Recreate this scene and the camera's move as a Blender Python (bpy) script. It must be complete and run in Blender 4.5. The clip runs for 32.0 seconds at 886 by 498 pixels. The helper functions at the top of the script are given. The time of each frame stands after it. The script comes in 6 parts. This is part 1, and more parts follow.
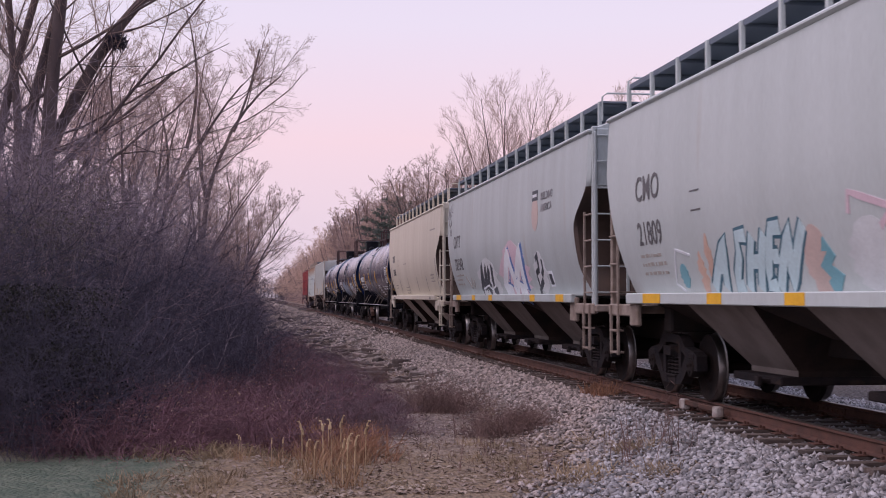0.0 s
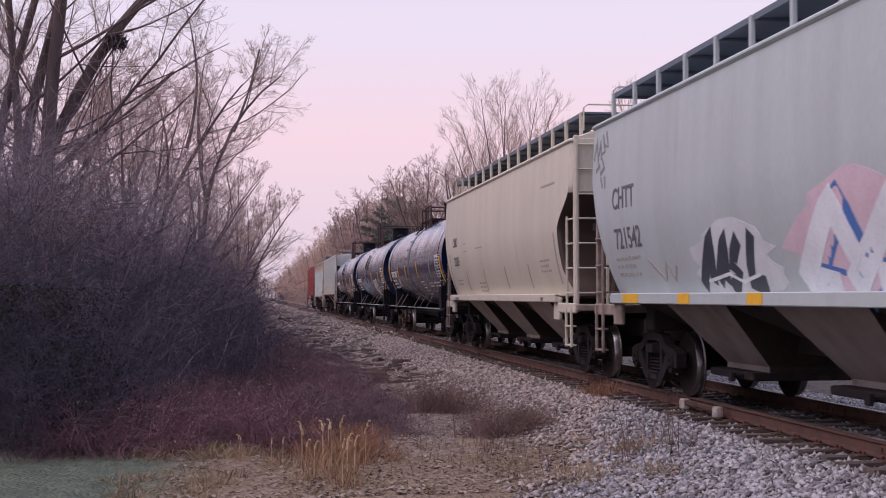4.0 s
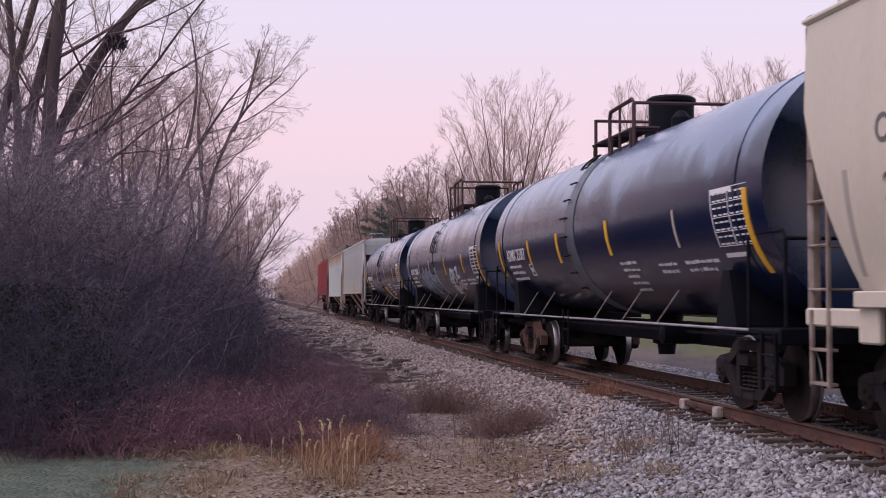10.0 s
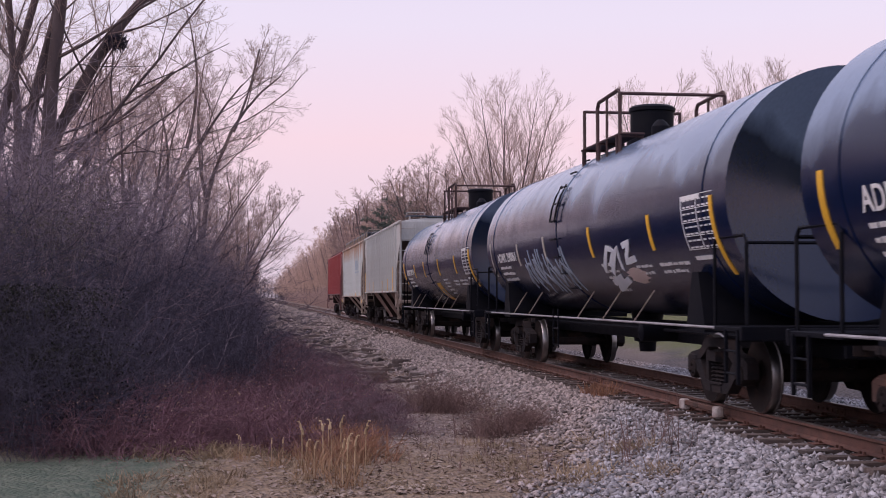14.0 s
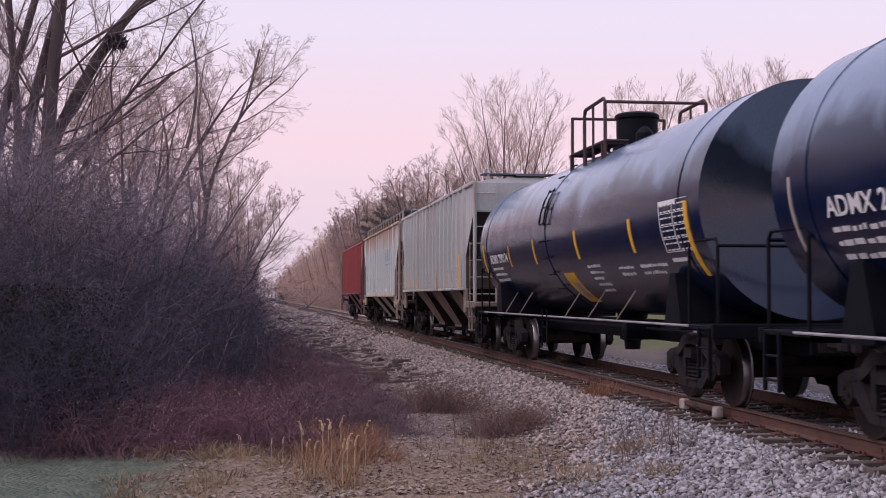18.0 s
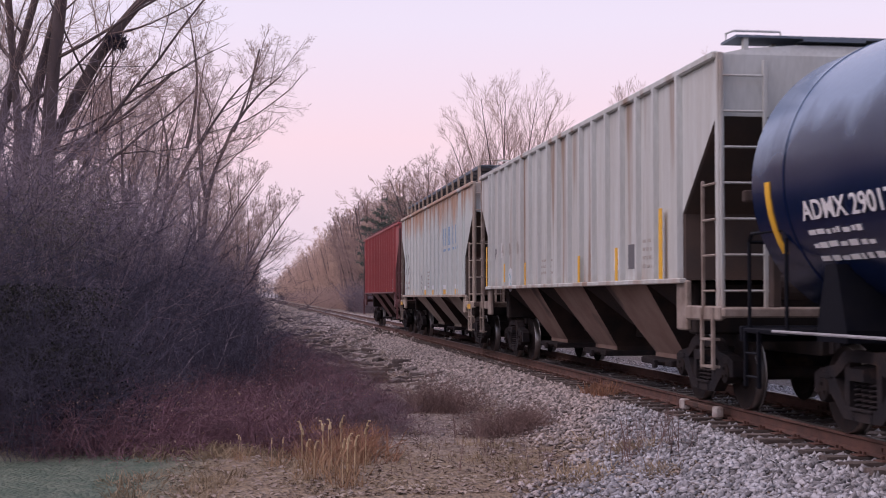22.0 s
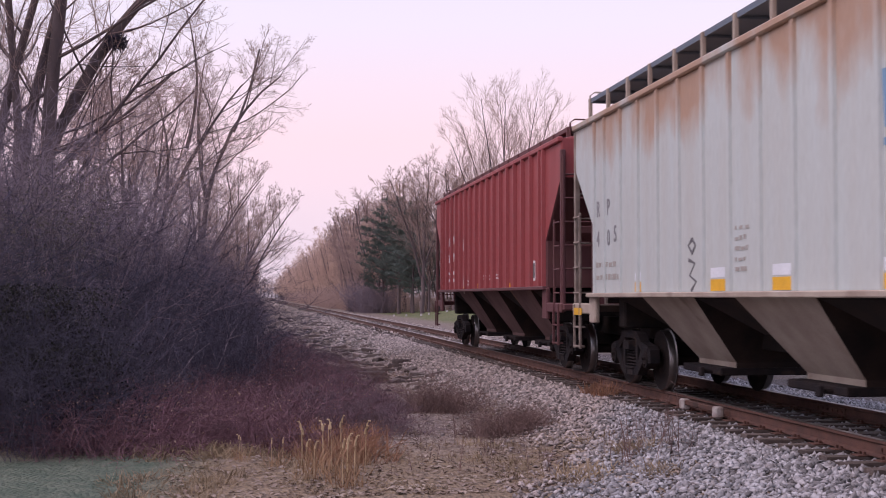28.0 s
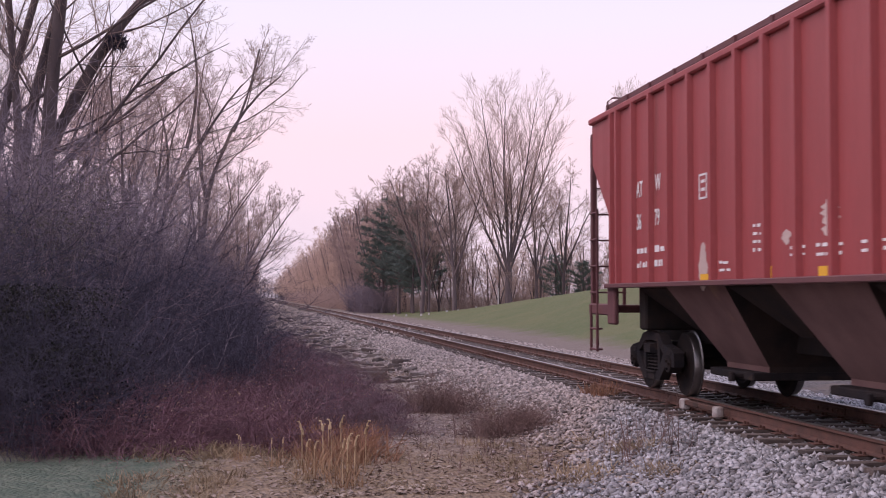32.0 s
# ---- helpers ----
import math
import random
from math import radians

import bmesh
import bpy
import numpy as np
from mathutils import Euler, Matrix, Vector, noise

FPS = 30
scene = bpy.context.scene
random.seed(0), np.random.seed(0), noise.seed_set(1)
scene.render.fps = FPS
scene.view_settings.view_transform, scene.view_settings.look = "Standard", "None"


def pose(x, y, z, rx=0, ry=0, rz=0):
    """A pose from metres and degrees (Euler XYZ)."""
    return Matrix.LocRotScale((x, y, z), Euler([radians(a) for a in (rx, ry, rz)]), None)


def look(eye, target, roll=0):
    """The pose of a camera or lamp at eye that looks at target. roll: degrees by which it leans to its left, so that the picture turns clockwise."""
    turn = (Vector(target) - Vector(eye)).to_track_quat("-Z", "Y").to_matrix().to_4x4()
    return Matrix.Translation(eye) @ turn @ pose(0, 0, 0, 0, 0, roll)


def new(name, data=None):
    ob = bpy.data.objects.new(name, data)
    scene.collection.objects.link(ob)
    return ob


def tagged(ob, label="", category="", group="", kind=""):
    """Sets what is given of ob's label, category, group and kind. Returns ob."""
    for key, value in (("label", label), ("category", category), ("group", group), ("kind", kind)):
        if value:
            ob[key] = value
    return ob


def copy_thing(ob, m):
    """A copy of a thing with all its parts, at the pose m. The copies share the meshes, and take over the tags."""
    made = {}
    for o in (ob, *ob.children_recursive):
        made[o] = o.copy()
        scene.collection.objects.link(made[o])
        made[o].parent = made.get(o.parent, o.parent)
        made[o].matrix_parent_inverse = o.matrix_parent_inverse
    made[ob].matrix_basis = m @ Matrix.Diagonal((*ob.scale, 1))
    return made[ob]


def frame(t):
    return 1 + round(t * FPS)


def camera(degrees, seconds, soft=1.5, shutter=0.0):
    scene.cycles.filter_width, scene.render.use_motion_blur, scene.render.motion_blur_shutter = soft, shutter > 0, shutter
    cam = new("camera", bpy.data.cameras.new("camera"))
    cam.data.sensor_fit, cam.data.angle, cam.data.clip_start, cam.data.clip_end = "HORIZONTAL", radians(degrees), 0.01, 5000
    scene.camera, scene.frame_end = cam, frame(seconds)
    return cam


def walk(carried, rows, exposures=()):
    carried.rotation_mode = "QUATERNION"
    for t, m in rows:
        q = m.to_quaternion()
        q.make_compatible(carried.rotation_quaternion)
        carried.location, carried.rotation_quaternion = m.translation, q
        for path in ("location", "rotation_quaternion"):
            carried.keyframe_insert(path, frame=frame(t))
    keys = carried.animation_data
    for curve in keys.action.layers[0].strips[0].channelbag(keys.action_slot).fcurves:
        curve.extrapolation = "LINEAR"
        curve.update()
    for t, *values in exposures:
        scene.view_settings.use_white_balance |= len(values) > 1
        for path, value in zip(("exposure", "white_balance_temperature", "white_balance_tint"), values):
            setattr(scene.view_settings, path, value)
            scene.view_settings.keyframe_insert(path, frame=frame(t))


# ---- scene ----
# ---------------- camera ----------------
cam = camera(36.6, 32.0, soft=0.95, shutter=0.4)
EYE = (0.0, 0.0, 1.43)
CAM_POSE = pose(*EYE, 90 + 2.04, 0, -7.86)
walk(cam, [(0.0, CAM_POSE), (32.0, CAM_POSE)], exposures=[(0.0, -0.04, 6550, 20), (9.0, -0.03, 6550, 20), (19.0, 0.0, 6550, 20), (25.0, 0.07, 6550, 20), (28.0, 0.13, 6550, 20), (32.0, 0.16, 6550, 20)])

# ---------------- world, sun, exposure ----------------
world = bpy.data.worlds.new("dusk_sky")
scene.world = world
world.use_nodes = True
wn, wl = world.node_tree.nodes, world.node_tree.links
wn.clear()
sky = wn.new("ShaderNodeTexSky")
sky.sky_type, sky.sun_disc = "NISHITA", False
sky.sun_elevation, sky.sun_rotation = radians(54), radians(258)
w_out = wn.new("ShaderNodeOutputWorld")
w_sky = wn.new("ShaderNodeBackground")
w_sky.inputs["Strength"].default_value = 0.025
wl.new(sky.outputs[0], w_sky.inputs["Color"])
w_tc = wn.new("ShaderNodeTexCoord")
w_sep = wn.new("ShaderNodeSeparateXYZ")
wl.new(w_tc.outputs["Generated"], w_sep.inputs[0])
w_ramp = wn.new("ShaderNodeValToRGB")
for pos, col in ((0.0, (0.56, 0.48, 0.58)), (0.044, (0.70, 0.57, 0.67)), (0.116, (0.84, 0.62, 0.66)), (0.2, (0.77, 0.70, 0.79)), (0.45, (0.62, 0.64, 0.82)), (1.0, (0.50, 0.54, 0.76))):
    e = w_ramp.color_ramp.elements.new(pos) if pos not in (0.0, 1.0) else w_ramp.color_ramp.elements[0 if pos == 0.0 else -1]
    e.color = (*col, 1)
wl.new(w_sep.outputs["Z"], w_ramp.inputs[0])
w_glow = wn.new("ShaderNodeBackground")
w_glow.inputs["Strength"].default_value = 1.0
wl.new(w_ramp.outputs[0], w_glow.inputs["Color"])
w_add = wn.new("ShaderNodeAddShader")
wl.new(w_sky.outputs[0], w_add.inputs[0])
wl.new(w_glow.outputs[0], w_add.inputs[1])
wl.new(w_add.outputs[0], w_out.inputs["Surface"])

sun_data = bpy.data.lights.new("sun", "SUN")
sun_data.energy, sun_data.angle, sun_data.color = 1.95, radians(50), (1.0, 0.82, 0.78)
sun = new("sun", sun_data)
sun.matrix_world = look((0, 0, 0), (math.sin(radians(78)), math.cos(radians(78)), -math.tan(radians(54))))

# ---------------- mesh helpers ----------------
TRACK_X = 6.95


class Shape:
    """Gathers vertices and faces of one mesh."""

    def __init__(self):
        self.v, self.f = [], []

    def add(self, verts, faces):
        n = len(self.v)
        self.v.extend(verts)
        self.f.extend([tuple(i + n for i in f) for f in faces])
        return self

    def box(self, x0, x1, y0, y1, z0, z1, c=0.0):
        """A box with chamfered edges of size c."""
        if c <= 0:
            v = [(x, y, z) for x in (x0, x1) for y in (y0, y1) for z in (z0, z1)]
            return self.add(v, [(0, 1, 3, 2), (4, 6, 7, 5), (0, 4, 5, 1), (2, 3, 7, 6), (0, 2, 6, 4), (1, 5, 7, 3)])
        c = min(c, (x1 - x0) * 0.45, (y1 - y0) * 0.45, (z1 - z0) * 0.45)
        rings = []
        for z, k in ((z0, 1), (z0 + c, 0), (z1 - c, 0), (z1, 1)):
            a0, a1, b0, b1, d = x0 + c * k, x1 - c * k, y0 + c * k, y1 - c * k, c
            rings.append([(a0 + d, b0, z), (a1 - d, b0, z), (a1, b0 + d, z), (a1, b1 - d, z), (a1 - d, b1, z), (a0 + d, b1, z), (a0, b1 - d, z), (a0, b0 + d, z)])
        return self.loft(rings)

    def loft(self, rings, caps=True):
        n, m = len(rings[0]), len(rings)
        v = [p for r in rings for p in r]
        f = [(i * n + j, i * n + (j + 1) % n, (i + 1) * n + (j + 1) % n, (i + 1) * n + j) for i in range(m - 1) for j in range(n)]
        if caps:
            f += [tuple(range(n - 1, -1, -1)), tuple(range((m - 1) * n, m * n))]
        return self.add(v, f)

    def tube(self, path, r, sides=6, r2=None, caps=True):
        """A tube along the points of path, its radius going from r to r2."""
        pts = [Vector(p) for p in path]
        r2 = r if r2 is None else r2
        rings = []
        for i, p in enumerate(pts):
            d = (pts[min(i + 1, len(pts) - 1)] - pts[max(i - 1, 0)]).normalized()
            a = d.cross(Vector((0, 0, 1)) if abs(d.z) < 0.9 else Vector((1, 0, 0))).normalized()
            b = d.cross(a)
            k = r + (r2 - r) * i / max(1, len(pts) - 1)
            rings.append([tuple(p + (a * math.cos(6.28318 * j / sides) + b * math.sin(6.28318 * j / sides)) * k) for j in range(sides)])
        return self.loft(rings, caps)

    def lathe_x(self, profile, cx, cy, cz, sides=24):
        """Turns (x, radius) pairs about an axis along x."""
        rings = [[(cx + x, cy + r * math.cos(6.28318 * j / sides), cz + r * math.sin(6.28318 * j / sides)) for j in range(sides)] for x, r in profile]
        return self.loft(rings)

    def lathe_z(self, profile, cx, cy, sides=20):
        rings = [[(cx + r * math.cos(6.28318 * j / sides), cy + r * math.sin(6.28318 * j / sides), z) for j in range(sides)] for z, r in profile]
        return self.loft(rings)

    def prism_x(self, poly, x0, x1):
        """A (y, z) outline given a thickness along x."""
        n = len(poly)
        v = [(x0, y, z) for y, z in poly] + [(x1, y, z) for y, z in poly]
        return self.add(v, [tuple(range(n)), tuple(range(2 * n - 1, n - 1, -1))] + [(i, i + n, (i + 1) % n + n, (i + 1) % n) for i in range(n)])

    def mesh(self, name, mat, smooth=False):
        me = bpy.data.meshes.new(name)
        me.from_pydata([tuple(v) for v in self.v], [], self.f)
        bm = bmesh.new()
        bm.from_mesh(me)
        bmesh.ops.recalc_face_normals(bm, faces=bm.faces)
        bm.to_mesh(me)
        bm.free()
        if mat:
            me.materials.append(mat)
        if smooth:
            me.polygons.foreach_set("use_smooth", [True] * len(me.polygons))
            me.set_sharp_from_angle(angle=radians(35))
        return me


def big_mesh(name, verts, faces, mats, index=None, smooth=False):
    me = bpy.data.meshes.new(name)
    me.from_pydata(verts, [], faces)
    for m in mats:
        me.materials.append(m)
    if index is not None:
        me.polygons.foreach_set("material_index", index)
    if smooth:
        me.polygons.foreach_set("use_smooth", [True] * len(me.polygons))
    return me


def part(name, shape, mat, parent, label="", smooth=False):
    """Links a shape (or a finished mesh) as one mesh object under parent."""
    me = shape.mesh(name, mat, smooth) if isinstance(shape, Shape) else shape
    ob = new(name, me)
    ob.parent = parent
    return tagged(ob, label)


def empty(name, label, category, group="", kind=""):
    ob = new(name)
    ob.empty_display_size = 0.3
    return tagged(ob, label, category, group, kind)


# ---------------- materials ----------------
def material(name, base, rough=0.7, metal=0.0, second=None, scale=6.0, amount=0.5, grain=60.0, bump=0.15, stretch=(1, 1, 1), third=None, third_at=0.62, coords="Object", spec=0.5, random=0.0, runoff=None, frost_sheen=None):
    """A procedural surface: base colour broken by a second one in patches, a third in stains, with fine grain and bump."""
    m = bpy.data.materials.new(name)
    m.use_nodes = True
    n, l = m.node_tree.nodes, m.node_tree.links
    b = n["Principled BSDF"]
    b.inputs["Metallic"].default_value, b.inputs["Specular IOR Level"].default_value = metal, spec
    tc, mp = n.new("ShaderNodeTexCoord"), n.new("ShaderNodeMapping")
    mp.inputs["Scale"].default_value = stretch
    l.new(tc.outputs[coords], mp.inputs[0])
    coarse, fine = n.new("ShaderNodeTexNoise"), n.new("ShaderNodeTexNoise")
    for t, s in ((coarse, scale), (fine, grain)):
        t.inputs["Scale"].default_value, t.inputs["Detail"].default_value = s, 5.0
        l.new(mp.outputs[0], t.inputs["Vector"])
    r1 = n.new("ShaderNodeMapRange")
    r1.inputs["From Min"].default_value, r1.inputs["From Max"].default_value = 0.35, 0.68
    l.new(coarse.outputs["Fac"], r1.inputs["Value"])
    mix = n.new("ShaderNodeMix")
    mix.data_type = "RGBA"
    mix.inputs["A"].default_value, mix.inputs["B"].default_value = (*base, 1), (*(second or [c * 0.7 for c in base]), 1)
    mul = n.new("ShaderNodeMath")
    mul.operation = "MULTIPLY"
    mul.inputs[1].default_value = amount
    l.new(r1.outputs[0], mul.inputs[0])
    l.new(mul.outputs[0], mix.inputs["Factor"])
    colour = mix.outputs["Result"]
    if third:
        st = n.new("ShaderNodeTexNoise")
        st.inputs["Scale"].default_value, st.inputs["Detail"].default_value = scale * 0.45, 8.0
        off = n.new("ShaderNodeVectorMath")
        off.inputs[1].default_value = (7.3, 1.9, 4.1)
        l.new(mp.outputs[0], off.inputs[0])
        l.new(off.outputs[0], st.inputs["Vector"])
        r2 = n.new("ShaderNodeMapRange")
        r2.inputs["From Min"].default_value, r2.inputs["From Max"].default_value = third_at, third_at + 0.1
        l.new(st.outputs["Fac"], r2.inputs["Value"])
        m3 = n.new("ShaderNodeMix")
        m3.data_type = "RGBA"
        m3.inputs["B"].default_value = (*third, 1)
        l.new(r2.outputs[0], m3.inputs["Factor"])
        l.new(colour, m3.inputs["A"])
        colour = m3.outputs["Result"]
    # Tints that set in by height: rust runoff, and frost with painted sheen.
    for over in (runoff, frost_sheen):
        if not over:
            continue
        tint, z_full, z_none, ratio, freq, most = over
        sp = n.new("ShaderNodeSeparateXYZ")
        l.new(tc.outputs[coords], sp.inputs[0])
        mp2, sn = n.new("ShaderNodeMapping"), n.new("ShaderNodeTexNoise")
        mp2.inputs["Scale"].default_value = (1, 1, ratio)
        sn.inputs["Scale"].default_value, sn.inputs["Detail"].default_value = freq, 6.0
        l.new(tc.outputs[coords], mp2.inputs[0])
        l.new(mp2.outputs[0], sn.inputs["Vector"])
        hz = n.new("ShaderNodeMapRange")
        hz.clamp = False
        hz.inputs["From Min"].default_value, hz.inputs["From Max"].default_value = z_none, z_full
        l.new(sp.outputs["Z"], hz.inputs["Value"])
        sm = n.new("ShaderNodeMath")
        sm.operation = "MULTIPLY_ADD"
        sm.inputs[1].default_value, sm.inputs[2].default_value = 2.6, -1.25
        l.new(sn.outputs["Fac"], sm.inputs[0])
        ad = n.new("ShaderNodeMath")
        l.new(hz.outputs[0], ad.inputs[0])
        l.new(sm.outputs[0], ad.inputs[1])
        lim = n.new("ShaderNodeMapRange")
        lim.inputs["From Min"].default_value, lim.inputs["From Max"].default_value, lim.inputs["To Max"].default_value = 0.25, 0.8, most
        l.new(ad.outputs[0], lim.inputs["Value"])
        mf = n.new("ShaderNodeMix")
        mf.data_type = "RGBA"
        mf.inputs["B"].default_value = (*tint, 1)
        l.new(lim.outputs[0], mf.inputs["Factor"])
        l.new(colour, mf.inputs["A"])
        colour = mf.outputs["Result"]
    hv = n.new("ShaderNodeHueSaturation")
    r3 = n.new("ShaderNodeMapRange")
    r3.inputs["To Min"].default_value, r3.inputs["To Max"].default_value = 0.82, 1.18
    l.new(fine.outputs["Fac"], r3.inputs["Value"])
    value = r3.outputs[0]
    if random:
        oi = n.new("ShaderNodeObjectInfo")
        r4 = n.new("ShaderNodeMapRange")
        r4.inputs["To Min"].default_value, r4.inputs["To Max"].default_value = 1 - random, 1 + random
        l.new(oi.outputs["Random"], r4.inputs["Value"])
        mm = n.new("ShaderNodeMath")
        mm.operation = "MULTIPLY"
        l.new(value, mm.inputs[0])
        l.new(r4.outputs[0], mm.inputs[1])
        value = mm.outputs[0]
    l.new(value, hv.inputs["Value"])
    l.new(colour, hv.inputs["Color"])
    l.new(hv.outputs[0], b.inputs["Base Color"])
    rr = n.new("ShaderNodeMapRange")
    rr.inputs["To Min"].default_value, rr.inputs["To Max"].default_value = max(0.05, rough - 0.12), min(1, rough + 0.12)
    l.new(coarse.outputs["Fac"], rr.inputs["Value"])
    l.new(rr.outputs[0], b.inputs["Roughness"])
    if bump:
        bp = n.new("ShaderNodeBump")
        bp.inputs["Strength"].default_value, bp.inputs["Distance"].default_value = bump, 0.02
        l.new(fine.outputs["Fac"], bp.inputs["Height"])
        l.new(bp.outputs[0], b.inputs["Normal"])
    return m


M_STEEL = material("dark_cast_steel", (0.016, 0.015, 0.018), 0.8, 0.0, (0.036, 0.027, 0.026), 5, 0.8, 50, 0.3, third=(0.075, 0.048, 0.036), third_at=0.6, spec=0.15)
M_RUST_STEEL = material("rusty_cast_steel", (0.10, 0.046, 0.032), 0.85, 0.0, (0.045, 0.03, 0.027), 5, 0.8, 50, 0.3)
M_WHEEL = material("wheel_steel", (0.016, 0.014, 0.015), 0.85, 0.0, (0.034, 0.023, 0.02), 6, 0.7, 40, 0.2, spec=0.12)
M_TREAD = material("polished_tread", (0.34, 0.33, 0.33), 0.35, 1.0, (0.2, 0.18, 0.17), 12, 0.5, 90, 0.05)
M_UNDER = material("underframe_paint", (0.018, 0.016, 0.017), 0.85, 0.0, (0.042, 0.03, 0.025), 4, 0.7, 40, 0.2, spec=0.2)
M_GREY = material("pale_grey_car_paint", (0.465, 0.52, 0.525), 0.45, 0.0, (0.40, 0.45, 0.45), 0.7, 0.6, 25, 0.04, stretch=(1, 2.2, 0.35), third=(0.36, 0.33, 0.29), third_at=0.66)
M_GREY2 = material("dusty_grey_car_paint", (0.415, 0.475, 0.485), 0.45, 0.0, (0.35, 0.39, 0.39), 0.7, 0.6, 25, 0.04, stretch=(1, 2.2, 0.35), third=(0.33, 0.29, 0.25), third_at=0.66)
M_CREAM = material("cream_car_paint", (0.57, 0.53, 0.44), 0.45, 0.0, (0.50, 0.465, 0.385), 0.7, 0.6, 25, 0.04, stretch=(1, 2.2, 0.35), third=(0.40, 0.33, 0.26), third_at=0.68)
M_RIBGREY = material("weathered_ribbed_grey", (0.48, 0.505, 0.495), 0.6, 0.0, (0.37, 0.365, 0.34), 1.4, 0.8, 25, 0.06, stretch=(1, 2.6, 0.25), third=(0.25, 0.18, 0.135), third_at=0.60, runoff=((0.26, 0.16, 0.10), 1.0, 2.0, 0.25, 2.2, 0.6))
M_RIBWHITE = material("faded_white_blue_paint", (0.465, 0.52, 0.515), 0.6, 0.0, (0.44, 0.45, 0.42), 1.2, 0.6, 25, 0.06, stretch=(1, 2.0, 0.3), third=(0.42, 0.33, 0.26), third_at=0.68, runoff=((0.36, 0.17, 0.075), 4.7, 3.2, 0.6, 0.9, 0.75))
M_RED = material("oxide_red_paint", (0.31, 0.060, 0.062), 0.55, 0.0, (0.255, 0.052, 0.053), 1.2, 0.7, 25, 0.06, stretch=(1, 2.0, 0.3), third=(0.15, 0.045, 0.04), third_at=0.64)
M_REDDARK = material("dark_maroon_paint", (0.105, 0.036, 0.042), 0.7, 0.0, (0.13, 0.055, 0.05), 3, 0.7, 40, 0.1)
M_DUSTGREY = material("dusty_grey_slope_sheet", (0.22, 0.19, 0.175), 0.8, 0.0, (0.15, 0.12, 0.108), 2.0, 0.8, 40, 0.12, third=(0.10, 0.075, 0.065), third_at=0.6)
M_DUSTCREAM = material("dusty_cream_slope_sheet", (0.44, 0.38, 0.33), 0.75, 0.0, (0.32, 0.265, 0.225), 2.0, 0.8, 40, 0.1, third=(0.19, 0.14, 0.115), third_at=0.62)
M_DUSTRED = material("dusty_maroon_slope_sheet", (0.17, 0.092, 0.085), 0.8, 0.0, (0.12, 0.062, 0.058), 2.0, 0.8, 40, 0.1, third=(0.26, 0.15, 0.10), third_at=0.64)
M_BROWN = material("rusty_hopper_brown", (0.27, 0.185, 0.15), 0.8, 0.0, (0.19, 0.115, 0.09), 2.0, 0.8, 40, 0.15, third=(0.07, 0.05, 0.045), third_at=0.58)
M_TAUPE = material("dusty_taupe_paint", (0.40, 0.34, 0.285), 0.75, 0.0, (0.27, 0.21, 0.17), 2.0, 0.8, 40, 0.1, third=(0.15, 0.105, 0.08), third_at=0.62)
# The pale upper-flank tint paints the sky's reflection as well as frost.
M_TANK = material("black_tank_paint", (0.003, 0.010, 0.040), 0.20, 0.0, (0.006, 0.014, 0.046), 0.8, 0.7, 30, 0.02, stretch=(1, 1.6, 0.5), spec=0.55, frost_sheen=((0.165, 0.23, 0.335), 3.6, 2.85, 0.5, 0.8, 0.85))
M_TANKBAND = material("worn_pale_band", (0.07, 0.085, 0.11), 0.4, 0.0, (0.12, 0.135, 0.16), 1.5, 0.7, 30, 0.03, stretch=(1, 1, 0.4))
# Reflectors lit at a shallow angle: their paleness is put into the colour.
M_STRIP = material("pale_reflector", (0.42, 0.38, 0.33), 0.6, 0.0, (0.30, 0.26, 0.22), 5, 0.6, 30, 0.02)
M_BLACK = material("black_paint", (0.004, 0.005, 0.009), 0.6, 0.0, (0.010, 0.010, 0.013), 4, 0.6, 50, 0.1, spec=0.1)
M_PIPE = material("rusty_brown_pipe", (0.045, 0.022, 0.024), 0.7, 0.0, (0.07, 0.035, 0.03), 6, 0.7, 50, 0.1)
M_YELLOW = material("yellow_reflector", (0.75, 0.42, 0.03), 0.5, 0.0, (0.6, 0.32, 0.03), 5, 0.5, 30, 0.02)
M_WHITE = material("white_lettering", (0.72, 0.72, 0.72), 0.6, 0.0, (0.55, 0.55, 0.55), 8, 0.5, 40, 0.02)
M_INK = material("dark_lettering", (0.10, 0.10, 0.11), 0.6, 0.0, (0.16, 0.16, 0.16), 8, 0.5, 40, 0.02)
M_RAIL = material("rusty_rail", (0.115, 0.052, 0.038), 0.8, 0.0, (0.065, 0.036, 0.03), 5, 0.8, 60, 0.2)
M_RAILTOP = material("worn_rail_head", (0.30, 0.27, 0.26), 0.38, 0.9, (0.16, 0.11, 0.09), 3, 0.6, 60, 0.05)
M_TIE = material("weathered_tie_wood", (0.075, 0.056, 0.05), 0.9, 0.0, (0.15, 0.125, 0.115), 4, 0.8, 70, 0.5, stretch=(0.4, 3, 3), random=0.3)
M_BARK = material("grey_brown_bark", (0.092, 0.070, 0.075), 0.95, 0.0, (0.15, 0.112, 0.11), 3, 0.8, 40, 0.6, stretch=(1, 1, 0.3), random=0.15)
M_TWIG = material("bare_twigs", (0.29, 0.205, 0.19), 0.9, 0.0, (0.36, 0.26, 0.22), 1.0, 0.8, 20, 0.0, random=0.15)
# Tan twigs with distance haze and warm evening glow mixed into the colour.
M_TWIG_FAR = material("far_hazed_tan_twigs", (0.52, 0.37, 0.29), 0.9, 0.0, (0.42, 0.30, 0.26), 0.3, 0.8, 20, 0.0, random=0.15)
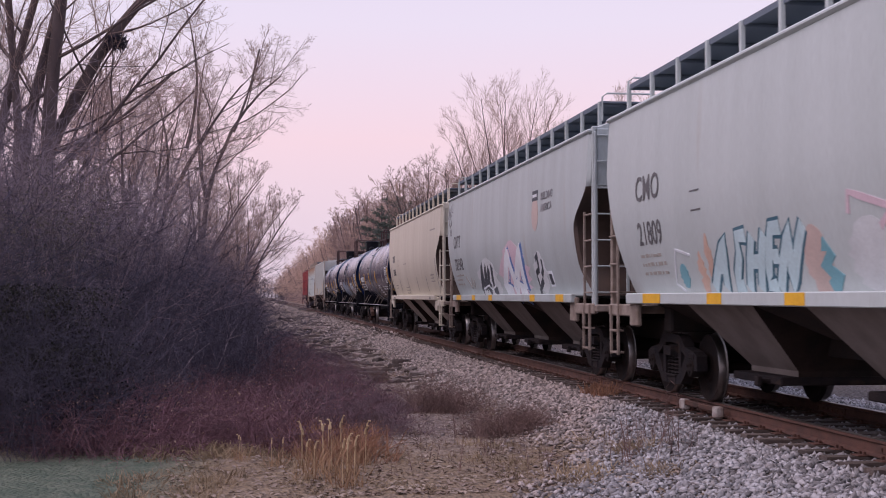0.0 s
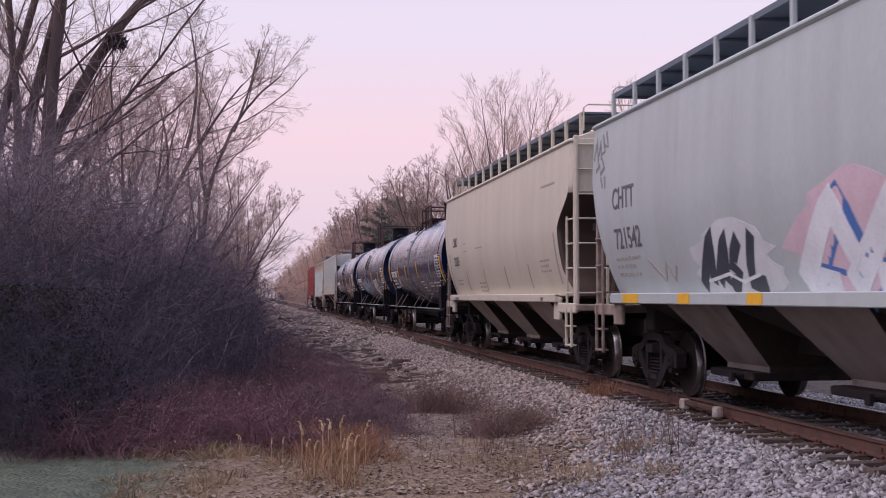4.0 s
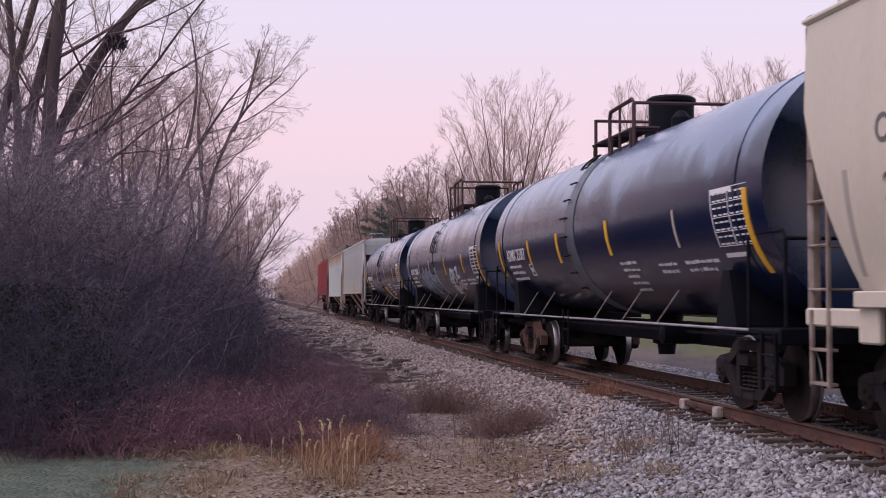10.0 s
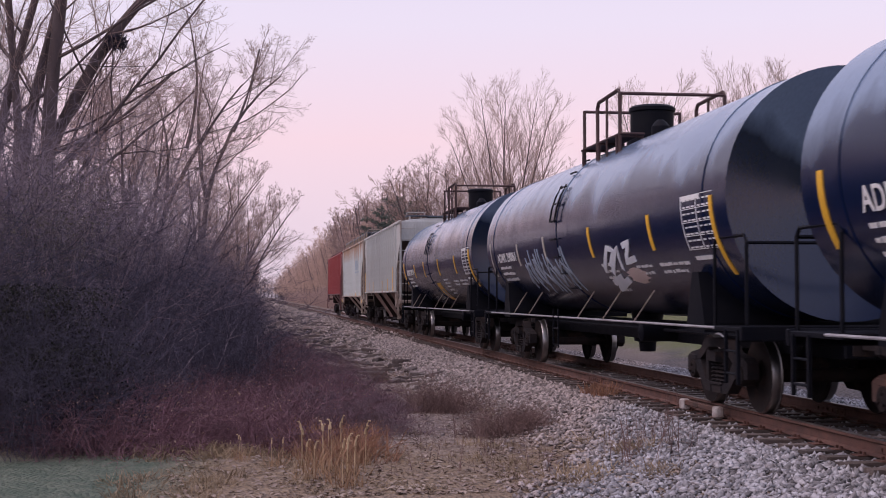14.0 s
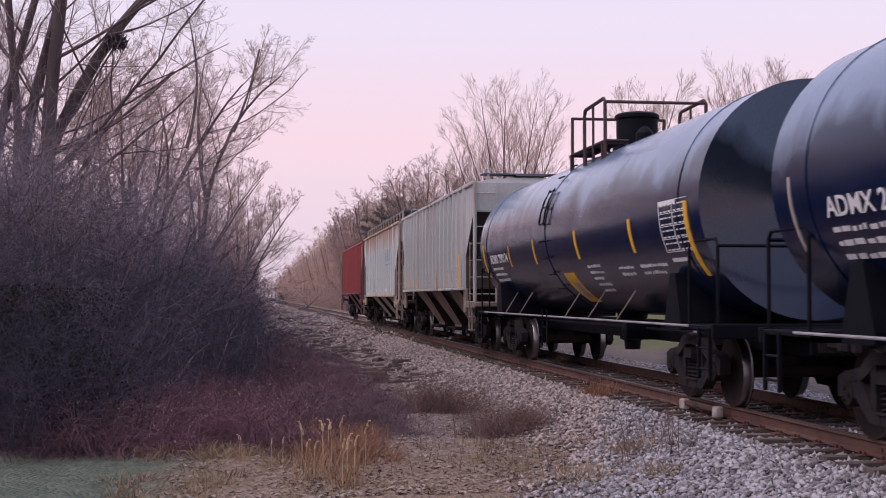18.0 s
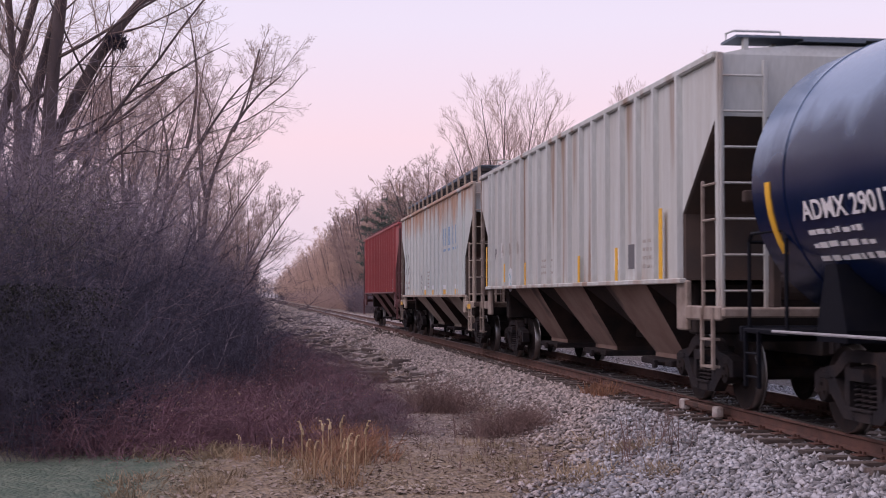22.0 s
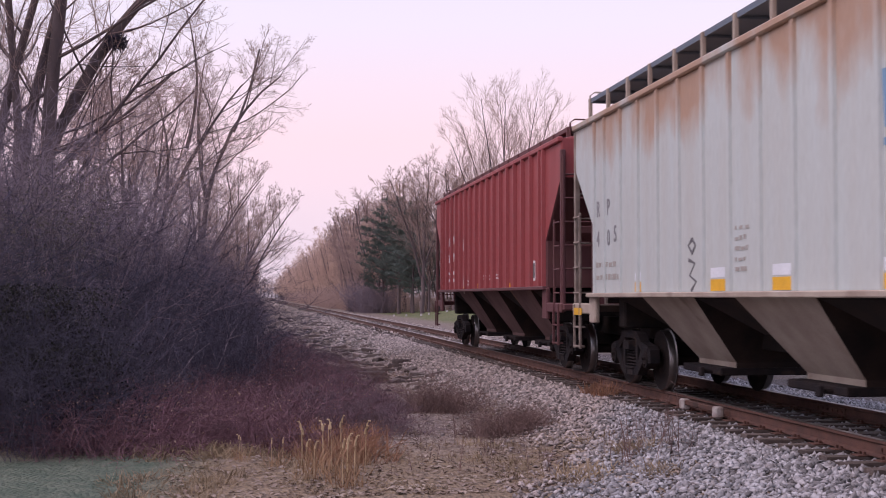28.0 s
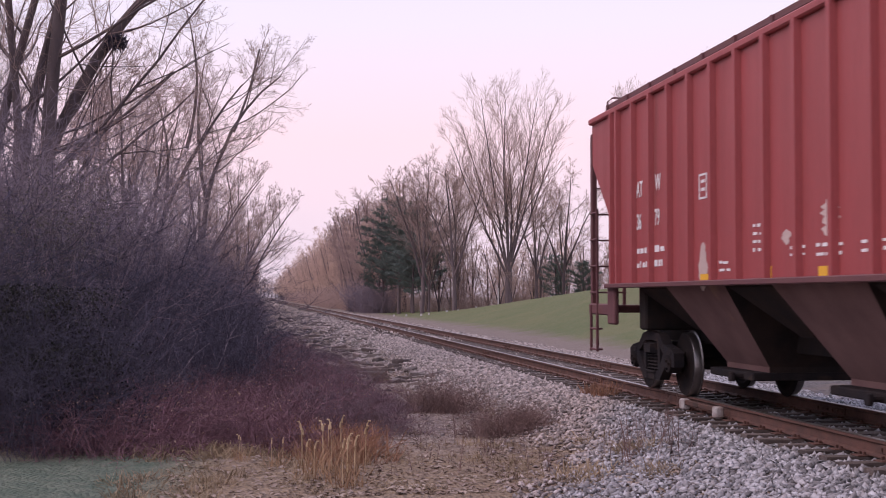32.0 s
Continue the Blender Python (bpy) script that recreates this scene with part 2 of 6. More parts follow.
# Lower stems: the thicket's inner shade is put into their darker colour.
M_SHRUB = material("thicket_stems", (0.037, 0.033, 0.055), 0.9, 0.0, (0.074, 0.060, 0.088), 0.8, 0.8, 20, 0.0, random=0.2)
M_BRAMBLE = material("red_bramble_stems", (0.125, 0.050, 0.072), 0.8, 0.0, (0.18, 0.105, 0.115), 2.0, 0.8, 20, 0.0, random=0.2)
M_NEEDLE = material("dark_pine_needles", (0.10, 0.135, 0.125), 0.8, 0.0, (0.15, 0.175, 0.145), 0.6, 0.7, 20, 0.0)
M_DRY = material("dry_straw_grass", (0.31, 0.20, 0.115), 0.85, 0.0, (0.21, 0.105, 0.062), 2.0, 0.8, 20, 0.0, random=0.2)
# Grime colour taken darker still for the shade under the end overhang.
M_ENDDARK = material("shaded_grimy_end_sheet", (0.045, 0.034, 0.031), 0.8, 0.0, (0.085, 0.054, 0.042), 1.5, 0.8, 40, 0.1)
M_WALKWAY = material("slate_walkway_grating", (0.105, 0.135, 0.18), 0.7, 0.0, (0.14, 0.165, 0.20), 3, 0.6, 50, 0.1)
M_SEAM = material("faded_seam_grey", (0.31, 0.29, 0.265), 0.6, 0.0, (0.38, 0.355, 0.32), 6, 0.6, 40, 0.02)


def spray(name, c):
    return material(name, c, 0.5, 0.0, [min(1, v * 1.15 + 0.03) for v in c], 3, 0.7, 30, 0.02)


P_WHITE, P_TEAL, P_ORANGE, P_PINK, P_BLUE, P_BLACK, P_AQUA, P_HAZE, P_SALMON = (spray("spray_" + k, c) for k, c in (("white", (0.62, 0.66, 0.70)), ("teal", (0.035, 0.12, 0.17)), ("orange", (0.50, 0.34, 0.27)), ("pink", (0.55, 0.42, 0.48)), ("blue", (0.05, 0.14, 0.38)), ("black", (0.03, 0.04, 0.055)), ("aqua", (0.13, 0.32, 0.38)), ("haze", (0.50, 0.53, 0.55)), ("salmon", (0.46, 0.36, 0.33))))
P_BLUEFADE = spray("faded_blue", (0.13, 0.26, 0.42))
M_EDGE = material("worn_pale_edge", (0.33, 0.33, 0.35), 0.6, 0.0, (0.15, 0.14, 0.15), 2, 0.6, 40, 0.05)
# Upper and distant stems, paler for top light and haze in the colour.
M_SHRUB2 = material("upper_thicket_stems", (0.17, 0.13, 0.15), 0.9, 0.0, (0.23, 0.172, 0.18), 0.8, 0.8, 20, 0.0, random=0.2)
M_BRAMBLE2 = material("dried_weed_stems", (0.125, 0.076, 0.070), 0.9, 0.0, (0.18, 0.115, 0.10), 2.0, 0.8, 20, 0.0, random=0.2)
M_DEADLEAF = material("withered_leaf", (0.22, 0.13, 0.09), 0.8, 0.0, (0.33, 0.24, 0.18), 3.0, 0.8, 20, 0.0)
M_STRAW = material("matted_straw", (0.29, 0.22, 0.14), 0.9, 0.0, (0.21, 0.15, 0.10), 2.0, 0.8, 20, 0.0, random=0.2)
M_STRAWHEAD = material("seed_head_straw", (0.48, 0.36, 0.22), 0.9, 0.0, (0.38, 0.27, 0.16), 4.0, 0.8, 30, 0.0)
M_RUSTWEED = material("rust_brown_weed", (0.24, 0.115, 0.07), 0.9, 0.0, (0.31, 0.17, 0.10), 3.0, 0.8, 20, 0.0)
M_FROSTGRASS = material("frosted_grass", (0.078, 0.115, 0.085), 0.9, 0.0, (0.145, 0.18, 0.138), 1.5, 0.8, 20, 0.0, random=0.2)
M_LITTER = material("leaf_litter", (0.19, 0.135, 0.11), 0.9, 0.0, (0.34, 0.28, 0.235), 1.7, 1.0, 30, 0.0)
M_PALE = material("pale_painted_iron", (0.55, 0.52, 0.52), 0.7, 0.0, (0.35, 0.30, 0.28), 9.0, 0.8, 50, 0.1)
M_TWIG_LAWN = material("pinkish_bare_twigs", (0.35, 0.25, 0.225), 0.9, 0.0, (0.42, 0.30, 0.255), 0.6, 0.8, 20, 0.0, random=0.15)
M_GRIME = material("grimy_light_steel", (0.28, 0.235, 0.205), 0.8, 0.0, (0.15, 0.11, 0.088), 4, 0.9, 40, 0.1)
M_CHUNK = material("bleached_wood", (0.26, 0.22, 0.195), 0.9, 0.0, (0.16, 0.125, 0.11), 6, 0.9, 60, 0.3)
# Near-black stand-in for the shade on bay slopes and between bays.
M_BAYSHADE = material("shade_dark_slope_sheet", (0.022, 0.018, 0.018), 0.9, 0.0, (0.055, 0.036, 0.03), 2.5, 0.7, 40, 0.2, spec=0.2)
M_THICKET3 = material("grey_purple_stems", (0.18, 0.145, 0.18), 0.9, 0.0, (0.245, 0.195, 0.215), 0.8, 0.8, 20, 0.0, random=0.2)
M_WEED = material("purple_brown_weed_haze", (0.115, 0.076, 0.098), 0.9, 0.0, (0.17, 0.115, 0.128), 1.2, 0.8, 20, 0.0, random=0.2)
M_VINE = material("olive_vine_leaf", (0.085, 0.084, 0.064), 0.95, 0.0, (0.125, 0.108, 0.085), 2.0, 0.8, 20, 0.0, spec=0.05)
# Near-black olive: shade at the thicket's foot is put into the leaf colour.
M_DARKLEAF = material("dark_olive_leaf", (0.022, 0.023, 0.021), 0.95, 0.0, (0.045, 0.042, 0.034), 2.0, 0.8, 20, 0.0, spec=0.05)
M_CANE = material("pale_bramble_cane", (0.26, 0.22, 0.24), 0.8, 0.0, (0.18, 0.14, 0.15), 2.0, 0.8, 20, 0.0)
M_SLAB = material("weathered_slab", (0.20, 0.16, 0.15), 0.95, 0.0, (0.10, 0.075, 0.07), 3.0, 0.9, 50, 0.4, random=0.55)
M_CAP = material("chipped_pale_iron", (0.42, 0.40, 0.39), 0.8, 0.0, (0.22, 0.16, 0.14), 12.0, 0.9, 50, 0.2)
P_SCRIBBLE = spray("spray_blue_grey", (0.26, 0.31, 0.38))
P_ICE = spray("spray_ice_blue", (0.42, 0.56, 0.60))
M_FADED = material("faded_grey_lettering", (0.19, 0.195, 0.21), 0.6, 0.0, (0.27, 0.27, 0.28), 8, 0.7, 40, 0.02)


# ---------------- ground ----------------
def smooth(t):
    t = min(1.0, max(0.0, t))
    return t * t * (3 - 2 * t)


def ground_z(x, y):
    """Height of the ground: ballast bank under the track, lawn rising on the far side."""
    d = x - TRACK_X
    n = noise.noise((x * 0.35, y * 0.35, 0.0)) * 0.07 + noise.noise((x * 1.3, y * 1.3, 3.0)) * 0.03
    base = -0.50 + n
    if d < 0:
        bank = -0.235 + (base + 0.235) * smooth((-d - 1.6) / 2.3)
    else:
        hill = 2.6 * smooth((x - 10.8) / 12) * smooth((158 - y) / 95)
        bank = -0.235 + (-0.34 + n * 0.5 + hill + 0.235) * smooth((d - 1.6) / 1.4)
    return bank


def axis(lo, hi, near_lo, near_hi, step, grow=1.22):
    a = [near_lo]
    while a[-1] < near_hi:
        a.append(a[-1] + step)
    s = step
    while a[-1] < hi:
        s *= grow
        a.append(a[-1] + s)
    s = step
    while a[0] > lo:
        s *= grow
        a.insert(0, a[0] - s)
    return a


def build_ground():
    xs = axis(-900, 900, -6, 24, 0.3)
    ys = axis(-300, 2500, 10, 60, 0.35, 1.06)
    nx = len(xs)
    verts = [(x, y, ground_z(x, y)) for y in ys for x in xs]
    faces = [(j * nx + i, j * nx + i + 1, (j + 1) * nx + i + 1, (j + 1) * nx + i) for j in range(len(ys) - 1) for i in range(nx - 1)]
    m = bpy.data.materials.new("ground_cover")
    m.use_nodes = True
    n, l = m.node_tree.nodes, m.node_tree.links
    b = n["Principled BSDF"]
    b.inputs["Roughness"].default_value = 0.95
    b.inputs["Specular IOR Level"].default_value = 0.2
    tc = n.new("ShaderNodeTexCoord")
    sep = n.new("ShaderNodeSeparateXYZ")
    l.new(tc.outputs["Object"], sep.inputs[0])

    def noise_tex(scale, detail=6.0, shift=0.0):
        t = n.new("ShaderNodeTexNoise")
        t.inputs["Scale"].default_value, t.inputs["Detail"].default_value = scale, detail
        v = n.new("ShaderNodeVectorMath")
        v.inputs[1].default_value = (shift, shift * 0.7, 0)
        l.new(tc.outputs["Object"], v.inputs[0])
        l.new(v.outputs[0], t.inputs["Vector"])
        return t.outputs["Fac"]

    def ramp(value, lo, hi):
        r = n.new("ShaderNodeMapRange")
        r.inputs["From Min"].default_value, r.inputs["From Max"].default_value = lo, hi
        l.new(value, r.inputs["Value"])
        return r.outputs[0]

    def calc(op, a, bb):
        c = n.new("ShaderNodeMath")
        c.operation = op
        for i, s in enumerate((a, bb)):
            if isinstance(s, (int, float)):
                c.inputs[i].default_value = s
            else:
                l.new(s, c.inputs[i])
        return c.outputs[0]

    def mixed(fac, a, bb):
        mx = n.new("ShaderNodeMix")
        mx.data_type = "RGBA"
        l.new(fac, mx.inputs["Factor"])
        for key, s in (("A", a), ("B", bb)):
            if isinstance(s, tuple):
                mx.inputs[key].default_value = (*s, 1)
            else:
                l.new(s, mx.inputs[key])
        return mx.outputs["Result"]

    wob = calc("MULTIPLY", calc("SUBTRACT", noise_tex(0.5), 0.5), 2.2)
    xw = calc("ADD", sep.outputs["X"], wob)
    yw = calc("ADD", sep.outputs["Y"], wob)
    litter = mixed(ramp(noise_tex(1.6), 0.4, 0.62), (0.19, 0.145, 0.132), (0.30, 0.24, 0.20))
    litter = mixed(ramp(noise_tex(14, 5, 4.0), 0.45, 0.7), litter, (0.41, 0.35, 0.315))
    litter = mixed(ramp(noise_tex(28, 3, 9.0), 0.54, 0.66), litter, (0.06, 0.045, 0.042))
    litter = mixed(calc("MULTIPLY", ramp(noise_tex(3.2, 5, 12.0), 0.5, 0.64), 0.6), litter, (0.10, 0.075, 0.07))
    straw = mixed(ramp(noise_tex(6.0, 6, 2.0), 0.35, 0.65), (0.27, 0.20, 0.125), (0.19, 0.14, 0.10))
    litter = mixed(calc("MULTIPLY", ramp(yw, 19.0, 15.5), 0.75), litter, straw)
    vor = n.new("ShaderNodeTexVoronoi")
    vor.inputs["Scale"].default_value = 17.0
    l.new(tc.outputs["Object"], vor.inputs["Vector"])
    stone = mixed(ramp(vor.outputs["Distance"], 0.15, 0.75), (0.21, 0.195, 0.195), (0.07, 0.06, 0.06))
    stone = mixed(ramp(noise_tex(0.9, 5, 5.0), 0.45, 0.7), stone, (0.165, 0.135, 0.12))
    clean = ramp(calc("SUBTRACT", calc("ADD", calc("MULTIPLY", sep.outputs["X"], 2.85), 4.4), yw), -0.8, 0.8)
    stone = mixed(calc("SUBTRACT", 0.75, calc("MULTIPLY", clean, 0.75)), stone, mixed(ramp(noise_tex(12, 5, 6.0), 0.4, 0.65), (0.20, 0.155, 0.13), (0.30, 0.25, 0.22)))
    in_bed = calc("MULTIPLY", ramp(xw, 4.0, 4.9), ramp(xw, 13.4, 12.2))
    bed = mixed(ramp(noise_tex(7, 5, 3.0), 0.38, 0.66), (0.085, 0.062, 0.054), (0.16, 0.125, 0.11))
    off = calc("ABSOLUTE", calc("SUBTRACT", sep.outputs["X"], TRACK_X), 0.0)
    stone = mixed(ramp(calc("ADD", off, calc("MULTIPLY", wob, 0.12)), 1.75, 1.4), stone, bed)
    col = mixed(in_bed, litter, stone)
    lawn = mixed(ramp(noise_tex(0.25), 0.35, 0.65), (0.105, 0.135, 0.06), (0.145, 0.155, 0.075))
    lawn = mixed(ramp(noise_tex(9, 6), 0.4, 0.75), lawn, (0.17, 0.165, 0.09))
    in_lawn = calc("MULTIPLY", ramp(xw, 11.7, 13.0), ramp(sep.outputs["Y"], 230, 150))
    col = mixed(in_lawn, col, lawn)
    frost_sheen = mixed(ramp(noise_tex(5, 6), 0.35, 0.7), (0.085, 0.115, 0.085), (0.145, 0.168, 0.128))
    in_frost = calc("MULTIPLY", ramp(calc("ADD", sep.outputs["X"], calc("MULTIPLY", wob, 0.4)), -0.3, -1.3), ramp(calc("ADD", sep.outputs["Y"], calc("MULTIPLY", wob, 0.6)), 17.6, 16.4))
    col = mixed(in_frost, col, frost_sheen)
    l.new(col, b.inputs["Base Color"])
    bp = n.new("ShaderNodeBump")
    bp.inputs["Strength"].default_value, bp.inputs["Distance"].default_value = 0.9, 0.06
    l.new(calc("ADD", calc("SUBTRACT", 1.0, vor.outputs["Distance"]), noise_tex(22)), bp.inputs["Height"])
    l.new(bp.outputs[0], b.inputs["Normal"])
    ob = new("ground", big_mesh("ground", verts, faces, [m], smooth=True))
    return tagged(ob, "bare leaf-littered ground with a gravel track bed and a mown lawn", "ground", kind="structure")


build_ground()


# ---------------- track ----------------
def build_track():
    track = empty("railway_track", "single straight railway track with rusty rails on weathered ties", "railway track", kind="structure")
    y0, y1 = -130.0, 900.0
    prof = [(-0.07, 0.0), (-0.07, 0.012), (-0.012, 0.035), (-0.010, 0.125), (-0.036, 0.138), (-0.036, 0.168), (-0.028, 0.173), (0.028, 0.173), (0.036, 0.168), (0.036, 0.138), (0.010, 0.125), (0.012, 0.035), (0.07, 0.012), (0.07, 0.0)]
    for side in (-1, 1):
        x = TRACK_X + side * 0.755
        s = Shape().loft([[(x + a, y, b - 0.173) for a, b in prof] for y in (y0, y1)])
        me = s.mesh("rail", M_RAIL)
        me.materials.append(M_RAILTOP)
        for p in me.polygons:
            if p.normal.z > 0.5 and p.center.z > -0.01:
                p.material_index = 1
        part("rail", me, None, track)
        for y in [12.3 + 11.9 * k for k in range(-3, 12)]:
            yy = y + (0 if side < 0 else 5.0)
            bar = Shape()
            for q in (-1, 1):
                bar.box(x + q * 0.014 - 0.014, x + q * 0.014 + 0.014, yy - 0.45, yy + 0.45, -0.14, -0.045, 0.008)
                for k in range(6):
                    bar.box(x + q * 0.035 - 0.012, x + q * 0.035 + 0.012, yy - 0.38 + k * 0.152 - 0.018, yy - 0.38 + k * 0.152 + 0.018, -0.11, -0.075)
            part("joint_bar", bar, M_RAIL, track)
    rnd = random.Random(5)
    ties = []
    for k in range(4):
        s = Shape()
        w, h = 0.115, 0.15
        rings = []
        for i in range(9):
            x = -1.28 + 2.56 * i / 8
            j = [rnd.uniform(-0.008, 0.008) for _ in range(4)]
            rings.append([(x, -w + j[0], -h), (x, w + j[1], -h), (x, w - 0.012 + j[1], 0 + j[2] * 0.6), (x, -w + 0.012 + j[0], 0 + j[3] * 0.6)])
        ties.append(s.loft(rings).mesh("tie", M_TIE))
    plate = Shape().box(-0.18, 0.18, -0.09, 0.09, -0.004, 0.012, 0.004)
    for px, py in ((-0.095, -0.05), (0.095, 0.05), (-0.095, 0.05), (0.095, -0.05)):
        plate.box(px - 0.016, px + 0.016, py - 0.014, py + 0.014, 0.01, 0.045, 0.004)
    plate = plate.mesh("tie_plate", M_RAIL)
    far = Shape()
    y = 6.0
    while y < 700:
        if y < 130:
            t = new("tie", ties[rnd.randrange(4)])
            t.parent = track
            t.location, t.rotation_euler = (TRACK_X + rnd.uniform(-0.06, 0.06), y + rnd.uniform(-0.03, 0.03), -0.186), (0, 0, rnd.uniform(-0.025, 0.025))
            if y < 62:
                for side in (-1, 1):
                    o = new("tie_plate", plate)
                    o.parent = track
                    o.location = (TRACK_X + side * 0.755, t.location.y, -0.184)
        else:
            far.box(TRACK_X - 1.28, TRACK_X + 1.28, y - 0.11, y + 0.11, -0.3, -0.186)
        y += 0.54
    tagged(part("far_tie", far, M_TIE, track), kind="stuff")


build_track()


# ---------------- rolling stock ----------------
def wheelset_mesh():
    s = Shape()
    for side in (-1, 1):
        pr = [(0.068, 0.07), (0.085, 0.11), (0.085, 0.155), (0.045, 0.20), (0.03, 0.33), (0.06, 0.40), (0.062, 0.452), (0.055, 0.457), (-0.045, 0.462), (-0.056, 0.486), (-0.070, 0.483), (-0.072, 0.40), (-0.02, 0.33), (-0.01, 0.2), (-0.085, 0.15), (-0.085, 0.08)]
        s.lathe_x([(side * a, r) for a, r in pr], side * 0.765, 0, 0, 40)
        s.lathe_x([(-0.10, 0.075), (-0.10, 0.125), (0.03, 0.135), (0.085, 0.12), (0.09, 0.05)] if side > 0 else [(0.10, 0.075), (0.10, 0.125), (-0.03, 0.135), (-0.085, 0.12), (-0.09, 0.05)], side * 1.0, 0, 0, 20)
        for k in range(3):
            a = 2.094 * k + 0.4
            cy, cz = 0.065 * math.cos(a), 0.065 * math.sin(a)
            s.box(side * 1.09 - 0.02, side * 1.09 + 0.02, cy - 0.02, cy + 0.02, cz - 0.02, cz + 0.02)
    s.lathe_x([(-1.0, 0.075), (-0.6, 0.085), (0.6, 0.085), (1.0, 0.075)], 0, 0, 0, 14)
    me = s.mesh("wheelset", M_WHEEL, True)
    me.materials.append(M_TREAD)
    for p in me.polygons:
        r = math.hypot(p.center.y, p.center.z)
        if r > 0.45 and abs(abs(p.center.x) - 0.765) < 0.062:
            p.material_index = 1
    return me


ME_WHEELSET = wheelset_mesh()


def side_frame_mesh(side, mat):
    s = Shape()
    x0, x1 = side * 0.99 - 0.075, side * 0.99 + 0.075
    arch = [(1.13, 0.42), (1.13, 0.62), (0.98, 0.68), (0.62, 0.73), (0.46, 0.85), (0.36, 0.89), (0.0, 0.90)]
    inner = [(0.0, 0.78), (0.30, 0.77), (0.45, 0.68), (0.62, 0.60), (0.74, 0.58), (0.74, 0.42)]
    for q in (-1, 1):
        s.prism_x([(q * a, b) for a, b in arch + inner], x0, x1)
        s.prism_x([(q * a, b) for a, b in ((0.74, 0.44), (0.74, 0.60), (0.62, 0.60), (0.36, 0.33), (0.0, 0.31), (0.0, 0.19), (0.42, 0.20))], x0, x1)
        s.prism_x([(q * a, b) for a, b in ((0.30, 0.30), (0.41, 0.33), (0.41, 0.76), (0.30, 0.80))], x0 + 0.01, x1 - 0.01)
        s.box(x0 - 0.01, x1 + 0.01, q * 0.889 - 0.13, q * 0.889 + 0.13, 0.57, 0.66, 0.015)
        s.box(x0 - 0.012, x1 + 0.012, q * 0.2 - 0.02, q * 0.2 + 0.02, 0.2, 0.29, 0.008)
    return s.mesh("side_frame", mat)


def spring_mesh():
    path = [(0.062 * math.cos(a), 0.062 * math.sin(a), 0.32 + 0.27 * k / 44) for k, a in ((k, k * 0.74) for k in range(45))]
    return Shape().tube(path, 0.017, 4).mesh("spring", M_STEEL, True)


def bolster_mesh():
    s = Shape()
    s.loft([[(x, -w, z0), (x, w, z0), (x, w, z1), (x, -w, z1)] for x, w, z0, z1 in ((-1.13, 0.17, 0.60, 0.72), (-0.9, 0.2, 0.56, 0.76), (0, 0.2, 0.44, 0.76), (0.9, 0.2, 0.56, 0.76), (1.13, 0.17, 0.60, 0.72))])
    s.lathe_z([(0.74, 0.22), (0.84, 0.2)], 0, 0)
    for q in (-1, 1):
        s.box(-0.9, 0.9, q * 0.36 - 0.04, q * 0.36 + 0.04, 0.38, 0.46, 0.01)
        for sx in (-1, 1):
            s.box(sx * 0.755 - 0.06, sx * 0.755 + 0.06, q * 0.40 - 0.03, q * 0.40 + 0.03, 0.30, 0.56, 0.02)
    return s.mesh("truck", M_STEEL)


ME_FRAMES = {(sd, k): side_frame_mesh(sd, m) for sd in (-1, 1) for k, m in (("dark", M_STEEL), ("rust", M_RUST_STEEL))}
ME_SPRING, ME_BOLSTER = spring_mesh(), bolster_mesh()
ME_PLATE = Shape().box(-0.1, 0.1, -0.24, 0.24, 0.295, 0.325, 0.006).mesh("spring_plate", M_STEEL)
WHEELSETS = []


def add_trucks(car, spread, look_of=("dark", "dark")):
    for end, kind in zip((-1, 1), look_of):
        truck = new("truck", ME_BOLSTER)
        truck.parent, truck.location = car, (0, end * spread, 0)
        for side in (-1, 1):
            part("side_frame", ME_FRAMES[side, kind], None, truck, "rust-red cast frame" if kind == "rust" else "")
            for q in (-0.16, 0.0, 0.16):
                part("spring", ME_SPRING, None, truck).location = (side * 0.99, q, 0)
            part("spring_plate", ME_PLATE, None, truck).location = (side * 0.99, 0, 0)
        for q in (-1, 1):
            w = part("wheelset", ME_WHEELSET, None, truck)
            w.location = (0, q * 0.889, 0.457)
            WHEELSETS.append((w, q * 0.889))


def coupler(car, end, y, mat=None):
    s = Shape()
    s.box(-0.07, 0.07, min(y, y + end * 0.55), max(y, y + end * 0.55), 0.80, 0.95, 0.02)
    s.box(-0.16, 0.10, min(y + end * 0.5, y + end * 0.72), max(y + end * 0.5, y + end * 0.72), 0.74, 1.0, 0.05)
    s.box(-0.2, 0.2, min(y - end * 0.1, y + end * 0.06), max(y - end * 0.1, y + end * 0.06), 0.72, 1.04, 0.03)
    part("coupler", s, mat or M_STEEL, car)
    h = Shape()
    h.tube([(0.3, y, 0.9), (0.3, y + end * 0.15, 0.72), (0.28, y + end * 0.35, 0.55), (0.2, y + end * 0.6, 0.5)], 0.028, 6)
    part("air_hose", h, M_BLACK, car)


def ladder(x, y, z0, z1, width, axis_y=True, step=0.38, r=0.016):
    """Two stiles and rungs in the plane of x (axis_y) or of y."""
    s = Shape()
    for q in (-0.5, 0.5):
        p = (x, y + q * width) if axis_y else (x + q * width, y)
        s.box(p[0] - 0.022, p[0] + 0.022, p[1] - 0.022, p[1] + 0.022, z0, z1, 0.005)
    z = z0 + 0.12
    while z < z1:
        a, b = ((x, y - width / 2, z), (x, y + width / 2, z)) if axis_y else ((x - width / 2, y, z), (x + width / 2, y, z))
        s.tube([a, b], r, 6)
        z += step
    return s


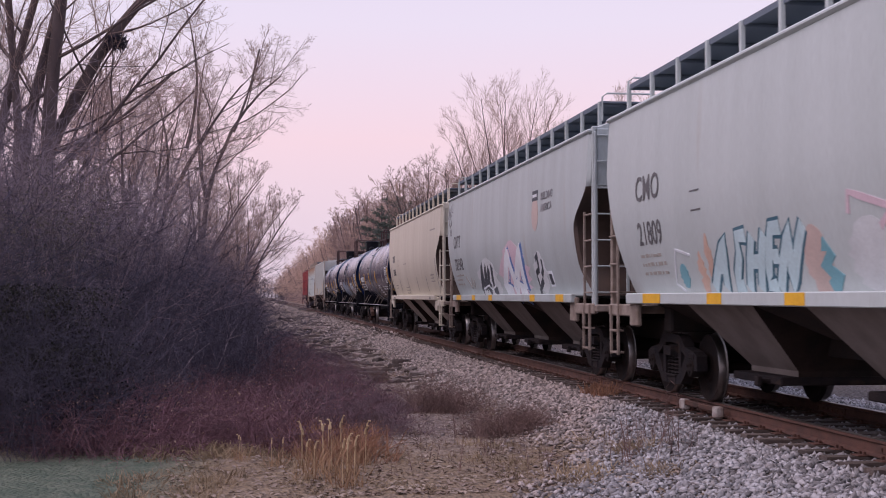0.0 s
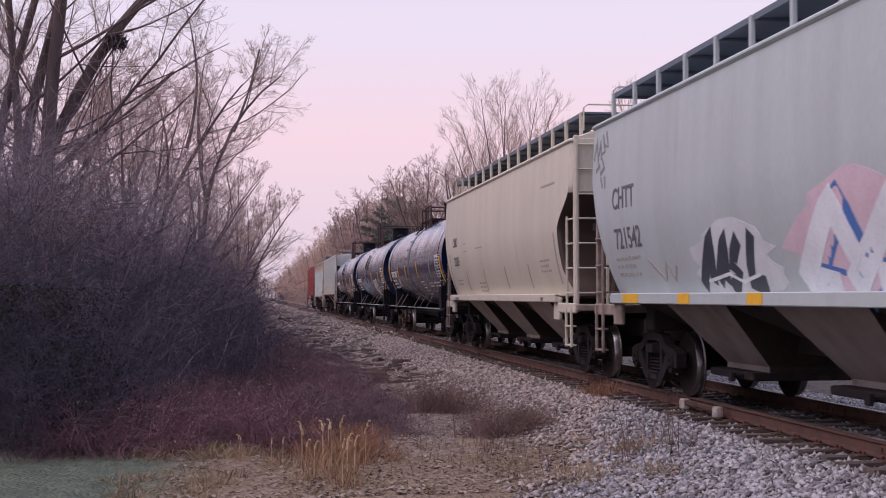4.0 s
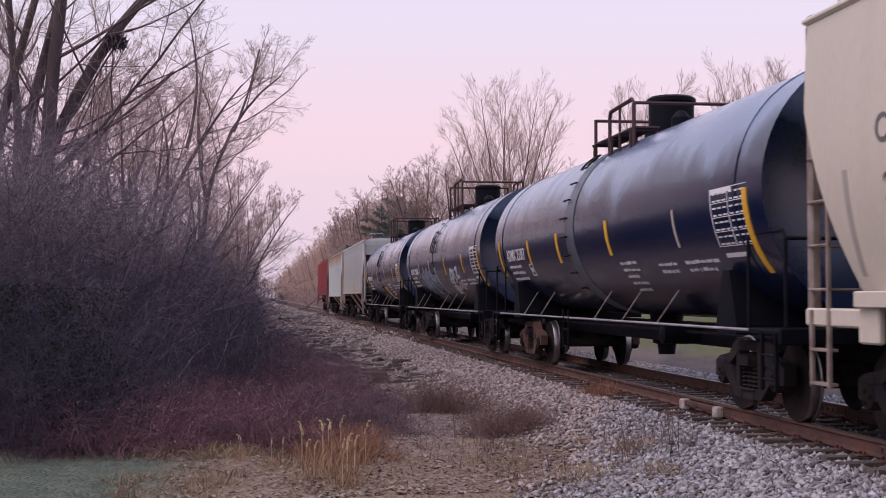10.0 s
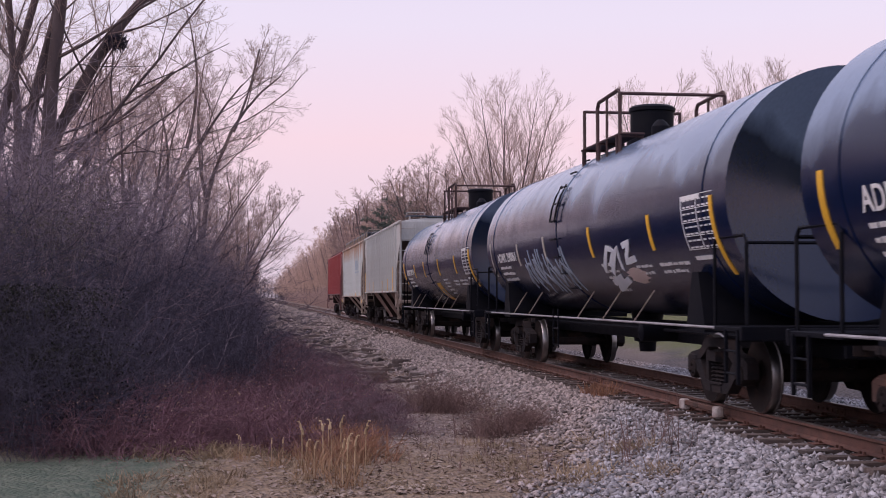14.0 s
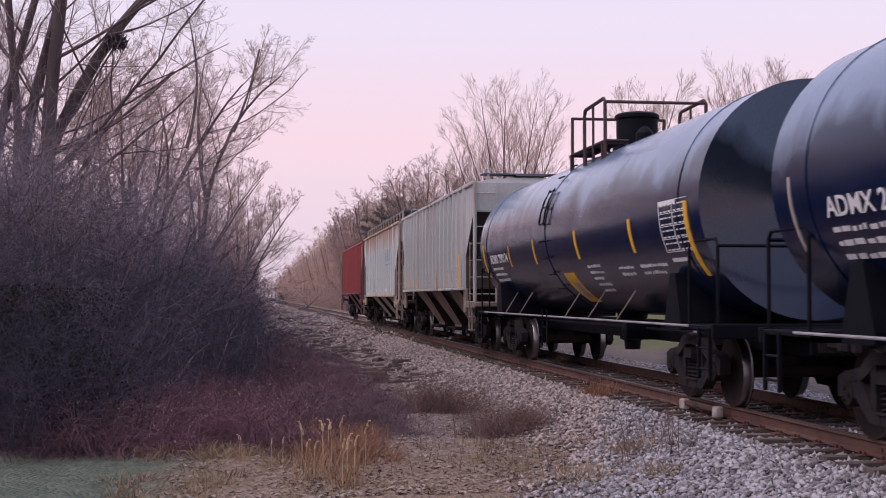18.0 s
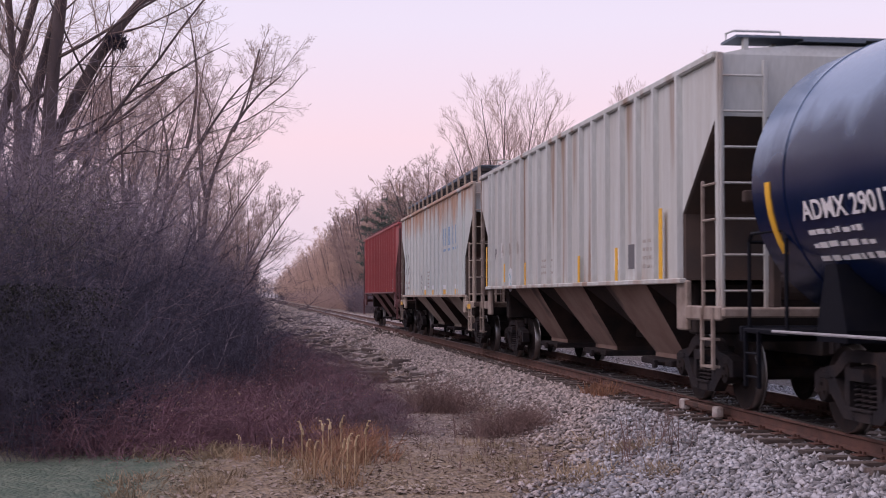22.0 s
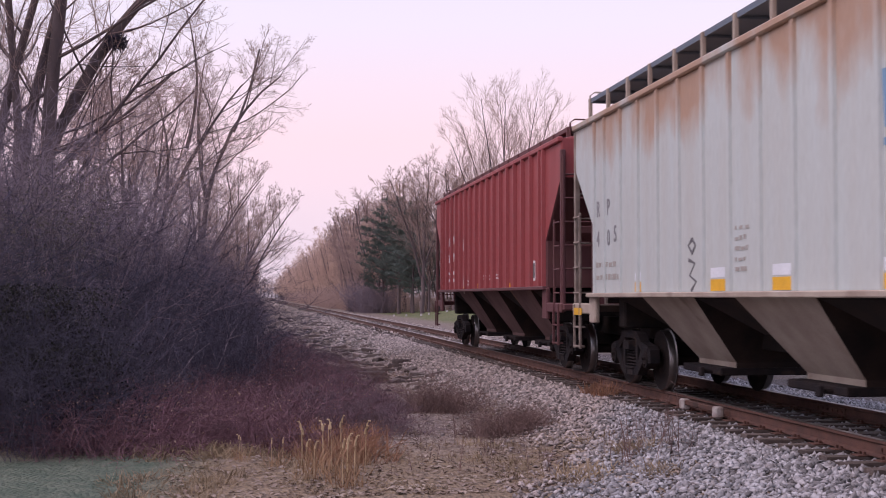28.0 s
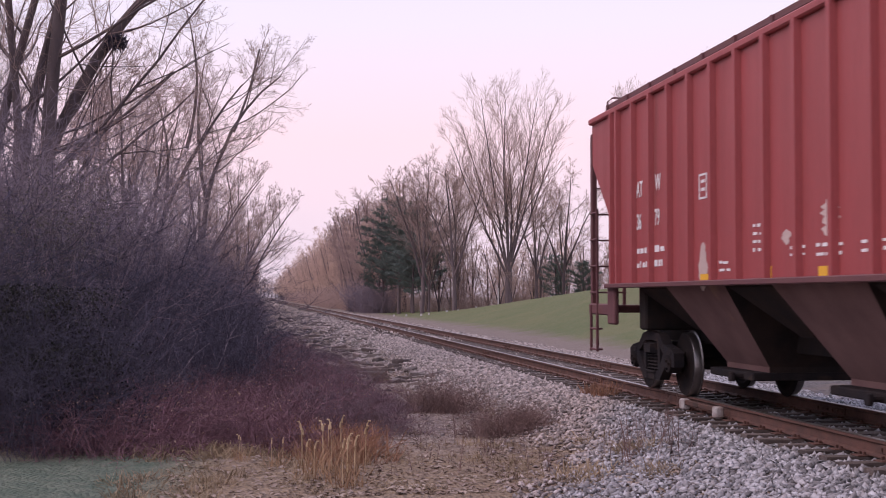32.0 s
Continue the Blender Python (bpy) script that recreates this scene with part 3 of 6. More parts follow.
def ring_body(rings, corner=0.05):
    """Lofts chamfered rectangles (z, half width, reach to the front, reach to the rear)."""
    out = []
    for z, w, a, h in rings:
        c = min(corner, w * 0.4)
        out.append([(-w + c, -a, z), (w - c, -a, z), (w, -a + c, z), (w, h - c, z), (w - c, h, z), (-w + c, h, z), (-w, h - c, z), (-w, -a + c, z)])
    return Shape().loft(out)


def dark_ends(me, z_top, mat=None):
    """Darkens the slope sheets at both ends with grime and painted-in shade."""
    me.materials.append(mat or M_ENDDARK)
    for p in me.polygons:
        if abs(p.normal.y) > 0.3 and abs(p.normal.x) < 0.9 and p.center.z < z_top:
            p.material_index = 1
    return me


def lettering(text, x, y, z, size, mat, parent, squeeze=1.0, tilt=0.0, x_of=None, bold=0.004):
    """Words on a car's side that faces -x, read from that side; y, z is the lower left corner as seen from there."""
    cu = bpy.data.curves.new("lettering", "FONT")
    cu.body, cu.size, cu.extrude, cu.resolution_u, cu.offset = text, size, 0.002, 3, bold
    tmp = bpy.data.objects.new("tmp", cu)
    scene.collection.objects.link(tmp)
    bpy.context.view_layer.update()
    me = bpy.data.meshes.new_from_object(tmp.evaluated_get(bpy.context.evaluated_depsgraph_get()))
    bpy.data.objects.remove(tmp)
    bpy.data.curves.remove(cu)
    me.name = "lettering"
    me.materials.clear()
    me.materials.append(mat)
    for v in me.vertices:
        a, b, c = v.co
        yy, zz = y - a * squeeze, z + b + a * squeeze * tilt
        v.co = ((x_of(zz) if x_of else x) - 0.006 - c, yy, zz)
    return part("lettering", me, None, parent)


def skin_strip(left, right, x_of, lift):
    """A thin raised ribbon between two lines of (y, z) points on the side that faces -x."""
    s = Shape()
    v, n = [], len(left)
    for out in (-lift, 0.003):
        v += [(x_of(z) + out, y, z) for y, z in left] + [(x_of(z) + out, y, z) for y, z in right]
    f = [(i, i + 1, n + i + 1, n + i) for i in range(n - 1)] + [(2 * n + i, 3 * n + i, 3 * n + i + 1, 2 * n + i + 1) for i in range(n - 1)]
    f += [(i, 2 * n + i, 2 * n + i + 1, i + 1) for i in range(n - 1)] + [(n + i, n + i + 1, 3 * n + i + 1, 3 * n + i) for i in range(n - 1)]
    f += [(0, n, 3 * n, 2 * n), (n - 1, 3 * n - 1, 4 * n - 1, 2 * n - 1)]
    return s.add(v, f)


def marks(rects, parent, mat, x_of, name="marking", label="", lift=0.006, lean=0.0):
    """Raised painted panels (y, z, width, height); lean: shift along the car from bottom to top."""
    s = Shape()
    for y, z, w, h in rects:
        n = 2 + int(h / 0.12)
        zs = [z + h * k / (n - 1) for k in range(n)]
        r = skin_strip([(y + w / 2 + lean * (q - z), q) for q in zs], [(y - w / 2 + lean * (q - z), q) for q in zs], x_of, lift)
        s.add(r.v, r.f)
    ob = part(name, s, mat, parent, label)
    return tagged(ob, kind="stuff") if len(rects) > 1 else ob


def strokes(lines, width, parent, mat, x_of, lift=0.006, name="painted_tag", label=""):
    """Brushed or sprayed strokes along (y, z) polylines."""
    s = Shape()
    for line in lines:
        pts = []
        for (a, b), (c, d) in zip(line, line[1:]):
            m = max(1, int(math.hypot(c - a, d - b) / 0.15))
            pts += [(a + (c - a) * k / m, b + (d - b) * k / m) for k in range(m)]
        pts.append(line[-1])
        l, r = [], []
        for i, (a, b) in enumerate(pts):
            p, q = pts[max(0, i - 1)], pts[min(len(pts) - 1, i + 1)]
            dx, dz = q[0] - p[0], q[1] - p[1]
            k = math.hypot(dx, dz) or 1
            l.append((a - dz / k * width / 2, b + dx / k * width / 2))
            r.append((a + dz / k * width / 2, b - dx / k * width / 2))
        g = skin_strip(l, r, x_of, lift)
        s.add(g.v, g.f)
    return part(name, s, mat, parent, label)


def upright(lines, skin, k=3.2):
    """Sets strokes back along the car where the flank curves in."""
    return [[(y + k * (1.60 + skin(z)), z) for y, z in ln] for ln in lines]


def shifted(lines):
    """The same for the round flank of a tank."""
    return [[(y + 3.0 * (1.5 - math.sqrt(2.35 - (z - 2.66) ** 2)), z) for y, z in ln] for ln in lines]


def blob(y, z, ry, rz, parent, mat, x_of, seed=0, lift=0.004, name="painted_tag", rough=0.25):
    """An uneven patch of sprayed paint."""
    rnd = random.Random(seed)
    n = 14
    zs = [z - rz + 2 * rz * k / (n - 1) for k in range(n)]
    half = [ry * math.sqrt(max(0.02, 1 - ((q - z) / rz) ** 2)) for q in zs]
    l = [(y + h * rnd.uniform(1 - rough, 1 + rough), q) for h, q in zip(half, zs)]
    r = [(y - h * rnd.uniform(1 - rough, 1 + rough), q) for h, q in zip(half, zs)]
    return part(name, skin_strip(l, r, x_of, lift), mat, parent)


def small_print(y, z, rows, width, row_h, parent, mat, x_of, seed=0, lift=0.006):
    """Rows of writing too small to read, as broken bars."""
    rnd = random.Random(seed)
    rects = []
    for k in range(rows):
        a, end = y, y - width * rnd.uniform(0.75, 1.0)
        while a > end + 0.05:
            w = min(rnd.uniform(0.04, 0.2), a - end)
            rects.append((a - w / 2, z - k * row_h + rnd.uniform(-0.004, 0.004), w, row_h * rnd.uniform(0.3, 0.46)))
            a -= w + rnd.uniform(0.03, 0.09)
    return marks(rects, parent, mat, x_of, "small_print", lift=lift)


def running_board(car, half, z, mat, post_mat):
    """Roof walkways along both eaves, carried on light brackets, with a hoop at each end."""
    for sx in (-1, 1):
        s = Shape()
        s.box(sx * 0.92 - 0.36, sx * 0.92 + 0.36, -half, half, z, z + 0.03)
        s.box(sx * 1.28 - 0.015, sx * 1.28 + 0.012, -half, half, z - 0.04, z + 0.035)
        part("running_board", s, mat, car)
    for q in (-1, 1):
        part("end_board", Shape().box(-0.55, 0.55, q * half - 0.3, q * half + 0.3, z + 0.001, z + 0.029), mat, car)
        part("hoop", Shape().tube([(-1.28, q * half, z - 0.3), (-1.28, q * half, z + 0.1), (-1.2, q * half, z + 0.16), (-0.4, q * half, z + 0.16), (-0.32, q * half, z + 0.1), (-0.32, q * half, z)], 0.016, 6), post_mat, car)
    n = int(half * 2 / 1.15)
    for k in range(n + 1):
        y = -half + 0.1 + (2 * half - 0.2) * k / n
        for sx in (-1, 1):
            part("cross_bearer", Shape().box(*sorted((sx * 0.5, sx * 1.268)), y - 0.02, y + 0.02, z - 0.045, z - 0.004, 0.008), mat, car)
            part("bracket", Shape().box(*sorted((sx * 1.27, sx * 1.33)), y - 0.035, y + 0.035, z - 0.40, z + 0.03, 0.008), post_mat, car)


def hatch_row(car, half, z, mat):
    s = Shape()
    s.box(-0.32, 0.32, -half + 0.6, half - 0.6, z - 0.08, z + 0.06, 0.03)
    part("trough_hatch", s, mat, car)


def outlet_bays(car, count, z_top, pitch, mat, w_top=1.40):
    for k in range(count):
        c = (k - (count - 1) / 2) * pitch
        s = Shape()
        s.loft([[(-w, c - l, z), (w, c - l, z), (w, c + l, z), (-w, c + l, z)] for z, w, l in ((z_top, w_top, 1.17), (z_top - 0.06, w_top, 1.17), (0.55, 0.62, 0.76), (0.48, 0.62, 0.76))])
        bay = s.mesh("hopper_bay", mat)
        bay.materials.append(M_BAYSHADE)
        # Faces turned along the car or downwards take the shade colour.
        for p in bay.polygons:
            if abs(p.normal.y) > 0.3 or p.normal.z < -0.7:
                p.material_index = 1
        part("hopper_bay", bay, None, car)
        g = Shape()
        g.box(-0.85, 0.85, c - 0.8, c + 0.8, 0.38, 0.48, 0.015)
        g.tube([(-1.0, c - 0.45, 0.42), (1.0, c - 0.45, 0.42)], 0.03, 6)
        g.box(-1.03, -0.97, c - 0.51, c - 0.39, 0.36, 0.48, 0.01)
        part("outlet_gate", g, M_STEEL, car)
    # Ridge sheets close the gaps, painted as dark as the shade there.
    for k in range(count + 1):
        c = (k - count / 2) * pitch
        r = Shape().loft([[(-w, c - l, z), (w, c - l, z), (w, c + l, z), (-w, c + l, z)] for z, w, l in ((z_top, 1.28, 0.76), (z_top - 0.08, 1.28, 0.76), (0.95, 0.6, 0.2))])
        part("ridge_sheet", r, M_BAYSHADE, car, "sheet between the bays, coloured as shade")


def hopper_common(car, half, sill_z, body_mat, sill_mat, under_mat, spread, trucks, bays, pitch, run_z, run_mat, post_mat, sill_h=0.2, boards="sides"):
    top_z = run_z - 0.42 if boards == "sides" else run_z - 0.11
    far_mat = sill_mat if sill_mat == M_REDDARK else M_GRIME
    s = Shape()
    for sx in (-1, 1):
        s.box(sx * 1.56 - 0.05, sx * 1.56 + 0.05, -half + 1.15, half - 1.15, sill_z, sill_z + sill_h, 0.012)
    part("side_sill", s, sill_mat, car)
    part("centre_sill", Shape().box(-0.3, 0.3, -half - 0.2, half + 0.2, 0.72, 1.05, 0.02), M_UNDER, car)
    outlet_bays(car, bays, sill_z + 0.06, pitch, under_mat, 1.34)
    for end in (-1, 1):
        e = end * half
        a, b = sorted((e - end * 1.2, e + end * 0.18))
        p = Shape()
        p.box(-1.5, 1.5, a, b, 1.18, 1.30, 0.02)
        for sx in (-1, 1):
            k = Shape()
            k.box(sx * 1.5 - 0.04, sx * 1.5 + 0.04, *sorted((e - end * 1.5, e - end * 1.1)), 1.0, sill_z + sill_h * 0.6, 0.02)
            k.box(sx * 1.5 - 0.035, sx * 1.5 + 0.035, *sorted((e - end * 1.2, e + end * 0.1)), 1.14, 1.32, 0.02)
            part("corner_bracket", k, M_GRIME if sill_mat in (M_RIBGREY, M_GREY, M_GREY2) else sill_mat, car)
        part("end_platform", p, M_GRIME if sill_mat == body_mat else M_ENDDARK if sill_mat != M_REDDARK else sill_mat, car)
        part("body_bolster", Shape().box(-1.2, 1.2, *sorted((e - end * 2.05, e - end * 1.7)), 0.93, sill_z + 0.02, 0.03), M_UNDER, car)
        lm = sill_mat if end < 0 else far_mat
        low_mat = M_GRIME if sill_mat in (M_GREY, M_GREY2, M_RIBGREY) else lm
        for sx in (-1, 1):
            part("corner_post", Shape().box(sx * 1.47 - 0.045, sx * 1.47 + 0.045, e - 0.05, e + 0.05, 1.16, top_z, 0.012), lm, car)
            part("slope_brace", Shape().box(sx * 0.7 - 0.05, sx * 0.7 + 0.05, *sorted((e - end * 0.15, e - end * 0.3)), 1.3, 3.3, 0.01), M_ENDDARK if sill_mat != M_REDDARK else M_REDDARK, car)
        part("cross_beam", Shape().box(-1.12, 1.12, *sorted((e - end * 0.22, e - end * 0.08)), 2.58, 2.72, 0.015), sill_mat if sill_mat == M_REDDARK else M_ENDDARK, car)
        part("brake_gear", Shape().lathe_x([(-0.2, 0.03), (-0.18, 0.16), (0.3, 0.16), (0.32, 0.03)], -0.5, e - end * 0.5, 1.55, 14), M_ENDDARK, car)
        for sx in (-1, 1):
            side = Shape().box(sx * 1.53 - 0.02, sx * 1.53 + 0.02, *sorted((e - end * 0.47, e - end * 0.43)), 1.2, 2.85, 0.006)
            z = 1.5
            while z < 2.85:
                side.tube([(sx * 1.53, e - end * 0.47, z), (sx * 1.53, e, z)], 0.017, 6)
                z += 0.43
            part("side_ladder", side, low_mat, car)
        z, rungs = 1.5, Shape().box(-1.5, -1.46, e + end * 0.09 - 0.02, e + end * 0.09 + 0.02, 1.2, top_z - 0.1, 0.006).box(-0.96, -0.91, e + end * 0.09 - 0.022, e + end * 0.09 + 0.022, 1.2, top_z - 0.1, 0.006)
        while z < top_z - 0.1:
            rungs.tube([(-1.5, e + end * 0.09, z), (-0.9, e + end * 0.09, z)], 0.017, 6)
            z += 0.43
        part("end_ladder", rungs, lm, car)
        st = Shape()
        for q in (-0.2, 0.2):
            st.box(-1.56, -1.52, e - end * 0.28 + q - 0.025, e - end * 0.28 + q + 0.025, 0.55, 1.3, 0.005)
        for z in (0.57, 0.9):
            st.box(-1.57, -1.45, e - end * 0.28 - 0.2, e - end * 0.28 + 0.2, z, z + 0.03, 0.005)
        part("step", st, low_mat, car)
        coupler(car, end, e + end * 0.2)
    if boards == "sides":
        running_board(car, half - 0.2, run_z, run_mat, post_mat)
    else:
        part("running_board", Shape().box(-0.4, 0.4, -half, half, run_z + 0.05, run_z + 0.08), run_mat, car)
        for k in range(12):
            y = -half + 0.3 + (2 * half - 0.6) * k / 11
            part("bracket", Shape().box(-0.3, 0.3, y - 0.04, y + 0.04, run_z - 0.12, run_z + 0.05, 0.01), post_mat, car)
        for q in (-1, 1):
            part("end_board", Shape().box(-1.25, 1.25, *sorted((q * half, q * (half - 0.55))), run_z + 0.082, run_z + 0.112), run_mat, car)
            for sx in (-1, 1):
                part("board_leg", Shape().box(sx * 1.12 - 0.03, sx * 1.12 + 0.03, *sorted((q * (half - 0.02), q * (half - 0.1))), run_z - 0.16, run_z + 0.082), post_mat, car)
                part("board_leg", Shape().box(sx * 0.62 - 0.03, sx * 0.62 + 0.03, *sorted((q * (half - 0.4), q * (half - 0.48))), run_z - 0.08, run_z + 0.082), post_mat, car)
            part("hoop", Shape().tube([(-1.2, q * (half - 0.5), run_z + 0.1), (-1.2, q * (half - 0.5), run_z + 0.22), (-1.1, q * (half - 0.5), run_z + 0.26), (-0.5, q * (half - 0.5), run_z + 0.26), (-0.45, q * (half - 0.5), run_z + 0.1)], 0.016, 6), post_mat, car)
    add_trucks(car, spread, trucks)


def smooth_hopper(name, label, y_half, paint, under, run_mat, trucks=("dark", "dark")):
    car = empty(name, label, "freight car", "cars of the train")
    eave = 4.15

    def width(z):
        return 1.60 - (0.27 * ((2.9 - z) / 1.45) ** 2 if z < 2.9 else 0.05 * ((z - 2.9) / 1.25) ** 2)

    def rear(z):
        return y_half - 0.75 * min(1, max(0, (3.25 - z) / 1.8))

    def front(z):
        return y_half - 0.95 * (smooth((3.35 - z) / 0.75) - 0.45 * smooth((2.0 - z) / 0.6))
    zs = [1.45 + (eave - 1.45) * k / 24 for k in range(25)]
    rings = [(z, width(z), front(z), rear(z)) for z in zs] + [(4.22, 1.48, y_half, y_half), (4.36, 1.1, y_half - 0.03, y_half - 0.03), (4.46, 0.5, y_half - 0.05, y_half - 0.05)]
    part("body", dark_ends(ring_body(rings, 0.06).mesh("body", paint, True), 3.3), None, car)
    for sx in (-1, 1):
        part("sill_ledge", Shape().box(*sorted((sx * 1.2, sx * 1.58)), -y_half + 1.15, y_half - 1.15, 1.44, 1.468), paint, car)
    e = Shape()
    for sx in (-1, 1):
        e.box(sx * 1.53 - 0.06, sx * 1.53 + 0.06, -y_half - 0.02, y_half + 0.02, 4.12, 4.2, 0.03)
    part("eave_chord", e, paint, car)
    for end in (-1, 1):
        part("end_panel", Shape().box(-1.48, 1.48, *sorted((end * (y_half + 0.003), end * (y_half + 0.05))), 3.25, 4.2, 0.015), paint, car)
    hopper_common(car, y_half, 1.33, paint, paint, under, 6.6, trucks, 3, 3.85, 4.66, run_mat, paint, 0.15)
    hatch_row(car, y_half, 4.5, paint)
    return car, lambda z: -width(z)


def ribbed_hopper(name, label, y_half, paint, under, run_mat, ribs, sill_z, end_mat, rib_d=0.075, trucks=("dark", "dark"), bays=3, pitch=3.85, eave=4.25, boards="sides"):
    car = empty(name, label, "freight car", "cars of the train")

    def length(z):
        return y_half if z > 3.6 else y_half - 1.3 * min(1, (3.6 - z) / 1.1)
    zs = [sill_z + 0.05, 2.0, 2.5, 2.8, 3.1, 3.4, 3.6, 3.9, eave]
    rings = [(z, 1.50, length(z), length(z)) for z in zs] + [(eave + 0.09, 1.1, y_half - 0.03, y_half - 0.03), (eave + 0.14, 0.5, y_half - 0.05, y_half - 0.05)]
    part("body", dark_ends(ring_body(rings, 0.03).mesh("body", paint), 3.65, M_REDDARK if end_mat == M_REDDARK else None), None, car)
    rib = Shape()
    z0, z1 = sill_z + 0.03, eave - 0.04
    rib.loft([[(-rib_d, -0.045, z), (0.0, -0.06, z), (0.0, 0.06, z), (-rib_d, 0.045, z)] for z in (z0, z1)])
    rib_me = rib.mesh("rib", paint)
    first, spacing, n = ribs
    edge = y_half - 1.38
    for y in [first - spacing * k for k in range(n)] + [edge, -edge]:
        for sx in (-1, 1):
            o = part("rib", rib_me, None, car)
            o.location = (sx * 1.50, y, 0)
            if sx > 0:
                o.rotation_euler = (0, 0, math.pi)
    e = Shape()
    for sx in (-1, 1):
        e.box(sx * 1.51 - 0.05, sx * 1.51 + 0.05, -y_half - 0.01, y_half + 0.01, eave - 0.06, eave + 0.04, 0.02)
    part("eave_chord", e, paint, car)
    hopper_common(car, y_half, sill_z, paint, end_mat, under, 6.7, trucks, bays, pitch, eave + (0.13 if boards != "sides" else 0.45 if end_mat != M_REDDARK else 0.22), run_mat, end_mat, 0.07, boards)
    return car, lambda z: -1.50


def tank_car(name, label, half, trucks=("dark", "dark"), pale_band=False):
    car = empty(name, label, "freight car", "cars of the train")
    R, ZC = 1.53, 2.66
    s = Shape()
    prof = []
    head = 0.62
    for k in range(9):
        a = math.pi / 2 * k / 8
        prof.append((-half + head * (1 - math.sin(a)), R * math.cos(math.pi / 2 - a) if k else 0.02))
    prof += [(y, R) for y in (-half + head + 0.05, -1.2, -0.15, 0.15, 1.2, half - head - 0.05)]
    for k in range(9):
        a = math.pi / 2 * k / 8
        prof.append((half - head * (1 - math.cos(a)), max(0.02, R * math.cos(a))))
    rings = [[(-r * math.cos(6.28318 * j / 56), y, ZC + r * math.sin(6.28318 * j / 56)) for j in range(56)] for y, r in prof]
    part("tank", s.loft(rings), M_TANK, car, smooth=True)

    def skin(z):
        return -math.sqrt(max(0.01, (R + 0.004) ** 2 - (z - ZC) ** 2))
    for y, w in ((-half + head + 0.25, 0.035), (half - head - 0.25, 0.035), (0.85, 0.3 if pale_band else 0.09)):
        b = Shape().loft([[(-r * math.cos(6.28318 * j / 56), yy, ZC + r * math.sin(6.28318 * j / 56)) for j in range(56)] for yy, r in ((y - w, R), (y - w, R + 0.012), (y + w, R + 0.012), (y + w, R))], False)
        part("band", b, M_TANKBAND if pale_band and w > 0.1 else M_TANK, car, smooth=True)
    for sx in (-1, 1):
        part("side_rail", Shape().tube([(sx * 1.5, -half + 0.5, 1.06), (sx * 1.5, half - 0.5, 1.06)], 0.017, 8), M_EDGE, car)
        for y in (-4.4, -2.6, -0.9, 3.3, 4.9):
            part("brace", Shape().tube([(sx * 1.5, y + 0.16, 1.06), (sx * 1.27, y - 0.14, 1.52)], 0.011, 6), M_GRIME, car)
    part("centre_sill", Shape().box(-0.28, 0.28, -half - 0.45, half + 0.45, 0.70, 1.02, 0.02), M_BLACK, car)
    for end in (-1, 1):
        y = end * 6.6
        c = Shape()
        c.loft([[(-1.35, y - w, z), (1.35, y - w, z), (1.35, y + w, z), (-1.35, y + w, z)] for z, w in ((0.98, 0.35), (1.1, 0.35), (1.75, 0.12))])
        part("saddle", c, M_BLACK, car)
        p = Shape()
        e = end * (half + 0.15)
        p.box(-1.5, 1.5, *sorted((end * (half - 0.9), end * (half + 0.45))), 1.02, 1.08, 0.01)
        p.box(-1.52, 1.52, *sorted((end * (half + 0.38), end * (half + 0.46))), 0.92, 1.1, 0.015)
        part("end_platform", p, M_BLACK, car)
        g = Shape()
        for sx in (-1, 1):
            g.tube([(sx * 1.42, end * (half - 0.7), 1.08), (sx * 1.42, end * (half - 0.7), 2.05), (sx * 1.42, end * (half - 0.62), 2.14), (sx * 1.42, end * (half + 0.3), 2.14), (sx * 1.42, end * (half + 0.38), 2.05), (sx * 1.42, end * (half + 0.38), 1.08)], 0.022, 6)
        g.tube([(-1.42, end * (half + 0.38), 2.05), (1.42, end * (half + 0.38), 2.05)], 0.022, 6)
        part("handrail", g, M_BLACK, car)
        part("step", ladder(-1.5, end * (half + 0.1), 0.42, 1.05, 0.4, True, 0.26), M_BLACK, car)
        coupler(car, end, end * (half + 0.4))
    dy, dz = (0.3, -0.28) if pale_band else (0.0, 0.0)
    # manway, platform and rail on top
    d = Shape().lathe_z([(4.05, 0.46), (4.25, 0.46), (4.26, 0.39), (4.76, 0.39), (4.78, 0.42), (4.84, 0.42), (4.88, 0.36)], 0.12, 0.15, 24)
    part("manway", d, M_BLACK, car, smooth=True)
    v = Shape().lathe_z([(4.05, 0.16), (4.4, 0.16), (4.48, 0.1), (4.52, 0.05)], 0, -0.75, 16)
    part("valve_housing", v, M_BLACK, car, smooth=True)
    for sx in (-1, 1):
        part("platform", Shape().box(sx * 0.72 - 0.22, sx * 0.72 + 0.22, -1.5 + dy, 1.05 + dy, 4.16, 4.195, 0.008), M_PIPE, car)
        for y in (-1.4 + dy, -0.2 + dy, 0.95 + dy):
            b = Shape()
            for q, z in ((0.52, 4.06), (0.96, 3.82)):
                b.box(*sorted((sx * q - 0.02, sx * q + 0.02)), y - 0.03, y + 0.03, z, 4.16)
            b.box(sx * 0.75 - 0.25, sx * 0.75 + 0.25, y - 0.025, y + 0.025, 4.12, 4.16)
            part("bracket", b, M_PIPE, car)
    for sx in (-1, 1):
        x = sx * 0.92
        r = Shape()
        r.tube([(x, 0.05 + dy, 3.85), (x, 0.05 + dy, 4.8 + dz), (x, -0.03 + dy, 4.9 + dz), (x, -1.35 + dy, 4.93 + dz), (x, -1.45 + dy, 4.85 + dz), (x, -1.45 + dy, 3.85)], 0.034, 6)
        part("top_railing", r, M_PIPE, car)
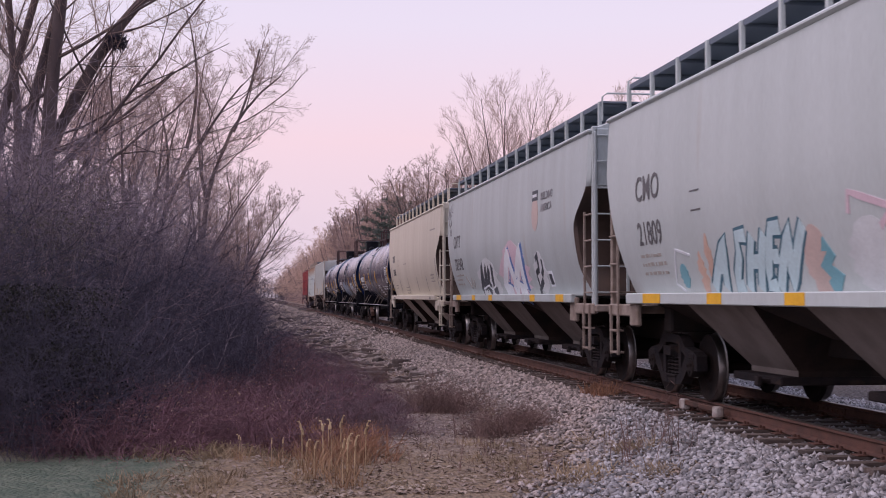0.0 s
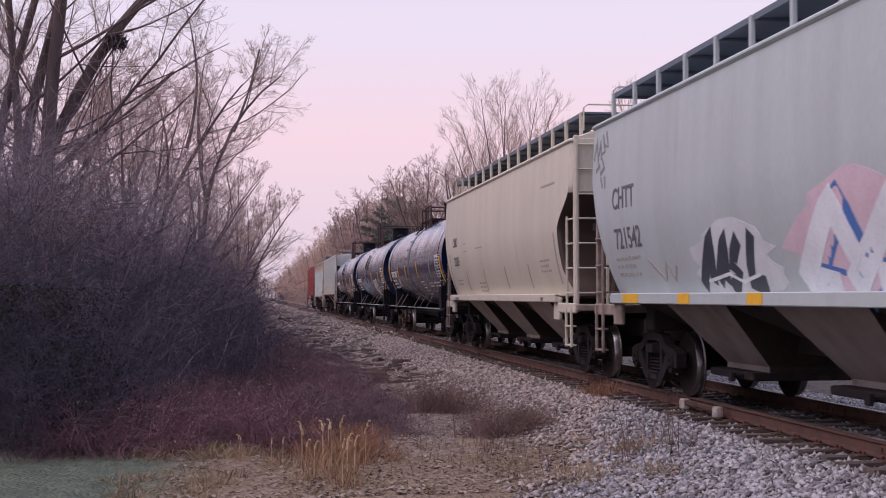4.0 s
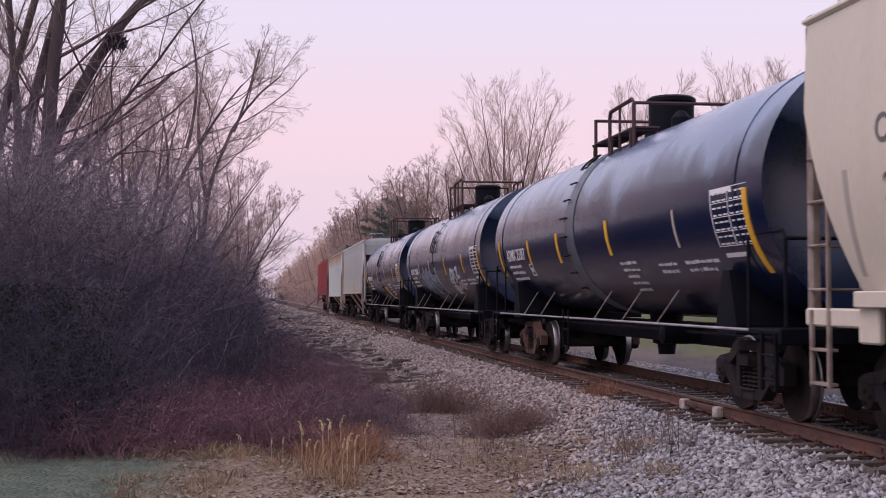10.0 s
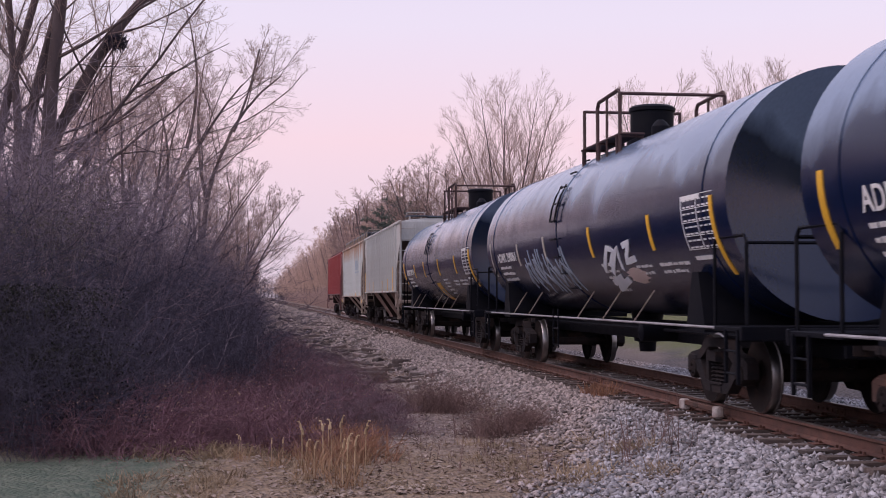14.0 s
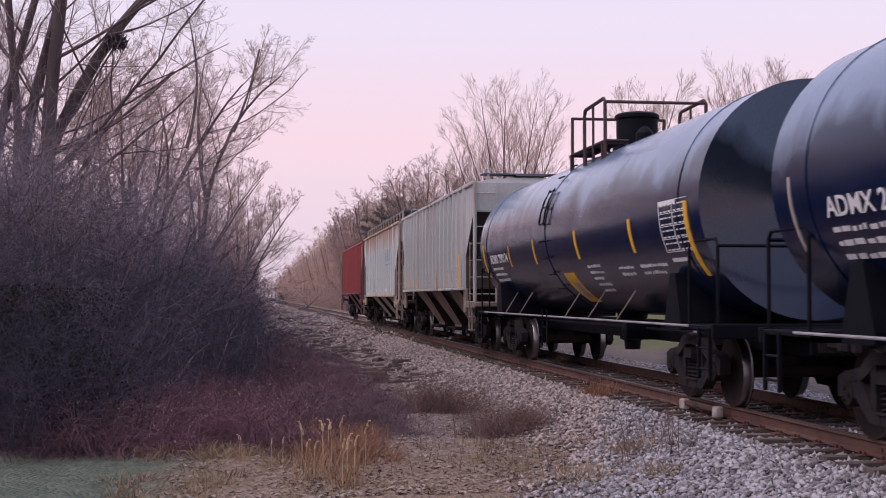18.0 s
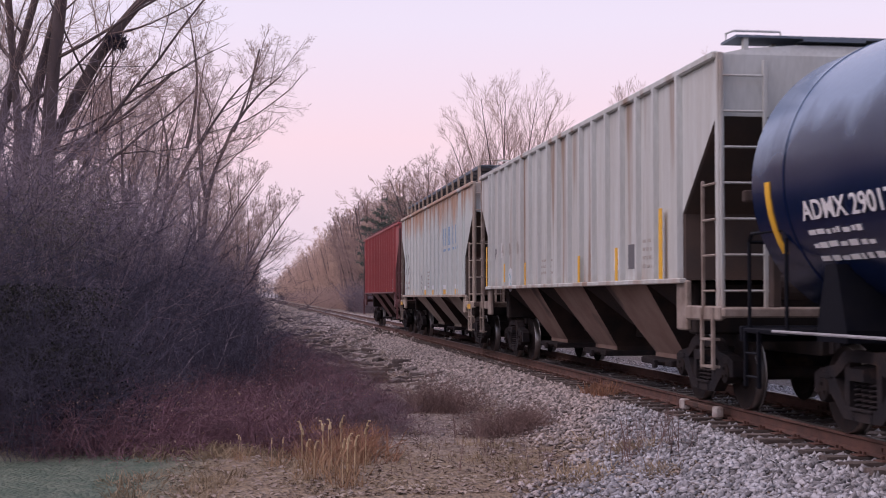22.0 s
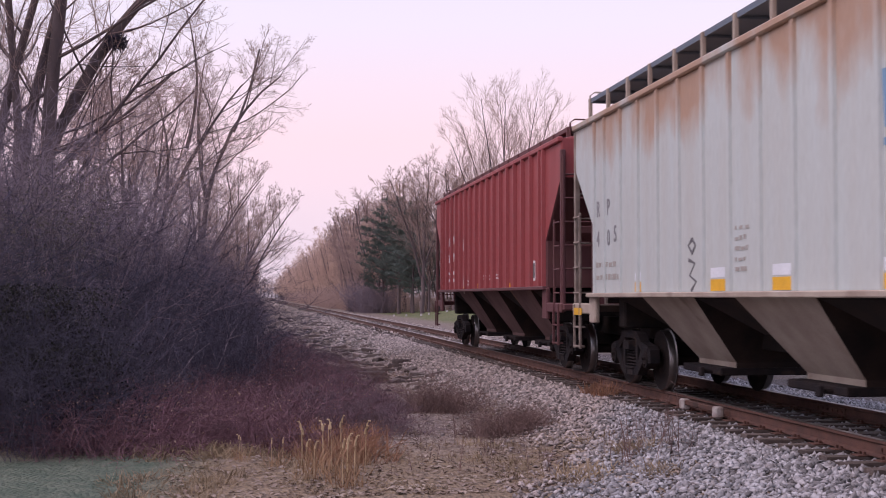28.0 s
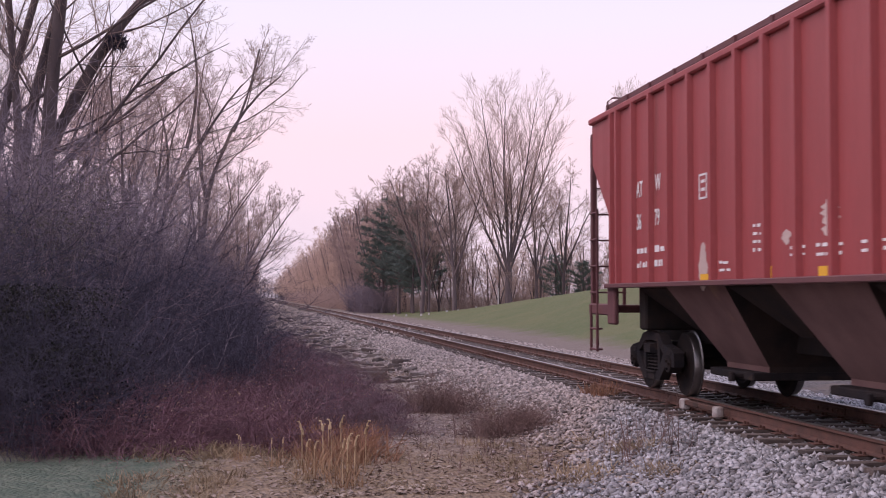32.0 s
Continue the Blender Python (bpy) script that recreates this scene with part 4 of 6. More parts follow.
        part("rail_post", Shape().tube([(x, 1.02 + dy, 3.85), (x, 1.02 + dy, 4.9 + dz)], 0.032, 6), M_PIPE, car)
        part("rail_post", Shape().tube([(x, -0.6 + dy, 3.85), (x, -0.6 + dy, 4.9 + dz)], 0.024, 6), M_PIPE, car)
    for y, z in ((1.02, 4.88), (-1.45, 4.86)):
        part("cross_rail", Shape().tube([(-0.92, y + dy, z + dz), (0.92, y + dy, z + dz)], 0.03, 6), M_PIPE, car)
    # ladder up the flank
    la = Shape()
    ly = 1.18 if pale_band else 0.85
    for q in (-0.2, 0.2):
        la.tube([(-(R + 0.06) * math.cos(a), ly + q, ZC + (R + 0.06) * math.sin(a)) for a in ((0.1, 0.25, 0.4, 0.55) if not pale_band else (0.75, 0.85, 0.95))], 0.018, 5)
    for k in range(10):
        a = -0.95 + k * 0.21
        x, z = -(R + 0.06) * math.cos(a), ZC + (R + 0.06) * math.sin(a)
        la.tube([(x * 0.97, ly - 0.2, z), (x, ly - 0.19, z), (x, ly + 0.19, z), (x * 0.97, ly + 0.2, z)], 0.016, 5)
    part("ladder", la, M_BLACK, car)
    st = Shape()
    for q in (-0.2, 0.2):
        st.box(-1.53, -1.505, ly + q - 0.018, ly + q + 0.018, 0.5, 1.2, 0.004)
    for k in range(2):
        st.tube([(-1.517, ly - 0.2, 0.55 + 0.3 * k), (-1.517, ly + 0.2, 0.55 + 0.3 * k)], 0.015, 5)
    part("step", st, M_BLACK, car)
    o = Shape().lathe_z([(0.45, 0.14), (0.62, 0.16), (0.64, 0.24), (0.8, 0.24), (1.2, 0.3)], 0, 0.1, 16)
    part("bottom_outlet", o, M_BLACK, car, smooth=True)
    rs = Shape()
    rs.lathe_x([(-0.5, 0.02), (-0.45, 0.15), (0.4, 0.15), (0.45, 0.02)], -0.4, -2.4, 0.86, 16)
    rs.tube([(-0.5, -6, 0.9), (-0.5, 6, 0.9)], 0.03, 6)
    part("air_reservoir", rs, M_BLACK, car, smooth=True)
    guard = Shape()
    for z in (0.66, 0.9):
        guard.tube([(1.42, -5.4, z), (1.42, -1.6, z)], 0.018, 5)
    for k in range(9):
        guard.tube([(1.42, -5.4 + 0.475 * k, 0.56), (1.42, -5.4 + 0.475 * k, 1.05)], 0.016, 5)
    part("guard_rail", guard, M_BLACK, car)
    add_trucks(car, 6.55, trucks)
    return car, skin


def amber(car, f, rects, mat=None, label="amber reflector strip"):
    for r in rects:
        marks([r], car, mat or M_YELLOW, f, "reflector", label)


def sill_skin(z):
    return -1.612


def build_train():
    cars = []
    # grey hopper with the long tag
    c, f = smooth_hopper("covered_hopper", "pale grey covered hopper car with sprayed tags and amber reflectors", 8.2, M_GREY, M_DUSTGREY, M_WALKWAY)
    cars.append((c, -56.8))
    lettering("CMO", 0, 6.55, 2.78, 0.50, M_INK, c, 1.0, 0, f)
    lettering("21809", 0, 6.55, 2.16, 0.46, M_INK, c, 0.98, 0, f)
    small_print(6.6, 1.98, 3, 1.3, 0.12, c, M_SEAM, f, 1)
    marks([(3.95, 2.5, 0.36, 0.02), (3.95, 2.74, 0.36, 0.02)], c, M_INK, f)
    amber(c, sill_skin, [(5.75, 1.342, 0.8, 0.13), (3.2, 1.342, 0.5, 0.13), (0.8, 1.342, 0.5, 0.13), (-1.8, 1.342, 0.5, 0.13), (-4.4, 1.342, 0.5, 0.13)])
    blob(4.1, 1.7, 0.12, 0.3, c, P_ORANGE, f, 5, rough=0.5)
    blob(3.75, 1.85, 0.1, 0.36, c, P_ORANGE, f, 55, rough=0.5)
    blob(0.6, 1.75, 0.3, 0.4, c, P_SALMON, f, 6)
    blob(-0.65, 1.8, 0.55, 0.36, c, P_HAZE, f, 7)
    word = [[(3.05, 1.52), (2.85, 2.1), (2.62, 1.52)], [(2.95, 1.78), (2.7, 1.78)], [(2.15, 2.12), (2.42, 2.12), (2.3, 1.9), (2.3, 1.55), (2.05, 1.55)], [(1.95, 2.1), (1.85, 1.5)], [(1.6, 2.12), (1.5, 1.5)], [(1.9, 1.82), (1.55, 1.82)], [(1.15, 2.16), (1.4, 2.16), (1.3, 1.55), (1.05, 1.55)], [(1.3, 1.86), (1.1, 1.86)], [(0.95, 1.5), (0.9, 2.14), (0.62, 1.52), (0.55, 2.16)]]
    word = upright(word, f)
    strokes(word, 0.24, c, P_TEAL, f, 0.006)
    strokes(word, 0.16, c, P_ICE, f, 0.009)
    strokes(upright([[(4.7, 2.05), (4.6, 1.6), (4.2, 1.5)], [(4.7, 2.05), (4.1, 1.96)]], f), 0.035, c, P_WHITE, f, 0.009)
    blob(4.85, 1.7, 0.16, 0.16, c, P_AQUA, f, 8, 0.007)
    strokes(upright([[(0.05, 1.95), (-0.2, 1.85), (-0.1, 1.7), (-0.5, 1.62), (-0.35, 1.5)]], f), 0.17, c, P_AQUA, f, 0.008)
    strokes([[(-0.3, 2.2), (-0.35, 2.4), (-1.2, 2.2), (-1.5, 2.35)], [(-0.9, 2.05), (-1.15, 2.2), (-1.4, 2.0), (-1.6, 2.15)]], 0.07, c, P_PINK, f, 0.008)
    # grey hopper with the blue letter
    c, f = smooth_hopper("covered_hopper", "grey covered hopper car with blue, white and black sprayed tags", 8.2, M_GREY2, M_DUSTGREY, M_WALKWAY)
    cars.append((c, -39.2))
    lettering("CHTT", 0, 6.92, 2.75, 0.46, M_INK, c, 0.98, 0, f)
    lettering("721542", 0, 6.92, 2.15, 0.44, M_INK, c, 1.05, 0, f)
    small_print(7.05, 1.98, 3, 1.3, 0.12, c, M_SEAM, f, 2)
    amber(c, sill_skin, [(5.9, 1.342, 0.8, 0.13), (3.45, 1.342, 0.45, 0.13), (1.0, 1.342, 0.45, 0.13), (-3.8, 1.342, 0.45, 0.13), (-6.2, 1.342, 0.6, 0.13)])
    blob(2.05, 1.85, 1.4, 0.5, c, P_HAZE, f, 11, 0.004)
    strokes(upright([[(2.55, 1.55), (2.45, 2.2), (2.2, 1.6)], [(2.0, 1.6), (1.95, 2.15), (1.75, 1.6)], [(1.5, 2.1), (1.65, 1.8), (1.35, 1.7), (1.5, 1.5)], [(1.1, 2.15), (0.95, 1.6), (0.45, 1.55)]], f), 0.22, c, P_BLACK, f, 0.007)
    strokes(upright([[(2.4, 1.62), (1.7, 1.7), (1.2, 1.6), (0.7, 1.68)]], f), 0.04, c, P_WHITE, f, 0.009)
    blob(-1.3, 1.9, 1.6, 0.52, c, P_PINK, f, 12, 0.004)
    blob(-1.3, 2.02, 1.2, 0.62, c, P_PINK, f, 14, 0.0045)
    big = [[(-0.6, 1.55), (-0.95, 2.35), (-1.75, 1.75)], [(-1.75, 1.5), (-2.0, 1.9), (-2.35, 2.4), (-2.85, 1.6)], [(-0.75, 1.6), (-1.5, 1.5)], [(-2.2, 1.6), (-2.95, 1.5)]]
    big = upright(big, f)
    strokes([[(y - 0.14, z - 0.03) for y, z in ln] for ln in big], 0.44, c, P_BLUE, f, 0.007)
    strokes(big, 0.33, c, P_WHITE, f, 0.010)
    blob(-4.0, 1.9, 0.5, 0.42, c, P_HAZE, f, 15, 0.005)
    strokes(upright([[(-3.95, 2.15), (-4.15, 2.25), (-4.25, 1.95), (-4.0, 1.9), (-4.3, 1.6), (-4.6, 1.75)], [(-4.5, 2.15), (-4.62, 1.95), (-4.5, 1.85)], [(-4.2, 1.55), (-4.4, 1.5)]], f), 0.12, c, P_BLACK, f, 0.008)
    marks([(-4.8, 1.62, 0.36, 0.3)], c, P_WHITE, f, lift=0.005)
    marks([(-4.8, 1.66, 0.24, 0.2)], c, P_BLACK, f, lift=0.008)
    blob(-4.0, 3.05, 0.30, 0.34, c, P_SALMON, f, 16, 0.005, "emblem", 0.05)
    marks([(-4.0, 3.3, 0.5, 0.2)], c, P_BLACK, f, "emblem", lift=0.007)
    marks([(-4.0, 3.37, 0.4, 0.06)], c, P_WHITE, f, "emblem", lift=0.009)
    lettering("BUILDING", 0, -4.55, 3.28, 0.2, M_FADED, c, 1.15, 0, f)
    lettering("AMERICA", 0, -4.55, 3.06, 0.2, M_FADED, c, 1.15, 0, f)
    strokes([[(8.05, 3.62), (7.9, 3.95), (7.8, 3.55), (7.68, 3.9), (7.6, 3.6)], [(7.55, 3.98), (7.4, 3.7), (7.62, 3.66), (7.45, 3.5)], [(7.35, 4.0), (7.2, 3.75), (7.42, 3.8)], [(7.9, 3.42), (7.7, 3.52), (7.62, 3.36), (7.4, 3.46)], [(7.6, 3.3), (7.5, 3.14)], [(7.38, 3.3), (7.34, 3.12)]], 0.06, c, M_FADED, f, 0.007)
    strokes([[(5.4, 1.95), (4.8, 1.65), (4.6, 1.9), (4.4, 1.65), (4.2, 1.85)]], 0.05, c, M_SEAM, f, 0.007)
    # cream hopper
    c, f = smooth_hopper("covered_hopper", "cream covered hopper car with dark seam streaks", 7.8, M_CREAM, M_DUSTCREAM, M_WALKWAY)
    cars.append((c, -21.6))
    lettering("CMO", 0, 6.2, 2.78, 0.36, M_INK, c, 1.0, 0, f)
    lettering("23205", 0, 6.1, 2.27, 0.34, M_INK, c, 1.0, 0, f)
    small_print(6.0, 1.85, 2, 1.0, 0.1, c, M_SEAM, f, 4)
    small_print(2.6, 1.75, 3, 1.2, 0.1, c, M_SEAM, f, 5)
    small_print(-5.0, 2.1, 3, 0.9, 0.1, c, M_SEAM, f, 6)
    marks([(4.15, 2.6, 0.3, 0.025), (4.15, 2.8, 0.3, 0.025), (1.9, 2.62, 0.9, 0.03), (-6.0, 3.5, 1.2, 0.04)], c, M_SEAM, f)
    marks([(y, 1.6, 0.09, 0.5) for y in (4.25, 1.6, -1.2, -3.8)], c, M_SEAM, f, "seam_mark")
    marks([(6.85, 1.62, 0.09, 0.98), (-6.5, 1.66, 0.1, 0.95)], c, M_SEAM, f, "seam_mark")
    marks([(-5.6, 1.36, 0.22, 0.06), (5.3, 1.36, 0.6, 0.05)], c, M_INK, sill_skin)
    # tank cars
    for y, number, lab in ((-4.3, "ADMX 25387", "black tank car with a worn sheen and white stencilled panel"), (14.4, "ADMX 290061", "black tank car with white sprayed tags on its flank"), (33.3, "ADMX 290174", "glossy black tank car with yellow reflector strips")):
        c, f = tank_car("tank_car", lab, 8.25, ("dark", "rust") if y == -4.3 else ("dark", "dark"), y == -4.3)
        cars.append((c, y))
        lettering(number, 0, 6.95, 2.2, 0.34 if y == -4.3 else 0.275, M_WHITE, c, 1.02 if y == -4.3 else 1.28, 0, lambda z, f=f: f(z) - 0.008, 0.004)
        if y == -4.3:
            marks([(4.75, 1.86, 0.3, 0.02), (4.75, 2.08, 0.3, 0.02), (4.89, 1.86, 0.02, 0.24), (4.61, 1.86, 0.02, 0.24), (4.75, 1.94, 0.14, 0.08)], c, M_WHITE, f)
        small_print(6.95, 2.05, 3, 1.5, 0.13, c, M_WHITE, f, 21)
        rows = [(-6.58 - 0.195 * a - 0.1 + 0.02 * ((a * 7 + b * 3) % 3 - 1), 2.05 + 0.085 * b, 0.09 + 0.02 * ((a * 5 + b) % 3), 0.02) for a in range(6) for b in range(8)] + [(-7.16, 2.03 + 0.17 * b, 1.2, 0.009) for b in range(5)] + [(-6.57, 2.03, 0.012, 0.69), (-7.16, 2.03, 0.01, 0.69)]
        marks(rows, c, M_WHITE, f, "stencil_panel", "white stencilled data panel")
        marks([(-6.95, 2.66, 0.7, 0.05), (-7.0, 1.9, 0.7, 0.05)], c, M_WHITE, f)
        ends = []
        for k in range(9):
            a = 0.0 - 0.085 * k
            ends.append((-7.72, 2.66 + 1.53 * math.sin(a)))
        if y != 14.4:
            strokes([ends], 0.13, c, M_YELLOW, lambda z, f=f: f(z) + 0.01, 0.02, "reflector", "amber reflector strip")
        else:
            strokes([ends], 0.10, c, M_YELLOW, lambda z, f=f: f(z) + 0.01, 0.02, "reflector", "amber reflector strip")
        strokes([[(7.78, 2.66 - 1.53 * math.sin(0.075 * k)) for k in range(8)]], 0.12 if y != 14.4 else 0.05, c, M_YELLOW if y != 14.4 else M_STRIP, lambda z, f=f: f(z) + 0.01, 0.02, "reflector", "amber reflector strip")
        bright = [(-5.05, 2.08, 0.13, 0.5), (-1.6, 2.08, 0.13, 0.5)]
        pale = [(1.95, 2.08, 0.13, 0.5), (4.6, 2.08, 0.12, 0.46)]
        if y == -4.3:
            amber(c, f, [(-1.6, 2.08, 0.15, 0.55)] + [(1.95, 2.05, 0.16, 0.55), (4.6, 2.08, 0.14, 0.5)])
            amber(c, f, [(-5.05, 2.08, 0.08, 0.5)], M_STRIP, "dull grey reflector strip")
        else:
            amber(c, f, bright)
            if y == 33.3:
                amber(c, f, [(1.95, 2.08, 0.10, 0.5), (4.6, 2.08, 0.08, 0.46)])
            else:
                amber(c, f, pale, M_STRIP, "pale reflector strip")
        small_print(-1.9, 1.92, 5, 0.9, 0.1, c, M_WHITE, f, 22)
        small_print(-3.8, 1.86, 2, 0.8, 0.1, c, M_WHITE, f, 23)
        small_print(-5.0, 1.86, 2, 1.4, 0.1, c, M_WHITE, f, 24)
        if y == 33.3:
            marks([(-0.3, 1.34, 0.75, 0.52)], c, M_YELLOW, f, "placard", "worn yellow placard", lift=0.01)
            marks([(-0.42, 1.42, 0.36, 0.26)], c, M_SEAM, f, "placard_patch", lift=0.014)
        if y == 14.4:
            rs = random.Random(77)
            scribble = []
            for cy in (3.9, 2.9, 1.9, 0.9):
                for k in range(5):
                    a = cy + rs.uniform(-0.38, 0.38)
                    scribble.append([(a, rs.uniform(1.95, 2.4)), (a - rs.uniform(0.0, 0.3), rs.uniform(1.75, 1.95)), (a - rs.uniform(-0.1, 0.4), rs.uniform(1.5, 1.75))])
                scribble.append([(cy + 0.4, rs.uniform(1.7, 2.0)), (cy, rs.uniform(1.6, 2.2)), (cy - 0.42, rs.uniform(1.7, 2.1))])
            strokes(scribble, 0.055, c, P_SCRIBBLE, f, 0.009)
            strokes(shifted([[(-2.55, 1.85), (-2.7, 2.2), (-3.1, 2.15), (-2.9, 1.9)], [(-3.0, 1.8), (-3.3, 2.2), (-3.6, 1.85)], [(-3.6, 2.2), (-4.0, 2.25), (-3.8, 1.95), (-4.3, 2.0)], [(-3.0, 1.65), (-3.5, 1.75), (-3.3, 1.55), (-3.9, 1.7)]]), 0.09, c, P_WHITE, f, 0.009)
            blob(-3.6, 1.75, 0.5, 0.12, c, P_SALMON, f, 31, 0.006)
    # ribbed hoppers
    c, f = ribbed_hopper("covered_hopper", "weathered grey ribbed covered hopper car with yellow strips", 8.55, M_RIBGREY, M_BROWN, M_WALKWAY, (6.73, 0.857, 16), 1.60, M_RIBGREY, boards="centre", eave=4.35)
    cars.append((c, 51.3))
    out = lambda z: -1.578
    amber(c, out, [(7.35, 1.66, 0.13, 0.95), (5.05, 1.75, 0.11, 0.4), (2.75, 1.62, 0.11, 0.5), (-1.85, 1.62, 0.13, 0.5), (-4.25, 1.62, 0.14, 0.55), (-6.5, 1.62, 0.15, 1.0)], label="bright yellow reflector strip")
    marks([(-4.0, 1.84, 0.3, 0.33)], c, M_WHITE, f)
    marks([(-4.82, 1.84, 0.34, 0.36)], c, M_INK, f)
    lettering("P", 0, 6.6, 2.3, 0.34, M_INK, c, 1.0, 0, f)
    for word, y in (("4", 5.75), ("8", 5.3), ("0", 4.9), ("9", 4.45), ("0", 4.0), ("7", 3.6)):
        lettering(word, 0, y, 2.34, 0.38, M_SEAM, c, 1.0, 0, f)
    small_print(1.6, 2.1, 3, 1.2, 0.12, c, M_SEAM, f, 42)
    small_print(-5.4, 2.2, 4, 0.6, 0.12, c, M_SEAM, f, 43)
    marks([(6.95, 2.3, 0.5, 0.34), (6.0, 2.3, 0.5, 0.34)], c, M_WHITE, f, lift=0.004)
    blob(4.75, 1.8, 0.3, 0.26, c, P_HAZE, f, 44, 0.004)
    strokes([[(5.0, 1.75), (4.8, 1.95), (4.65, 1.75), (4.85, 1.62), (4.5, 1.7)]], 0.045, c, P_AQUA, f)
    c, f = ribbed_hopper("covered_hopper", "faded white ribbed covered hopper car with rusty eaves", 8.55, M_RIBWHITE, M_TAUPE, M_WALKWAY, (6.55, 0.95, 15), 1.42, M_TAUPE, 0.035, eave=4.35)
    cars.append((c, 69.7))
    for word, y, z in (("R", 7.06, 2.72), ("P", 6.42, 2.72), ("4", 7.06, 2.24), ("0", 6.42, 2.24), ("5", 6.02, 2.28)):
        lettering(word, 0, y, z, 0.36, M_FADED, c, 1.0, 0, f)
    small_print(7.1, 1.9, 2, 1.5, 0.2, c, M_SEAM, f, 51)
    small_print(0.7, 2.2, 5, 0.45, 0.12, c, M_SEAM, f, 52)
    for y, w in ((4.7, 0.3), (1.3, 0.5), (-0.7, 0.55), (-3.2, 0.55), (-5.6, 0.55)):
        amber(c, f, [(y, 1.5, w, 0.14)], label="yellow reflector patch")
        marks([(y, 1.66, w, 0.12)], c, P_WHITE, f, lift=0.004)
    strokes([[(2.25, 2.16), (2.4, 2.08), (2.25, 1.98), (2.12, 2.08), (2.25, 2.16)], [(2.4, 1.9), (2.15, 1.85), (2.35, 1.7), (2.1, 1.62), (2.3, 1.5)]], 0.05, c, M_INK, f)
    # faded company emblem, as plain blue shapes
    for y, bars in ((-3.0, ((0.0, 0.1), (-0.34, 0.09))), (-3.85, ((0.0, 0.1), (-0.18, 0.07), (-0.36, 0.1))), (-4.7, ((-0.12, 0.2),)), (-5.4, ((0.0, 0.12), (-0.22, 0.2)))):
        marks([(y + a - 0.1, 2.92, w, 0.52) for a, w in bars], c, P_BLUEFADE, f, "emblem", lean=0.08)
        marks([(y - 0.26, 2.76, 0.46, 0.07)], c, P_BLUEFADE, f, "emblem")
    amber(c, lambda z: -1.552, [(8.2, 1.12, 0.55, 0.12), (-8.2, 1.12, 0.55, 0.12)])
    c, f = ribbed_hopper("covered_hopper", "oxide red ribbed covered hopper car ending the train", 8.55, M_RED, M_DUSTRED, M_REDDARK, (6.83, 0.855, 17), 1.56, M_REDDARK, eave=4.31)
    cars.append((c, 87.9))
    for word, y, z in (("AT", 5.9, 2.87), ("W", 4.98, 2.9), ("36", 5.9, 2.4), ("79", 5.02, 2.42)):
        lettering(word, 0, y, z, 0.32, M_WHITE, c, 0.75, 0, f)
    small_print(5.9, 2.05, 2, 1.5, 0.2, c, M_WHITE, f, 61)
    marks([(2.98, 2.64, 0.3, 0.025), (2.98, 2.93, 0.3, 0.025), (2.85, 2.64, 0.025, 0.3), (3.12, 2.64, 0.025, 0.3), (2.98, 2.74, 0.14, 0.04), (2.98, 2.84, 0.14, 0.04)], c, M_WHITE, f)
    small_print(1.3, 2.2, 4, 0.45, 0.09, c, M_WHITE, f, 62)
    small_print(2.4, 1.82, 2, 0.4, 0.09, c, M_WHITE, f, 63)
    small_print(0.25, 1.92, 2, 0.5, 0.07, c, M_WHITE, f, 64)
    small_print(-0.4, 1.92, 2, 0.7, 0.09, c, M_WHITE, f, 65)
    small_print(-1.4, 1.92, 2, 1.4, 0.08, c, M_WHITE, f, 66)
    amber(c, f, [(2.95, 1.58, 0.3, 0.13), (0.85, 1.6, 0.16, 0.16), (-0.65, 1.58, 0.4, 0.15), (-3.4, 1.58, 0.4, 0.15), (-6.6, 1.62, 0.1, 0.7)])
    marks([(-6.1, 1.75, 0.3, 0.4)], c, M_WHITE, f, lift=0.004)
    marks([(-6.1, 1.8, 0.22, 0.3)], c, M_INK, f, lift=0.007)
    blob(3.0, 1.8, 0.15, 0.3, c, P_SALMON, f, 67)
    blob(-0.75, 2.2, 0.2, 0.2, c, P_SALMON, f, 68, rough=0.5)
    blob(0.35, 2.05, 0.1, 0.08, c, P_SALMON, f, 69, rough=0.5)
    return cars


CARS = build_train()


# ---------------- plants ----------------
NEST = (-3.95, 38.0, 8.5)


def sticks(branches, sides=(8, 5, 3, 3, 3, 3)):
    verts, faces = [], []
    for level, pts, r0, r1 in branches:
        n = sides[level]
        m = len(pts)
        base = len(verts)
        for i, p in enumerate(pts):
            d = (pts[min(i + 1, m - 1)] - pts[max(0, i - 1)]).normalized()
            a = d.cross(Vector((0.3, 0.2, 1)) if abs(d.z) < 0.95 else Vector((1, 0, 0))).normalized()
            b = d.cross(a)
            r = r0 + (r1 - r0) * i / (m - 1)
            for j in range(n):
                q = p + (a * math.cos(6.28318 * j / n) + b * math.sin(6.28318 * j / n)) * r
                verts.append((q.x, q.y, q.z))
        for i in range(m - 1):
            for j in range(n):
                faces.append((base + i * n + j, base + i * n + (j + 1) % n, base + (i + 1) * n + (j + 1) % n, base + (i + 1) * n + j))
    return verts, faces


def bare_tree(name, label, branches, twig_mat, group="", split=3):
    tree = empty(name, label, "tree", group)
    v, f = sticks([b for b in branches if b[0] < split])
    part("trunk", big_mesh("trunk", v, f, [M_BARK], smooth=True), None, tree)
    v, f = sticks([b for b in branches if b[0] >= split])
    tagged(part("crown", big_mesh("crown", v, f, [twig_mat]), None, tree), kind="stuff")
    return tree


